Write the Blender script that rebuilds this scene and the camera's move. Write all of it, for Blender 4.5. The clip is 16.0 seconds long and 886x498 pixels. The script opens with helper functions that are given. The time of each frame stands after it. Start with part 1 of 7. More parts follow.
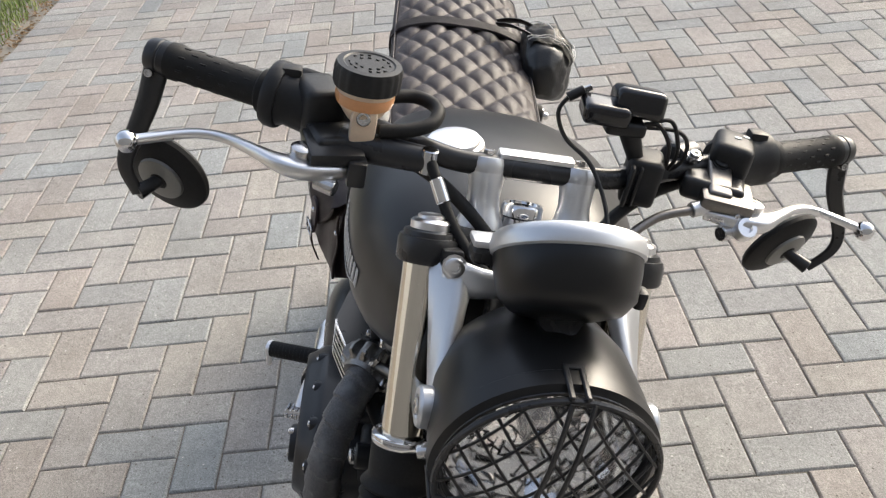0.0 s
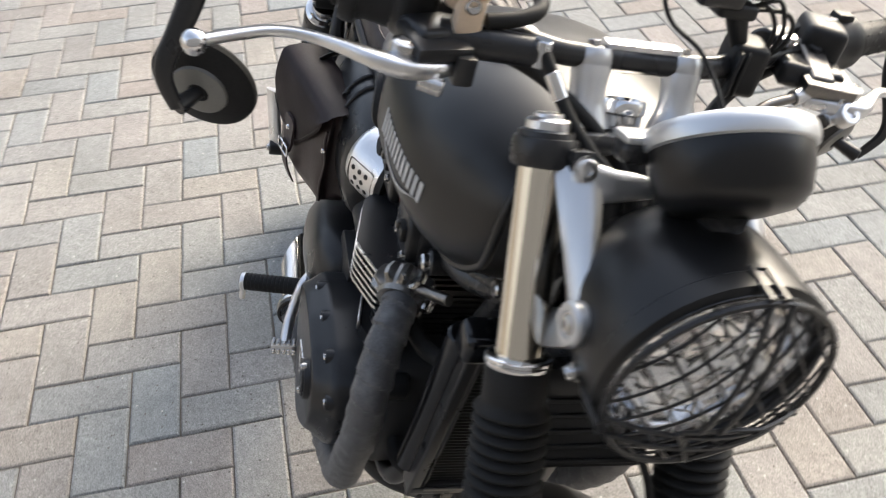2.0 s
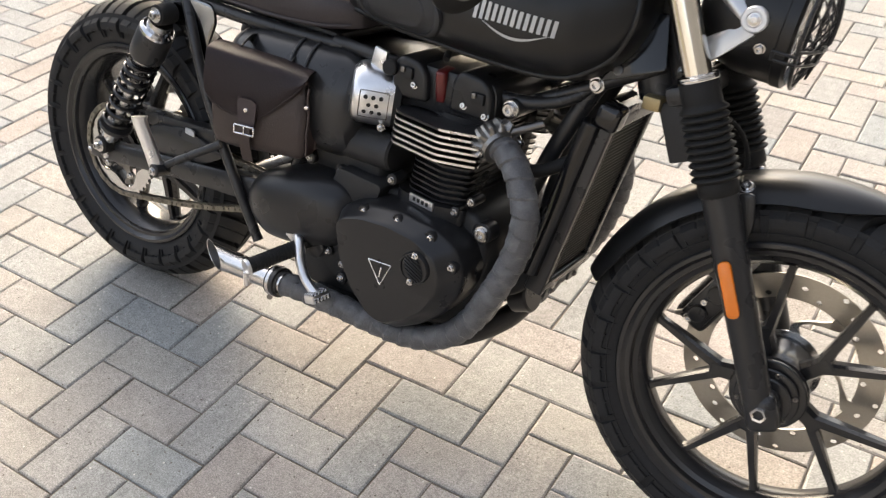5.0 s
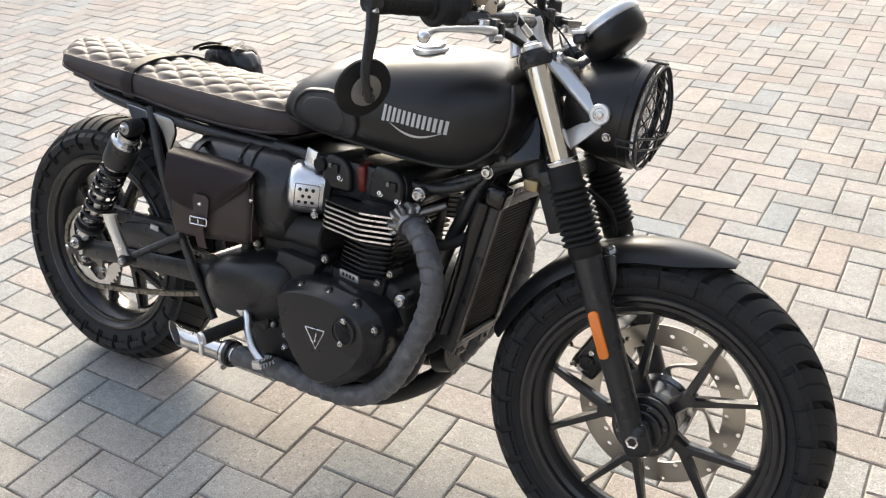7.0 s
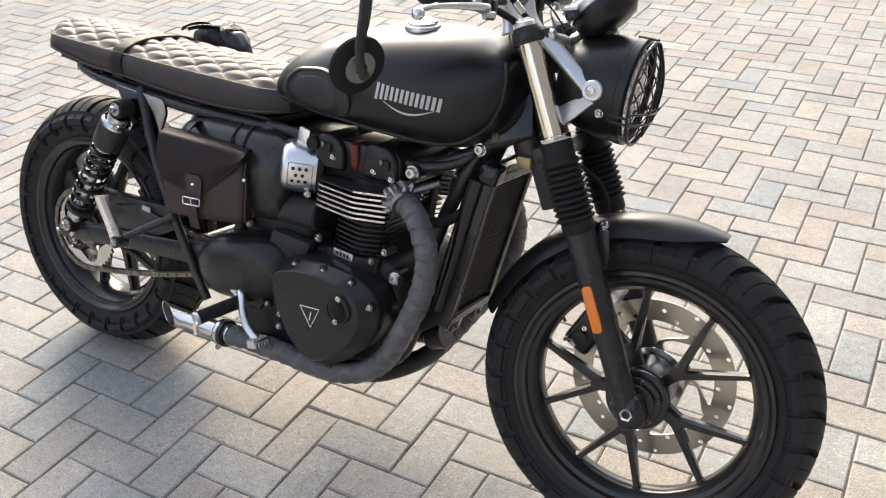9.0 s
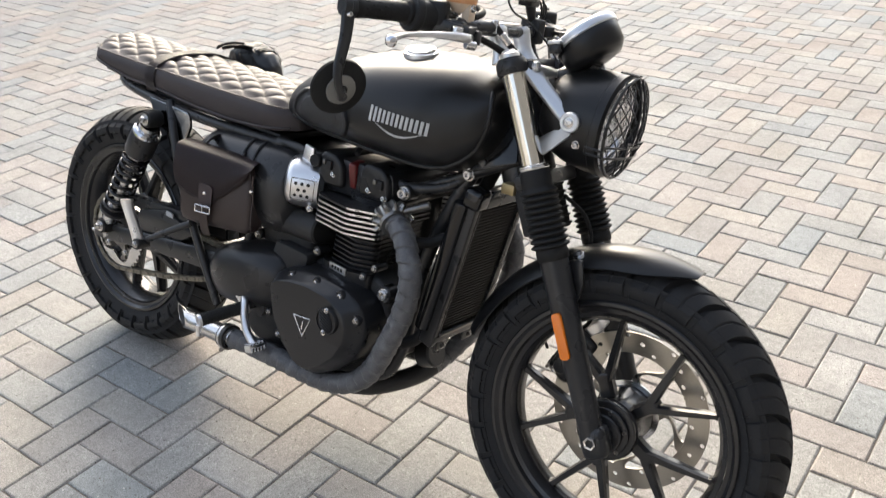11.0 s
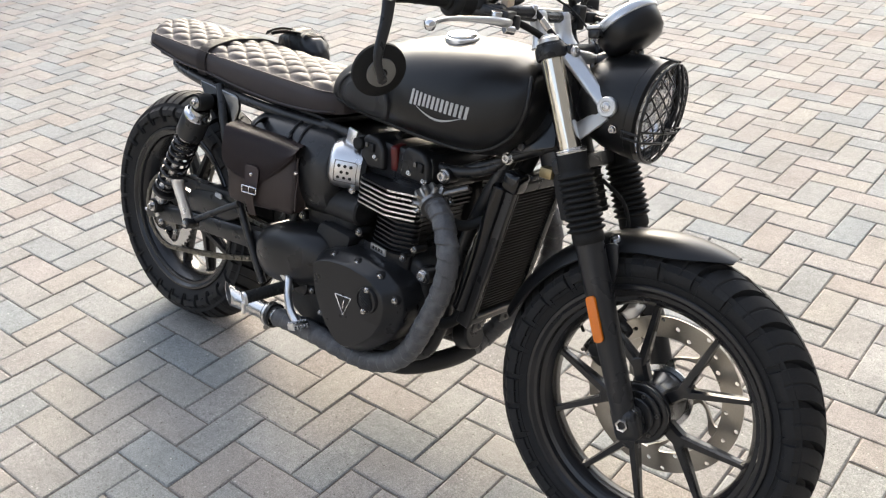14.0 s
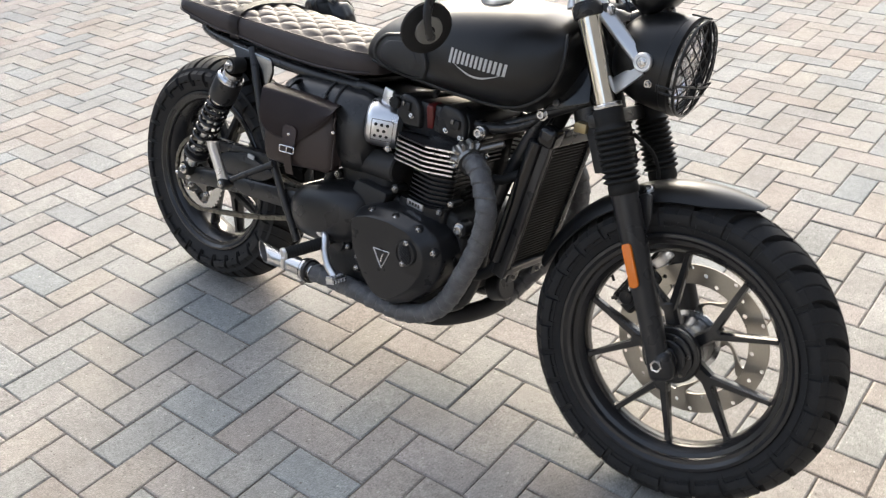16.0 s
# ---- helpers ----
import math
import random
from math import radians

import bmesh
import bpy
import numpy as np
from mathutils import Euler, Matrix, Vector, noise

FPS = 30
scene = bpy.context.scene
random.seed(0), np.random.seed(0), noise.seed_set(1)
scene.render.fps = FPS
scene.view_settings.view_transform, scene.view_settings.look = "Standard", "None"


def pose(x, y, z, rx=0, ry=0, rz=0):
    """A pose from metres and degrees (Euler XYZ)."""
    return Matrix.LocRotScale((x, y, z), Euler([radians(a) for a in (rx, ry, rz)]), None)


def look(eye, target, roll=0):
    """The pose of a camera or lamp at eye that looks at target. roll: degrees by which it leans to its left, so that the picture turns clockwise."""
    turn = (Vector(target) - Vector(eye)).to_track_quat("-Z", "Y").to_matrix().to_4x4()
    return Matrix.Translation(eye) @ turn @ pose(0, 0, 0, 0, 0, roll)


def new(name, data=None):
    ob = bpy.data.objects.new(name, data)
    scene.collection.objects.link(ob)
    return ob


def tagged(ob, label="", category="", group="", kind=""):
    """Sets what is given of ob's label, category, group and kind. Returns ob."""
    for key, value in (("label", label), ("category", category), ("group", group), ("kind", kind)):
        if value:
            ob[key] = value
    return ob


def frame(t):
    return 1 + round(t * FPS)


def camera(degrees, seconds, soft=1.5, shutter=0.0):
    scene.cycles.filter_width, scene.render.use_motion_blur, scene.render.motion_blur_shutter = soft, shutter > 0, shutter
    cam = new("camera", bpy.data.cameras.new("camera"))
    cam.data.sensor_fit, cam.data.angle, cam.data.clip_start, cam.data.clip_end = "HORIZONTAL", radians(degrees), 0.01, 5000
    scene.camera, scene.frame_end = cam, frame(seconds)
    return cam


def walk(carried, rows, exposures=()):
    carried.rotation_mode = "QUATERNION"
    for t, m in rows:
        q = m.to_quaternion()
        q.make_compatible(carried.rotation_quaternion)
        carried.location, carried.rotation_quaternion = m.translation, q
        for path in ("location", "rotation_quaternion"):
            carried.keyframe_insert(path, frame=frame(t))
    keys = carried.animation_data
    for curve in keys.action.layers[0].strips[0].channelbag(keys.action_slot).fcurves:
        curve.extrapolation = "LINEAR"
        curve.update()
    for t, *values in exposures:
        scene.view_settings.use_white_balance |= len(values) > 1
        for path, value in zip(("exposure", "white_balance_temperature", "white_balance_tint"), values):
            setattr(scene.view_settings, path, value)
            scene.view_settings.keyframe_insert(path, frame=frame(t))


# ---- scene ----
cam = camera(51.8, 16.0, soft=1.2, shutter=0.5)
PATH = [
    (0, (1.331, 0.227, 1.429), (-0.334, 0.221, 0.32), -5.6),
    (0.5, (1.331, 0.222, 1.427), (-0.309, 0.238, 0.282), -4.8),
    (1, (1.34, 0.199, 1.413), (-0.265, 0.206, 0.22), -4.2),
    (1.5, (1.322, 0.154, 1.398), (-0.274, 0.235, 0.196), -1.6),
    (2, (1.239, 0.007, 1.385), (-0.283, 0.291, 0.119), -2.8),
    (2.5, (1.191, -0.217, 1.383), (-0.275, 0.358, 0.15), -0.8),
    (3, (1.131, -0.398, 1.382), (-0.164, 0.407, 0.088), -2.1),
    (3.5, (1.012, -0.505, 1.377), (-0.199, 0.465, 0.115), -5.5),
    (4, (0.945, -0.69, 1.38), (0.001, 0.527, 0.104), -1.2),
    (4.2, (0.94, -0.78, 1.377), (0.089, 0.486, 0.084), 0.1),
    (6.3, (1.271, -1.154, 1.48), (0.336, 0.29, 0.46), -2.2),
    (6.5, (1.278, -1.167, 1.489), (0.354, 0.286, 0.473), -2.4),
    (7, (1.285, -1.196, 1.48), (0.382, 0.283, 0.482), -2.3),
    (7.5, (1.277, -1.2, 1.494), (0.388, 0.289, 0.498), -2.4),
    (8, (1.267, -1.211, 1.487), (0.392, 0.283, 0.486), -2.0),
    (8.5, (1.27, -1.21, 1.487), (0.404, 0.269, 0.456), -2.4),
    (8.7, (1.271, -1.217, 1.48), (0.407, 0.262, 0.447), -2.4),
    (10.8, (1.449, -1.171, 1.475), (0.438, 0.242, 0.485), -1.6),
    (11, (1.48, -1.155, 1.483), (0.434, 0.247, 0.513), -1.8),
    (11.5, (1.52, -1.143, 1.496), (0.436, 0.251, 0.556), -2.5),
    (12, (1.53, -1.152, 1.493), (0.443, 0.235, 0.547), -2.6),
    (12.5, (1.533, -1.158, 1.49), (0.434, 0.211, 0.532), -2.9),
    (13, (1.532, -1.164, 1.489), (0.426, 0.195, 0.524), -2.9),
    (13.5, (1.529, -1.163, 1.486), (0.408, 0.179, 0.515), -2.9),
    (14, (1.523, -1.166, 1.483), (0.393, 0.158, 0.498), -2.7),
    (14.5, (1.521, -1.174, 1.472), (0.399, 0.147, 0.473), -2.3),
    (15, (1.518, -1.167, 1.475), (0.405, 0.143, 0.452), -2.1),
    (15.5, (1.512, -1.193, 1.476), (0.403, 0.111, 0.442), -1.7),
    (16, (1.494, -1.308, 1.49), (0.406, 0.013, 0.455), -2.8),
]
walk(cam, [(t, look(eye, target, roll)) for t, eye, target, roll in PATH],
     exposures=[(0, 1.09, 6250, 9), (1.6, 1.24, 6270, 9), (2.4, 1.62, 6400, 9), (3.0, 1.90, 6450, 10), (3.5, 1.78, 6750, 10), (4.2, 1.80, 6950, 11), (6.4, 1.58, 6450, 9), (8.7, 1.58, 6380, 9), (11, 1.50, 6320, 9), (16, 1.50, 6300, 9)])

# ---- light: a low, hazy evening sun over the machine's left rear, and the open sky ----
SUN_AZ, SUN_EL = 133.0, 29.0        # degrees from +x towards +y, and above the horizon
world = bpy.data.worlds.new("evening_sky")
scene.world = world
world.use_nodes = True
wn = world.node_tree.nodes
sky = wn.new("ShaderNodeTexSky")
sky.sky_type = "NISHITA"
sky.sun_disc = False
sky.sun_elevation = radians(SUN_EL)
sky.sun_rotation = radians(90.0 - SUN_AZ)
sky.air_density, sky.dust_density, sky.ozone_density = 1.0, 4.0, 0.6
haze = wn.new("ShaderNodeHueSaturation")         # thin high cloud pales the blue
haze.inputs["Saturation"].default_value = 0.62
world.node_tree.links.new(sky.outputs[0], haze.inputs["Color"])
world.node_tree.links.new(haze.outputs[0], wn["Background"].inputs[0])
wn["Background"].inputs[1].default_value = 0.165
sun_data = bpy.data.lights.new("sun", "SUN")
sun_data.energy, sun_data.angle, sun_data.color = 1.30, radians(30.0), (1.0, 0.83, 0.58)
sun = new("sun", sun_data)
sun_dir = Vector((math.cos(radians(SUN_AZ)) * math.cos(radians(SUN_EL)), math.sin(radians(SUN_AZ)) * math.cos(radians(SUN_EL)), math.sin(radians(SUN_EL))))
sun.matrix_world = Matrix.Translation((0, 0, 5)) @ (-sun_dir).to_track_quat("-Z", "Y").to_matrix().to_4x4()

# ---- materials ----
def material(name, color, rough=0.5, metal=0.0, grain=0.0, grain_size=400.0, wear=0.0, wear_color=(0.3, 0.3, 0.3), wear_size=14.0,
             bump=0.0, bump_size=300.0, rough_var=0.12, coat=0.0, specular=0.5):
    """A painted, moulded or metal surface: base colour with fine grain, larger patches of wear, uneven gloss and fine relief."""
    m = bpy.data.materials.new(name)
    m.use_nodes = True
    nt = m.node_tree
    b = nt.nodes["Principled BSDF"]
    b.inputs["Metallic"].default_value = metal
    b.inputs["Specular IOR Level"].default_value = specular
    if coat:
        b.inputs["Coat Weight"].default_value = coat
        b.inputs["Coat Roughness"].default_value = 0.08
    tc = nt.nodes.new("ShaderNodeTexCoord")

    def tex(scale, detail=4.0):
        n = nt.nodes.new("ShaderNodeTexNoise")
        n.inputs["Scale"].default_value, n.inputs["Detail"].default_value = scale, detail
        nt.links.new(tc.outputs["Object"], n.inputs["Vector"])
        return n

    fine, big = tex(grain_size), tex(wear_size, 6.0)
    mix = nt.nodes.new("ShaderNodeMix")
    mix.data_type = "RGBA"
    lo = tuple(c * (1 - grain) for c in color)
    hi = tuple(min(1.0, c * (1 + grain)) for c in color)
    mix.inputs[6].default_value, mix.inputs[7].default_value = (*lo, 1), (*hi, 1)
    nt.links.new(fine.outputs[0], mix.inputs[0])
    out = mix.outputs[2]
    if wear:
        ramp = nt.nodes.new("ShaderNodeValToRGB")
        ramp.color_ramp.elements[0].position, ramp.color_ramp.elements[1].position = 0.48, 0.72
        nt.links.new(big.outputs[0], ramp.inputs[0])
        scale = nt.nodes.new("ShaderNodeMath")
        scale.operation = "MULTIPLY"
        scale.inputs[1].default_value = wear
        nt.links.new(ramp.outputs[0], scale.inputs[0])
        over = nt.nodes.new("ShaderNodeMix")
        over.data_type = "RGBA"
        over.inputs[7].default_value = (*wear_color, 1)
        nt.links.new(scale.outputs[0], over.inputs[0])
        nt.links.new(out, over.inputs[6])
        out = over.outputs[2]
    nt.links.new(out, b.inputs["Base Color"])
    rr = nt.nodes.new("ShaderNodeMapRange")
    rr.inputs[1].default_value, rr.inputs[2].default_value = 0.3, 0.7
    rr.inputs[3].default_value, rr.inputs[4].default_value = max(0.02, rough - rough_var * rough), min(1.0, rough + rough_var * rough)
    nt.links.new(big.outputs[0], rr.inputs[0])
    nt.links.new(rr.outputs[0], b.inputs["Roughness"])
    if bump:
        bn = nt.nodes.new("ShaderNodeBump")
        bn.inputs["Strength"].default_value, bn.inputs["Distance"].default_value = bump, 0.001
        bt = tex(bump_size, 5.0)
        nt.links.new(bt.outputs[0], bn.inputs["Height"])
        nt.links.new(bn.outputs[0], b.inputs["Normal"])
    return m


def glass(name, color=(1, 1, 1), rough=0.02, weight=1.0):
    m = bpy.data.materials.new(name)
    m.use_nodes = True
    b = m.node_tree.nodes["Principled BSDF"]
    b.inputs["Base Color"].default_value = (*color, 1)
    b.inputs["Roughness"].default_value = rough
    b.inputs["Transmission Weight"].default_value = weight
    b.inputs["IOR"].default_value = 1.45
    return m


MATT_BLACK = material("matt_black_paint", (0.0088, 0.0088, 0.0092), 0.33, grain=0.2, grain_size=900, rough_var=0.08, specular=0.38)
SATIN_BLACK = material("satin_black_paint", (0.0225, 0.0225, 0.0235), 0.29, grain=0.25, wear=0.15, wear_color=(0.035, 0.033, 0.03), wear_size=22, specular=0.40)
ENGINE_BLACK = material("crackle_black_engine_paint", (0.0165, 0.0165, 0.0178), 0.30, grain=0.3, wear=0.2, wear_color=(0.016, 0.016, 0.016), bump=0.08, bump_size=900, specular=0.36)
CAST_BLACK = material("rough_black_casting", (0.026, 0.026, 0.0267), 0.50, grain=0.3, wear=0.3, wear_color=(0.022, 0.021, 0.020), bump=0.3, bump_size=700, specular=0.3)
GLOSS_BLACK = material("gloss_black_paint", (0.008, 0.008, 0.009), 0.12, grain=0.1, rough_var=0.3)
PLASTIC = material("black_plastic", (0.018, 0.018, 0.0185), 0.42, grain=0.25, bump=0.12, bump_size=1200, specular=0.26)
RUBBER = material("black_rubber", (0.0175, 0.0174, 0.0173), 0.56, grain=0.3, wear=0.3, wear_color=(0.024, 0.022, 0.020), bump=0.2, bump_size=800, specular=0.16)
PAD = material("grey_black_pad_rubber", (0.026, 0.026, 0.027), 0.5, grain=0.2, bump=0.15, bump_size=900, specular=0.35)
TYRE = material("tyre_rubber", (0.025, 0.025, 0.0258), 0.58, grain=0.3, wear=0.4, wear_color=(0.034, 0.032, 0.029), wear_size=30, bump=0.25, bump_size=600, specular=0.14)
WHEEL_BLACK = material("satin_black_alloy", (0.017, 0.017, 0.0182), 0.24, grain=0.2, wear=0.25, wear_color=(0.03, 0.027, 0.023), specular=0.5)
CHROME = material("chrome", (0.70, 0.70, 0.71), 0.06, 1.0, grain=0.03, rough_var=0.35)
# chrome whose warm tint puts the reflected sunlit ground into the colour
FORK_CHROME = material("chrome_with_warm_reflection", (0.74, 0.69, 0.60), 0.09, 1.0, grain=0.03, rough_var=0.35)
ALLOY = material("brushed_alloy", (0.74, 0.74, 0.75), 0.30, 1.0, grain=0.06, wear=0.3, wear_color=(0.55, 0.53, 0.5), bump=0.05)
SILVER_PAINT = material("silver_paint", (0.60, 0.61, 0.625), 0.36, 0.8, grain=0.08, grain_size=1600)
STEEL = material("bright_steel", (0.62, 0.61, 0.60), 0.24, 1.0, grain=0.08, wear=0.3, wear_color=(0.4, 0.37, 0.33))
DISC_STEEL = material("brake_disc_steel", (0.38, 0.355, 0.31), 0.30, 1.0, grain=0.1, grain_size=250, wear=0.4, wear_color=(0.33, 0.30, 0.25), bump=0.1)
DARK_STEEL = material("dark_steel", (0.20, 0.19, 0.18), 0.38, 1.0, grain=0.2, wear=0.4, wear_color=(0.1, 0.09, 0.08))
CLAMP_STEEL = material("heat_stained_steel", (0.30, 0.29, 0.275), 0.28, 0.9, grain=0.3, wear=0.5, wear_color=(0.06, 0.055, 0.05), bump=0.2)
CHAIN_MAT = material("oily_chain_steel", (0.26, 0.24, 0.20), 0.38, 0.9, grain=0.4, wear=0.6, wear_color=(0.06, 0.055, 0.05))
LEATHER_SEAT = material("dark_brown_seat_leather", (0.047, 0.039, 0.039), 0.52, grain=0.25, wear=0.3, wear_color=(0.056, 0.049, 0.051), bump=0.35, bump_size=500, specular=0.28)
LEATHER_BAG = material("oxblood_leather", (0.034, 0.022, 0.024), 0.50, grain=0.3, wear=0.45, wear_color=(0.040, 0.025, 0.025), bump=0.4, bump_size=350)
LEATHER_BAG_SIDE = material("worn_brown_leather_side", (0.029, 0.018, 0.0165), 0.46, grain=0.35, wear=0.4, wear_color=(0.036, 0.022, 0.019), bump=0.5, bump_size=260)
BLACK_LEATHER = material("black_leather", (0.014, 0.014, 0.014), 0.36, grain=0.3, wear=0.3, wear_color=(0.03, 0.028, 0.026), bump=0.4, bump_size=300)
THREAD = material("tan_thread", (0.42, 0.30, 0.16), 0.7, grain=0.3)
WHITE_THREAD = material("white_thread", (0.65, 0.63, 0.6), 0.7, grain=0.2)
ORANGE = material("orange_reflector", (0.80, 0.20, 0.010), 0.25, grain=0.15, grain_size=1500, bump=0.4, bump_size=1500, coat=0.4)
WHITE_PRINT = material("silver_white_print", (0.50, 0.50, 0.495), 0.4, grain=0.08)
RED_PLASTIC = material("red_plastic", (0.11, 0.010, 0.010), 0.35, grain=0.2)
RESERVOIR = material("milky_reservoir", (0.70, 0.55, 0.40), 0.35, grain=0.1, specular=0.4)
FLUID = material("amber_brake_fluid", (0.62, 0.30, 0.13), 0.3, grain=0.1)
MIRROR_BACK = material("grey_mirror_back", (0.20, 0.195, 0.18), 0.40, 0.2, grain=0.1)
GREY_WRAP = material("grey_exhaust_wrap", (0.088, 0.089, 0.094), 0.42, grain=0.6, grain_size=420, wear=0.55, wear_color=(0.20, 0.203, 0.21), wear_size=38, bump=1.0, bump_size=650)
BRASS = material("tan_metal", (0.35, 0.27, 0.14), 0.4, 0.6, grain=0.2)
# metallic grey with darker patches stands in for sky mirrored in gloss black
SKY_GREY_GLOSS = material("gloss_black_with_sky_grey", (0.24, 0.245, 0.25), 0.10, 1.0, grain=0.1, wear=0.4, wear_color=(0.10, 0.09, 0.08), wear_size=14)
FIN = material("radiator_fin_metal", (0.040, 0.040, 0.0395), 0.42, 0.3, grain=0.3, specular=0.4)
COIL = material("radiator_core", (0.006, 0.006, 0.006), 0.7, grain=0.3, specular=0.2)
LENS = glass("clear_lens")
DIAL = glass("dial_glass", (0.9, 0.9, 0.9))
REFLECT = material("headlight_reflector", (0.90, 0.90, 0.91), 0.05, 1.0, grain=0.05)
SCREEN = material("black_screen", (0.01, 0.01, 0.011), 0.15, grain=0.1)


def paver_material(name, per_piece):
    """Tumbled concrete pavers: greys, pinks and buffs, each piece its own shade, with sand grain, chips and stains."""
    m = bpy.data.materials.new(name)
    m.use_nodes = True
    nt = m.node_tree
    b = nt.nodes["Principled BSDF"]
    tc = nt.nodes.new("ShaderNodeNewGeometry")
    if per_piece:
        rnd = nt.nodes.new("ShaderNodeObjectInfo").outputs["Random"]
    else:
        rnd = tc.outputs["Random Per Island"]
    ramp = nt.nodes.new("ShaderNodeValToRGB")
    cr = ramp.color_ramp
    cr.interpolation = "LINEAR"
    shades = [(0.0, (0.283, 0.288, 0.284)), (0.14, (0.308, 0.300, 0.282)), (0.30, (0.336, 0.304, 0.282)), (0.46, (0.302, 0.303, 0.291)),
              (0.60, (0.343, 0.322, 0.291)), (0.76, (0.312, 0.278, 0.252)), (0.88, (0.268, 0.283, 0.286)), (1.0, (0.342, 0.331, 0.310))]
    while len(cr.elements) < len(shades):
        cr.elements.new(0.5)
    for e, (p, c) in zip(cr.elements, shades):
        e.position, e.color = p, (*c, 1)
    nt.links.new(rnd, ramp.inputs[0])

    def tex(scale, detail, rough=0.6):
        n = nt.nodes.new("ShaderNodeTexNoise")
        n.inputs["Scale"].default_value, n.inputs["Detail"].default_value, n.inputs["Roughness"].default_value = scale, detail, rough
        nt.links.new(tc.outputs["Position"], n.inputs["Vector"])
        return n

    def mul(a, fac_node, lo, hi, c=(1, 1, 1), pos=(0.3, 0.7)):
        mr = nt.nodes.new("ShaderNodeMapRange")
        mr.inputs[1].default_value, mr.inputs[2].default_value, mr.inputs[3].default_value, mr.inputs[4].default_value = *pos, lo, hi
        nt.links.new(fac_node, mr.inputs[0])
        x = nt.nodes.new("ShaderNodeMix")
        x.data_type, x.blend_type = "RGBA", "MULTIPLY"
        x.inputs[0].default_value = 1.0
        nt.links.new(a, x.inputs[6])
        cc = nt.nodes.new("ShaderNodeVectorMath")
        cc.operation = "SCALE"
        cc.inputs[0].default_value = c
        nt.links.new(mr.outputs[0], cc.inputs["Scale"])
        nt.links.new(cc.outputs[0], x.inputs[7])
        return x.outputs[2]

    col = ramp.outputs[0]
    col = mul(col, tex(3.1, 6).outputs[0], 0.84, 1.16)
    col = mul(col, tex(42, 5).outputs[0], 0.88, 1.11)
    col = mul(col, tex(330, 4).outputs[0], 0.60, 1.36)
    col = mul(col, tex(130, 3).outputs[0], 0.86, 1.13)
    vor = nt.nodes.new("ShaderNodeTexVoronoi")
    vor.inputs["Scale"].default_value = 70.0
    nt.links.new(tc.outputs["Position"], vor.inputs["Vector"])
    chip = nt.nodes.new("ShaderNodeMapRange")
    chip.inputs[1].default_value, chip.inputs[2].default_value, chip.inputs[3].default_value, chip.inputs[4].default_value = 0.10, 0.19, 1.0, 0.0
    nt.links.new(vor.outputs["Distance"], chip.inputs[0])
    pick = nt.nodes.new("ShaderNodeMath")
    pick.operation = "GREATER_THAN"
    pick.inputs[1].default_value = 0.80
    sep = nt.nodes.new("ShaderNodeSeparateColor")
    nt.links.new(vor.outputs["Color"], sep.inputs[0])
    nt.links.new(sep.outputs[0], pick.inputs[0])
    both = nt.nodes.new("ShaderNodeMath")
    both.operation = "MULTIPLY"
    nt.links.new(chip.outputs[0], both.inputs[0])
    nt.links.new(pick.outputs[0], both.inputs[1])
    spots = nt.nodes.new("ShaderNodeMix")
    spots.data_type = "RGBA"
    spots.inputs[7].default_value = (0.13, 0.115, 0.10, 1)
    nt.links.new(both.outputs[0], spots.inputs[0])
    nt.links.new(col, spots.inputs[6])
    few = nt.nodes.new("ShaderNodeMath")
    few.operation = "LESS_THAN"
    few.inputs[1].default_value = 0.085
    nt.links.new(sep.outputs[0], few.inputs[0])
    grit = nt.nodes.new("ShaderNodeMath")
    grit.operation = "MULTIPLY"
    nt.links.new(chip.outputs[0], grit.inputs[0])
    nt.links.new(few.outputs[0], grit.inputs[1])
    pale = nt.nodes.new("ShaderNodeMix")            # scattered pale sand grains
    pale.data_type = "RGBA"
    pale.inputs[7].default_value = (0.58, 0.56, 0.52, 1)
    nt.links.new(grit.outputs[0], pale.inputs[0])
    nt.links.new(spots.outputs[2], pale.inputs[6])
    nt.links.new(pale.outputs[2], b.inputs["Base Color"])
    b.inputs["Roughness"].default_value = 0.82
    b.inputs["Specular IOR Level"].default_value = 0.14
    bn = nt.nodes.new("ShaderNodeBump")
    bn.inputs["Strength"].default_value, bn.inputs["Distance"].default_value = 0.5, 0.0015
    nt.links.new(tex(380, 6, 0.7).outputs[0], bn.inputs["Height"])
    nt.links.new(bn.outputs[0], b.inputs["Normal"])
    return m


PAVER = paver_material("concrete_paver", True)
PAVER_FAR = paver_material("concrete_paver_joined", False)
SAND = material("joint_sand", (0.165, 0.142, 0.116), 0.95, grain=0.4, grain_size=500, wear=0.6, wear_color=(0.09, 0.075, 0.06), wear_size=9, bump=0.6, bump_size=500)
SOIL = material("dry_soil", (0.24, 0.215, 0.18), 0.95, grain=0.5, grain_size=160, wear=0.7, wear_color=(0.30, 0.27, 0.225), wear_size=25, bump=1.0, bump_size=120)
GRASS = material("grass_blade", (0.20, 0.27, 0.06), 0.6, grain=0.3, grain_size=20, wear=0.6, wear_color=(0.34, 0.33, 0.12), wear_size=8)
LEAF = material("dead_leaf", (0.26, 0.17, 0.09), 0.8, grain=0.4, grain_size=200)

STUCCO = material("pale_stucco", (0.36, 0.375, 0.40), 0.9, grain=0.12, grain_size=90, wear=0.4, wear_color=(0.29, 0.30, 0.32), wear_size=1.5, bump=0.5, bump_size=120)
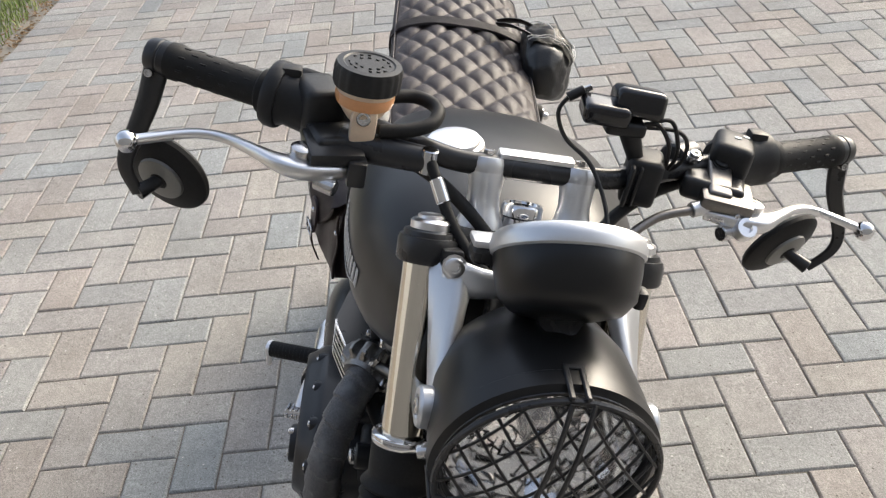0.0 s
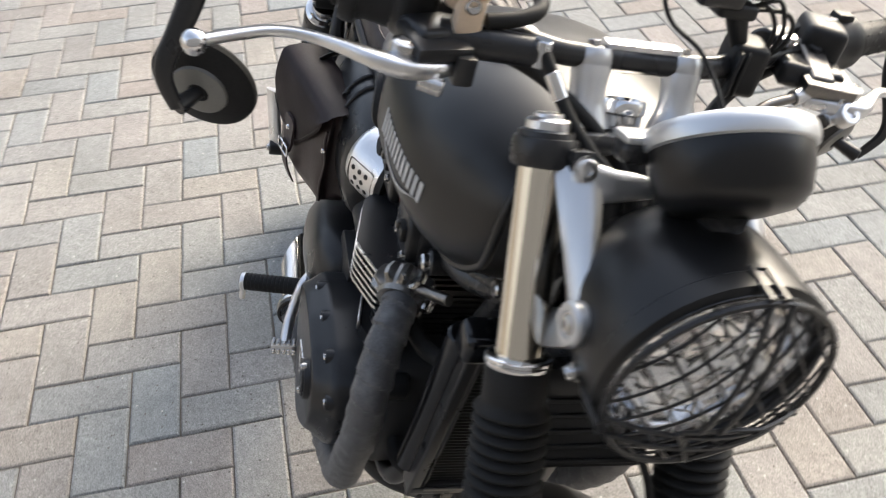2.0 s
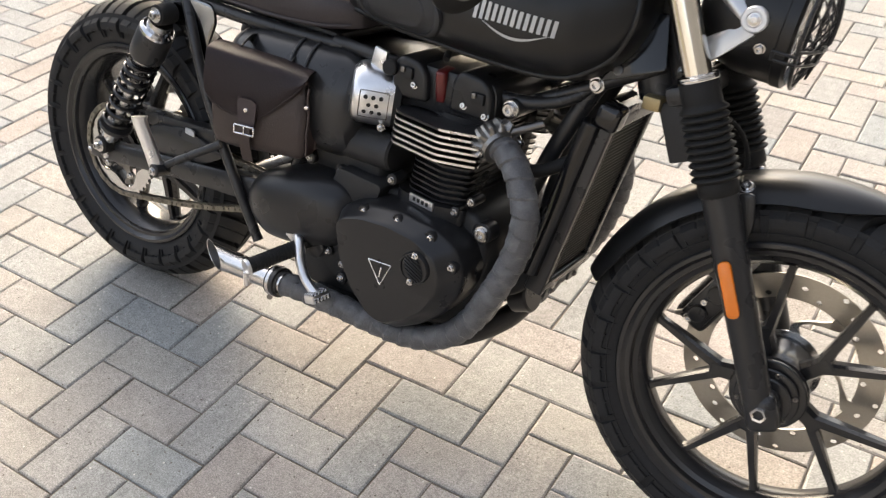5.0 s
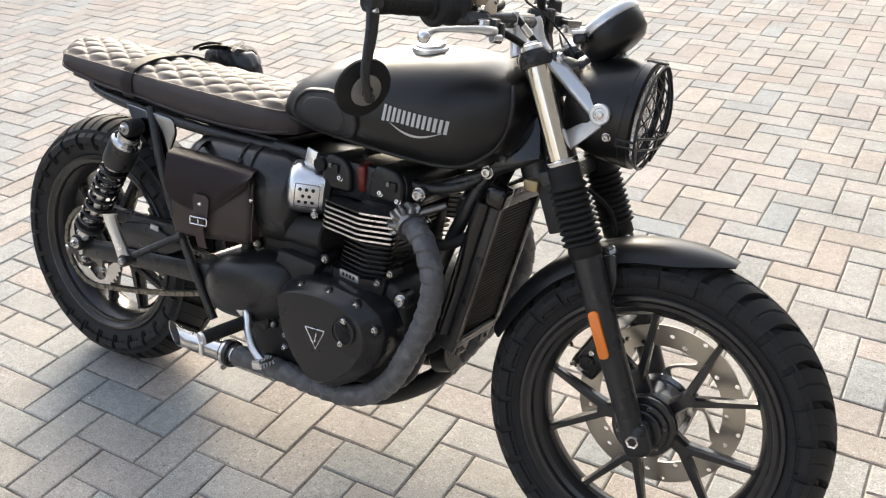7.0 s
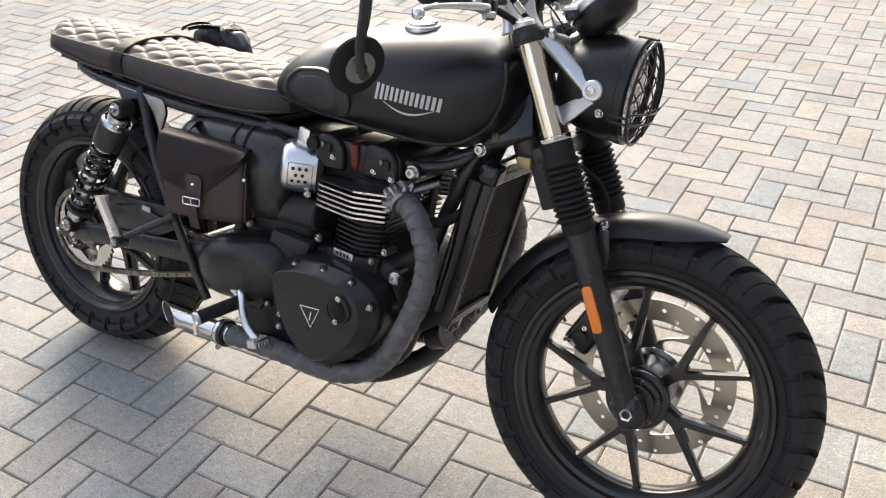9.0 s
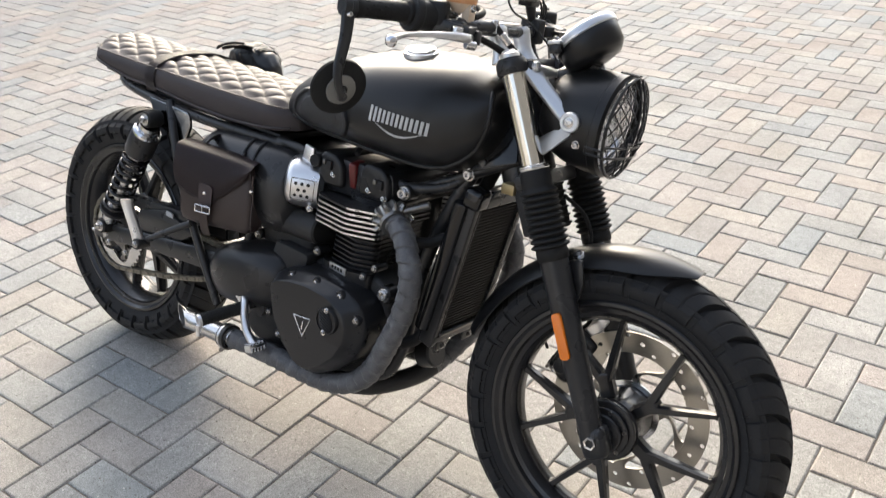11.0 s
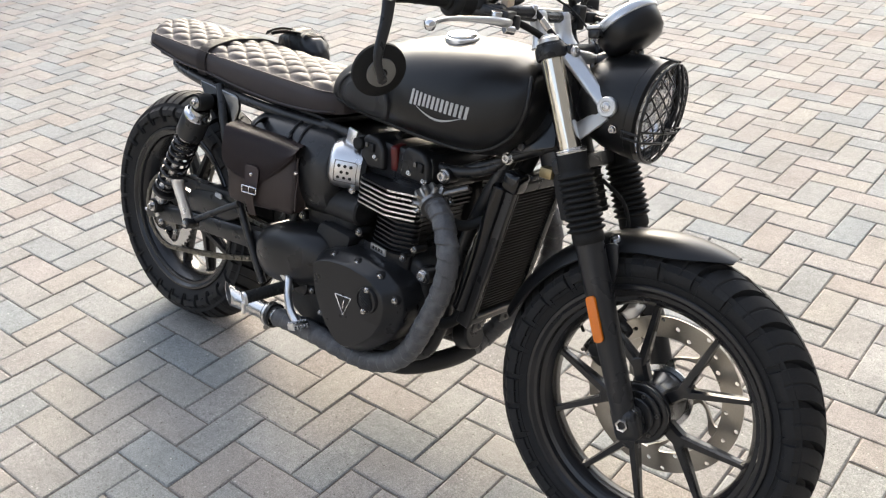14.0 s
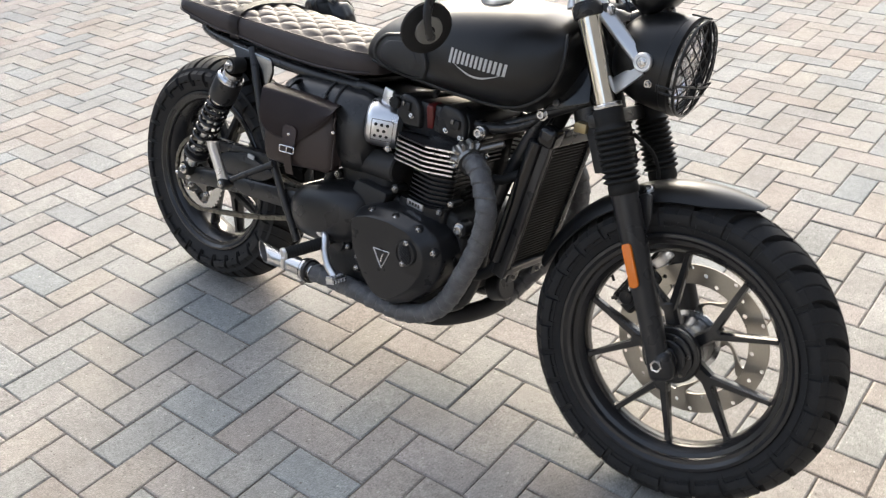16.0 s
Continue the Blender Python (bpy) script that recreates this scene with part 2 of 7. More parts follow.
# dark coat for the added east wall, to dim bounce and reflections
UNSEEN_DARK_WALL = material("unseen_dark_wall", (0.10, 0.105, 0.115), 0.9, grain=0.15, grain_size=90, wear=0.4, wear_color=(0.075, 0.08, 0.09), wear_size=1.5, bump=0.5, bump_size=120)
# ---- mesh helpers ----
V = Vector


def finish(bm, sharp=38.0):
    bmesh.ops.recalc_face_normals(bm, faces=bm.faces)
    for f in bm.faces:
        f.smooth = True
    lim = radians(sharp)
    for e in bm.edges:
        if len(e.link_faces) == 2 and e.calc_face_angle(0) > lim:
            e.smooth = False


def part(name, bm, mat, parent, label="", sharp=38.0):
    """Links a bmesh as one mesh under a thing or a part."""
    finish(bm, sharp)
    me = bpy.data.meshes.new(name)
    bm.to_mesh(me)
    bm.free()
    me.materials.append(mat)
    ob = new(name, me)
    if parent is not None:
        ob.parent = parent
    if label:
        ob["label"] = label
    return ob


def frame_to(a, b, up=(0, 0, 1)):
    """A matrix at a whose z axis points to b."""
    z = (V(b) - V(a)).normalized()
    u = V(up)
    if abs(z.dot(u)) > 0.98:
        u = V((1, 0, 0))
    x = u.cross(z).normalized()
    y = z.cross(x)
    m = Matrix((x, y, z)).transposed().to_4x4()
    m.translation = V(a)
    return m


def ring_faces(bm, rings, closed=True, cap=True):
    for r0, r1 in zip(rings, rings[1:]):
        n = len(r0)
        for i in range(n if closed else n - 1):
            bm.faces.new((r0[i], r0[(i + 1) % n], r1[(i + 1) % n], r1[i]))
    if cap and closed:
        bm.faces.new(rings[0][::-1])
        bm.faces.new(rings[-1])


def loft(sections, cap=True, bm=None):
    """Closed rings of points, skinned in order."""
    bm = bm or bmesh.new()
    ring_faces(bm, [[bm.verts.new(p) for p in s] for s in sections], cap=cap)
    return bm


def revolve(profile, m, seg=32, bm=None, closed_profile=False):
    """Turns (radius, height) pairs round the z axis of m."""
    bm = bm or bmesh.new()
    rings = []
    for r, h in profile:
        if r < 1e-6:
            rings.append([bm.verts.new(m @ V((0, 0, h)))])
        else:
            rings.append([bm.verts.new(m @ V((r * math.cos(a), r * math.sin(a), h))) for a in [2 * math.pi * i / seg for i in range(seg)]])
    pairs = list(zip(rings, rings[1:]))
    if closed_profile:
        pairs.append((rings[-1], rings[0]))
    for a, b in pairs:
        for i in range(seg):
            j = (i + 1) % seg
            if len(a) == 1 and len(b) > 1:
                bm.faces.new((a[0], b[i], b[j]))
            elif len(b) == 1 and len(a) > 1:
                bm.faces.new((a[i], a[j], b[0]))
            elif len(a) > 1:
                bm.faces.new((a[i], a[j], b[j], b[i]))
    return bm


def rod(a, b, r, seg=16, r2=None, bev=0.0, bm=None):
    """A cylinder or cone from a to b with softened ends."""
    L = (V(b) - V(a)).length
    r2 = r if r2 is None else r2
    e = bev or min(r, r2) * 0.12
    return revolve([(0, 0), (r - e, 0), (r, e), (r2, L - e), (r2 - e, L), (0, L)], frame_to(a, b), seg, bm)


def smooth_path(pts, n=8):
    """A Catmull-Rom curve through points."""
    pts = [V(p) for p in pts]
    out = []
    for i in range(len(pts) - 1):
        p0, p1, p2, p3 = pts[max(i - 1, 0)], pts[i], pts[i + 1], pts[min(i + 2, len(pts) - 1)]
        for k in range(n):
            t = k / n
            out.append(0.5 * (2 * p1 + (p2 - p0) * t + (2 * p0 - 5 * p1 + 4 * p2 - p3) * t * t + (3 * p1 - p0 - 3 * p2 + p3) * t ** 3))
    out.append(pts[-1])
    return out


def tube(pts, r, seg=12, n=8, bm=None, smooth=True, squash=1.0):
    """A pipe along a path; r may be a function of the place along it, 0 to 1."""
    path = smooth_path(pts, n) if smooth else [V(p) for p in pts]
    bm = bm or bmesh.new()
    rings, x = [], None
    for i, p in enumerate(path):
        d = (path[min(i + 1, len(path) - 1)] - path[max(i - 1, 0)]).normalized()
        if x is None:
            x = d.orthogonal().normalized()
        x = (x - d * x.dot(d)).normalized()
        y = d.cross(x)
        rad = r(i / (len(path) - 1)) if callable(r) else r
        rings.append([bm.verts.new(p + rad * (math.cos(a) * x + squash * math.sin(a) * y)) for a in [2 * math.pi * k / seg for k in range(seg)]])
    ring_faces(bm, rings)
    return bm


def box(size, m=Matrix(), bev=0.003, seg=2, bm=None):
    """A box with rounded edges, centred on m."""
    out = bm or bmesh.new()
    b = bmesh.new()
    bmesh.ops.create_cube(b, size=1.0)
    bmesh.ops.scale(b, vec=size, verts=b.verts)
    if bev:
        bmesh.ops.bevel(b, geom=list(b.edges), offset=bev, segments=seg, profile=0.6, affect="EDGES")
    return merge(out, b, m)


def merge(out, b, m=Matrix()):
    """Adds mesh b, moved by m, to out."""
    vs = {v: out.verts.new(m @ v.co) for v in b.verts}
    for f in b.faces:
        out.faces.new([vs[v] for v in f.verts])
    b.free()
    return out


def plate(poly, y0, y1, bev=0.002, bm=None, m=Matrix(), seg=2):
    """A flat plate: an outline in x and z, from y0 to y1, with softened edges."""
    out = bm or bmesh.new()
    b = bmesh.new()
    vs = [b.verts.new((x, y0, z)) for x, z in poly]
    f = b.faces.new(vs)
    ext = bmesh.ops.extrude_face_region(b, geom=[f])
    bmesh.ops.translate(b, vec=(0, y1 - y0, 0), verts=[e for e in ext["geom"] if isinstance(e, bmesh.types.BMVert)])
    if bev:
        bmesh.ops.recalc_face_normals(b, faces=b.faces)
        rim = [e for e in b.edges if abs(e.verts[0].co.y - e.verts[1].co.y) < 1e-6]
        bmesh.ops.bevel(b, geom=rim, offset=bev, segments=seg, profile=0.5, affect="EDGES", clamp_overlap=True)
    return merge(out, b, m)


def round_poly(pts, r, n=5):
    """Rounds the corners of a closed outline."""
    out = []
    k = len(pts)
    for i in range(k):
        p, a, b = V((*pts[i], 0)), V((*pts[i - 1], 0)), V((*pts[(i + 1) % k], 0))
        da, db = (a - p), (b - p)
        ra = min(r, da.length * 0.45, db.length * 0.45)
        s, e = p + da.normalized() * ra, p + db.normalized() * ra
        for j in range(n + 1):
            t = j / n
            q = s * (1 - t) ** 2 + p * 2 * t * (1 - t) + e * t * t
            out.append((q.x, q.y))
    return out


def ellipse(cx, cz, rx, rz, n=28, power=2.0):
    out = []
    for i in range(n):
        a = 2 * math.pi * i / n
        c, s = math.cos(a), math.sin(a)
        out.append((cx + rx * math.copysign(abs(c) ** (2 / power), c), cz + rz * math.copysign(abs(s) ** (2 / power), s)))
    return out


def bolt(p, axis, r=0.007, h=0.006, parent=None, mat=None, name="bolt"):
    """A domed socket-head bolt standing out along axis."""
    m = frame_to(p, V(p) + V(axis))
    bm = revolve([(r * 1.25, -0.004), (r * 1.25, 0.0008), (r, 0.001), (r, h * 0.75), (r * 0.8, h), (r * 0.45, h), (r * 0.42, h * 0.4), (0, h * 0.4)], m, 12)
    return part(name, bm, mat or STEEL, parent)


# ---- ground, paved yard and verge ----
MOD = 0.1                                    # paver grid: pieces two by one
bm = bmesh.new()
bmesh.ops.create_grid(bm, x_segments=1, y_segments=1, size=600.0)
ground = tagged(part("ground", bm, SOIL, None), "bare dry soil reaching out round the paved yard", "ground", kind="structure")
ground.location = (0, 0, -0.03)

X0, X1, Y0, Y1 = -70, 33, -15, 75            # paved field on the grid
bm = bmesh.new()
for ix in range(12):
    for iy in range(10):
        xa, xb = X0 * MOD + ix * (X1 - X0) * MOD / 12, X0 * MOD + (ix + 1) * (X1 - X0) * MOD / 12
        ya, yb = (Y0 - 2) * MOD + iy * (Y1 - Y0 + 2) * MOD / 10, (Y0 - 2) * MOD + (iy + 1) * (Y1 - Y0 + 2) * MOD / 10
        bm.faces.new([bm.verts.new(p) for p in ((xa, ya, 0), (xb, ya, 0), (xb, yb, 0), (xa, yb, 0))])
bmesh.ops.remove_doubles(bm, verts=bm.verts, dist=1e-4)
pavement = tagged(part("pavement", bm, SAND, None), "herringbone driveway of pink, grey and buff concrete pavers", "pavement", kind="structure")
pavement.location = (0, 0, -0.0050)


def paver_shape(lx, ly, gap, rnd):
    """Points and faces of one paver: top, rounded edge in two steps, sides."""
    def ring(inset, z):
        hx, hy = lx / 2 - inset, ly / 2 - inset
        return [(-hx, -hy, z), (hx, -hy, z), (hx, hy, z), (-hx, hy, z)]
    g = gap / 2
    rings = [ring(g + 0.0005, -0.03), ring(g, -0.0050), ring(g + 0.0008, -0.0023), ring(g + 0.0046, 0.0)]
    rings = [[(x + rnd.uniform(-1, 1) * 0.0009, y + rnd.uniform(-1, 1) * 0.0009, z) for x, y, z in r] for r in rings]
    pts = [p for r in rings for p in r]
    faces = [(12, 13, 14, 15)]
    for k in range(3):
        for i in range(4):
            j = (i + 1) % 4
            faces.append((4 * k + i, 4 * k + j, 4 * k + 4 + j, 4 * k + 4 + i))
    return pts, faces


PRND = random.Random(7)
layout = []                                   # (centre x, centre y, turned)
for b2 in range(-60, 60):
    for a in range(-120, 120):
        for kind in (0, 1):
            i0, j0 = a + 2 * b2 + (-2 if kind == 0 else 0), -a + 2 * b2
            di, dj = (2, 1) if kind == 0 else (1, 2)
            if i0 < X0 or i0 + di > X1 or j0 + dj <= Y0 or j0 + dj > Y1:
                continue
            cut = max(0, Y0 - j0)             # pieces cut at the border course
            if cut:
                if kind == 0:
                    continue
                j0, dj = j0 + cut, dj - cut
            layout.append(((i0 + di / 2) * MOD, (j0 + dj / 2) * MOD, di, dj))
for i in range(X0, X1):
    layout.append(((i + 0.5) * MOD, (Y0 - 1) * MOD, 1, 2))

shapes = {}
for key in ((2, 1), (1, 2), (1, 1)):
    shapes[key] = []
    for k in range(8):
        pts, faces = paver_shape(key[0] * MOD, key[1] * MOD, 0.0026, PRND)
        me = bpy.data.meshes.new("paver")
        me.from_pydata(pts, [], faces)
        me.materials.append(PAVER)
        shapes[key].append((me, pts, faces))
far_pts, far_faces = [], []
for cx, cy, di, dj in layout:
    me, pts, faces = PRND.choice(shapes[(di, dj)])
    dz, tx, ty = PRND.uniform(-0.0014, 0.0010), PRND.gauss(0, 0.35), PRND.gauss(0, 0.35)
    turn = pose(cx, cy, dz, tx, ty, PRND.gauss(0, 0.25))
    if -1.25 < cx < 1.25 and -0.85 < cy < 1.45:
        ob = new("paver", me)
        ob.parent = pavement
        ob.matrix_local = Matrix.Translation((0, 0, 0.0050)) @ turn
    else:
        n = len(far_pts)
        far_pts += [tuple(turn @ V(p)) for p in pts]
        far_faces += [tuple(n + q for q in f) for f in faces]
me = bpy.data.meshes.new("paver_field")
me.from_pydata(far_pts, [], far_faces)
me.materials.append(PAVER_FAR)
field = tagged(new("paver_field", me), "outlying concrete pavers of the driveway", kind="stuff")
field.parent = pavement
field.location = (0, 0, 0.0050)


# plain unseen walls, added to close the yard on three sides, well outside the view
for name, cx, cy, sx, sy in (("wall_west", -10.0, 0.0, 0.25, 24.0), ("wall_east", 3.5, 0.0, 0.25, 17.7), ("wall_south", -3.25, -9.0, 13.2, 0.25)):
    # the added east wall is tall and dark to cut sky light
    tall = 4.8 if name == "wall_east" else 3.6
    tagged(part(name, box((sx, sy, tall), Matrix.Translation((cx, cy, tall / 2 - 0.03)), 0.02), UNSEEN_DARK_WALL if name == "wall_east" else STUCCO, None), "plain dark wall added out of view to cut sky light" if name == "wall_east" else "plain pale stucco wall added out of view to close the yard", "wall", kind="structure")
# ---- the motorcycle: built upright, x forwards, y to its left, then leaned on its stand and steered a little left ----
BIKE = pose(-0.55, 0.11, 0.0, -13.6, 0, -1.64)
def socket_head(p, axis, r):
    """Cap screw with a hexagon socket sunk in its head."""
    p, axis = V(p), V(axis)
    bm = revolve([(r * 0.62, -0.004), (r, -0.003), (r, 0.0022), (r * 0.85, 0.0036), (r * 0.56, 0.0036), (r * 0.50, 0.0005), (0.0, 0.0002)], frame_to(p, p + axis), 18)
    return bm


bike = tagged(new("motorcycle"), "matt black roadster motorcycle with quilted brown seat and wrapped exhausts", "motorcycle")
bike.matrix_world = BIKE
RAKE_DIR = V((-0.41, 0, 0.912)).normalized()
AXIS_FOOT = V((1.5686, 0, 0))
STEER = Matrix.Translation(AXIS_FOOT) @ Matrix.Rotation(radians(4.34), 4, V((-math.sin(radians(25.1)), 0, math.cos(radians(25.1))))) @ Matrix.Translation(-AXIS_FOOT)


def fpart(name, bm, mat, parent=None, label="", sharp=38.0):
    """A part that turns with the handlebar."""
    bmesh.ops.transform(bm, matrix=STEER, verts=bm.verts)
    return part(name, bm, mat, parent or bike, label, sharp)


def bpart(name, bm, mat, parent=None, label="", sharp=38.0):
    return part(name, bm, mat, parent or bike, label, sharp)


def fbolt(p, axis, r=0.007, h=0.006, parent=None, mat=None):
    return bolt(STEER @ V(p), STEER.to_3x3() @ V(axis), r, h, parent or bike, mat)


def wheel_point(c, th, r, y):
    return V((c[0] + r * math.cos(th), y, c[2] + r * math.sin(th)))


def ring_y(c, profile, seg=72, bm=None, closed=False):
    """Turns (radius, y) pairs about the wheel's axle through c."""
    m = Matrix.Translation(c) @ Matrix(((1, 0, 0, 0), (0, 0, 1, 0), (0, -1, 0, 0), (0, 0, 0, 1)))
    return revolve([(r, y) for r, y in profile], m, seg, bm, closed)


def tyre_mesh(c, R, hw, rim_r):
    """A chunky dual-purpose tyre: a rounded carcass and two rows of slanting lugs with deep grooves."""
    sec = R - rim_r

    def crown(y):
        """Radius of the carcass at y, from the middle to the shoulder."""
        return R - 0.016 - 0.055 * hw * (abs(y) / hw) ** 2.4 / 0.10
    prof = []
    for k in range(-7, 8):
        y = hw * 0.93 * k / 7
        prof.append((crown(y), y))
    side = [(rim_r + sec * 0.70, hw * 0.93), (rim_r + sec * 0.45, hw * 1.00), (rim_r + sec * 0.22, hw * 0.94), (rim_r + 0.006, hw * 0.76), (rim_r - 0.006, hw * 0.66)]
    prof = [(r, -y) for r, y in side[::-1]] + prof + side
    bm = ring_y(c, prof, 96, closed=True)
    return bm


def lug_mesh(c, R, hw, lugs, sgn):
    """One slanting tread block of a row, running down over the shoulder."""
    def crown(y):
        return R - 0.009 - 0.055 * hw * (abs(y) / hw) ** 2.4 / 0.10
    bm = bmesh.new()
    w = 2 * math.pi / lugs * 0.395
    grid = []
    for f, down, out in ((0.0, 0.0, 0.0), (0.2, 0.0, 0.0), (0.4, 0.0, 0.0), (0.6, 0.0, 0.0), (0.8, 0.0, 0.0), (0.97, 0.001, 0.001), (1.06, 0.005, 0.002), (1.08, 0.013, 0.0015), (1.07, 0.021, 0.0), (1.0, 0.024, -0.014)):
        y = sgn * hw * (0.035 + 0.965 * min(f, 1.0))
        g = min(f, 1.0)
        lead = (0.55 * g - 0.25 * g * g) * 2 * math.pi / lugs * 1.5
        top = crown(y) + 0.0085 - 0.002 * g - down
        row = []
        for side_k, ww in ((-1, w * 1.07), (-1, w), (-0.12, w), (0.0, w * 0.999), (0.12, w), (1, w), (1, w * 1.07)):
            rr = top if ww == w else top - (0.017 if ww > w else 0.003)
            yy = y + sgn * (out + hw * max(0.0, f - 1.0)) if ww <= w else y + sgn * (out + hw * max(0.0, f - 1.0) - 0.007 * (down > 0.004))
            row.append(bm.verts.new(wheel_point(c, lead + side_k * ww, rr, yy)))
        grid.append(row)
    for a, b in zip(grid, grid[1:]):
        for q in range(6):
            bm.faces.new((a[q], a[q + 1], b[q + 1], b[q]))
    bm.faces.new(grid[0])
    bm.faces.new(grid[-1])
    return bm


def tread(parent, c, R, hw, lugs, base):
    """Two rows of tread blocks round a tyre, each its own piece."""
    for sgn in (-1, 1):
        first = part("tread_block", lug_mesh(V((0, 0, 0)), R, hw, lugs, sgn), TYRE, parent, sharp=30)
        for i in range(lugs):
            ob = first if i == 0 else new("tread_block", first.data)
            ob.parent = parent
            th = 2 * math.pi * (i + (0.5 if sgn > 0 else 0.0)) / lugs
            ob.matrix_local = base @ Matrix.Translation(c) @ Matrix.Rotation(-th, 4, "Y")


def rim_mesh(c, rim_r, hw):
    """A cast rim: rolled flange, two steps down its face, and the inner barrel."""
    half = [(rim_r + 0.004, hw - 0.010), (rim_r + 0.011, hw - 0.004), (rim_r + 0.013, hw + 0.001), (rim_r + 0.010, hw + 0.004), (rim_r + 0.004, hw + 0.0042), (rim_r + 0.001, hw + 0.001),
            (rim_r - 0.003, hw - 0.0025), (rim_r - 0.010, hw - 0.0035), (rim_r - 0.012, hw - 0.0065), (rim_r - 0.0135, hw - 0.012), (rim_r - 0.022, hw * 0.66), (rim_r - 0.024, hw * 0.60), (rim_r - 0.030, hw * 0.46), (rim_r - 0.033, hw * 0.30)]
    bed = [(rim_r - 0.012, hw * 0.55), (rim_r - 0.022, hw * 0.2)]
    prof = [(r, -y) for r, y in half[::-1]] + [(r, -y) for r, y in bed] + bed[::-1] + half
    return ring_y(c, prof, 96, closed=True)


def bar_section(p, d, w, h):
    """A chamfered cross-section of a cast bar that runs along d in the wheel's plane."""
    n = V((-d.z, 0, d.x))
    return [p + n * w * u + V((0, h * v, 0)) for u, v in ((-1, -0.45), (-0.66, -1), (0.66, -1), (1, -0.45), (1, 0.45), (0.66, 1), (-0.66, 1), (-1, 0.45))]


def spoke_mesh(c, mid, side, half, r_fork, r1, w0, w1, h0, h1):
    """One straight cast spoke from the fork of its Y out to the rim, spreading where it meets it."""
    end = wheel_point(c, mid + side * half, r1, 0)
    fork = wheel_point(c, mid + side * 0.045, r_fork - 0.014, 0)
    d = (end - fork).normalized()
    k_h = 1.0 if side > 0 else 0.975
    return loft([bar_section(fork + (end - fork) * f, d, w0 + (w1 - w0) * f if f < 0.95 else w1 * k, (h0 + (h1 - h0) * min(f, 1.0)) * k_h * (1.0 if f < 0.95 else 1.12))
                 for f, k in ((0.0, 1), (0.25, 1), (0.6, 1), (0.93, 1), (0.97, 1.35), (1.03, 2.1))])


def spoke_root(c, mid, r_fork, w0, h0):
    """The stout stem between the hub and the fork of a pair of spokes."""
    p0, p1 = wheel_point(c, mid, 0.036, 0), wheel_point(c, mid, r_fork, 0)
    d = (p1 - p0).normalized()
    return loft([bar_section(p0 + (p1 - p0) * f, d, w, h0 * k) for f, w, k in ((0.0, w0 * 2.0, 1.08), (0.35, w0 * 1.55, 1.05), (0.75, w0 * 1.5, 1.02), (0.98, w0 * 1.75, 0.99), (1.04, w0 * 1.5, 0.90))])


def disc_mesh(c, y, t, r_in, r_out, cells=30):
    """A drilled brake disc: a thin ring of cells, most with a round hole."""
    bm = bmesh.new()
    rows = 3
    for i in range(cells):
        for k in range(rows):
            ra, rb = r_in + (r_out - r_in) * k / rows, r_in + (r_out - r_in) * (k + 1) / rows
            ta, tb = 2 * math.pi * i / cells, 2 * math.pi * (i + 1) / cells
            tm, rm = (ta + tb) / 2, (ra + rb) / 2
            edge = [(ta, ra), (tm, ra), (tb, ra), (tb, rm), (tb, rb), (tm, rb), (ta, rb), (ta, rm)]
            hole = (i + 2 * k) % 3 == 0
            for yy in (y - t / 2, y + t / 2):
                o = [bm.verts.new(wheel_point(c, a, r, yy)) for a, r in edge]
                if not hole:
                    bm.faces.new(o)
                    continue
                hr = 0.0054
                h = []
                for a, r in edge:
                    dx, dy = (a - tm) * rm, r - rm
                    L = math.hypot(dx, dy)
                    h.append(bm.verts.new(wheel_point(c, tm + hr * dx / L / rm, rm + hr * dy / L, yy)))
                for q in range(8):
                    bm.faces.new((o[q], o[(q + 1) % 8], h[(q + 1) % 8], h[q]))
    bmesh.ops.remove_doubles(bm, verts=bm.verts, dist=1e-5)
    ring_y(c, [(r_out, y - t / 2), (r_out, y + t / 2)], 60, bm)
    ring_y(c, [(r_in, y - t / 2), (r_in, y + t / 2)], 60, bm)
    return bm


def carrier_mesh(c, y, r0, r1, arms, t=0.004, sway=0.5):
    """Wavy arms that hold a brake disc."""
    bm = bmesh.new()
    for i in range(arms):
        a0 = 2 * math.pi * i / arms
        secs = []
        for k in range(10):
            f = k / 9
            a = a0 + sway * math.sin(f * math.pi * 1.6) * 0.55
            p = wheel_point(c, a, r0 + (r1 - r0) * f, y)
            d = V((-math.sin(a), 0, math.cos(a)))
            w = 0.008 + 0.004 * math.cos(f * math.pi * 2)
            secs.append([p + d * w + V((0, t, 0)), p + d * w - V((0, t, 0)), p - d * w - V((0, t, 0)), p - d * w + V((0, t, 0))])
        loft(secs, bm=bm)
    return ring_y(c, [(r0 - 0.012, y - t), (r0 + 0.003, y - t), (r0 + 0.003, y + t), (r0 - 0.012, y + t)], 40, bm, True)


# front wheel
FW = V((1.461, 0, 0.330))
wheel = fpart("front_wheel", rim_mesh(FW, 0.239, 0.046), WHEEL_BLACK, None, "satin black ten-spoke cast front wheel", 24)
fpart("tyre", tyre_mesh(FW, 0.329, 0.054, 0.241), TYRE, wheel, "chunky dual-purpose tyre with deep slanted lugs", 30)
tread(wheel, FW, 0.329, 0.054, 27, STEER)
hub = ring_y(FW, [(0.0, -0.062), (0.022, -0.062), (0.024, -0.056), (0.058, -0.050), (0.062, -0.042), (0.056, -0.034), (0.053, 0.034), (0.056, 0.040), (0.056, 0.055), (0.02, 0.058), (0.0, 0.058)], 48)
fpart("hub", hub, WHEEL_BLACK, wheel)
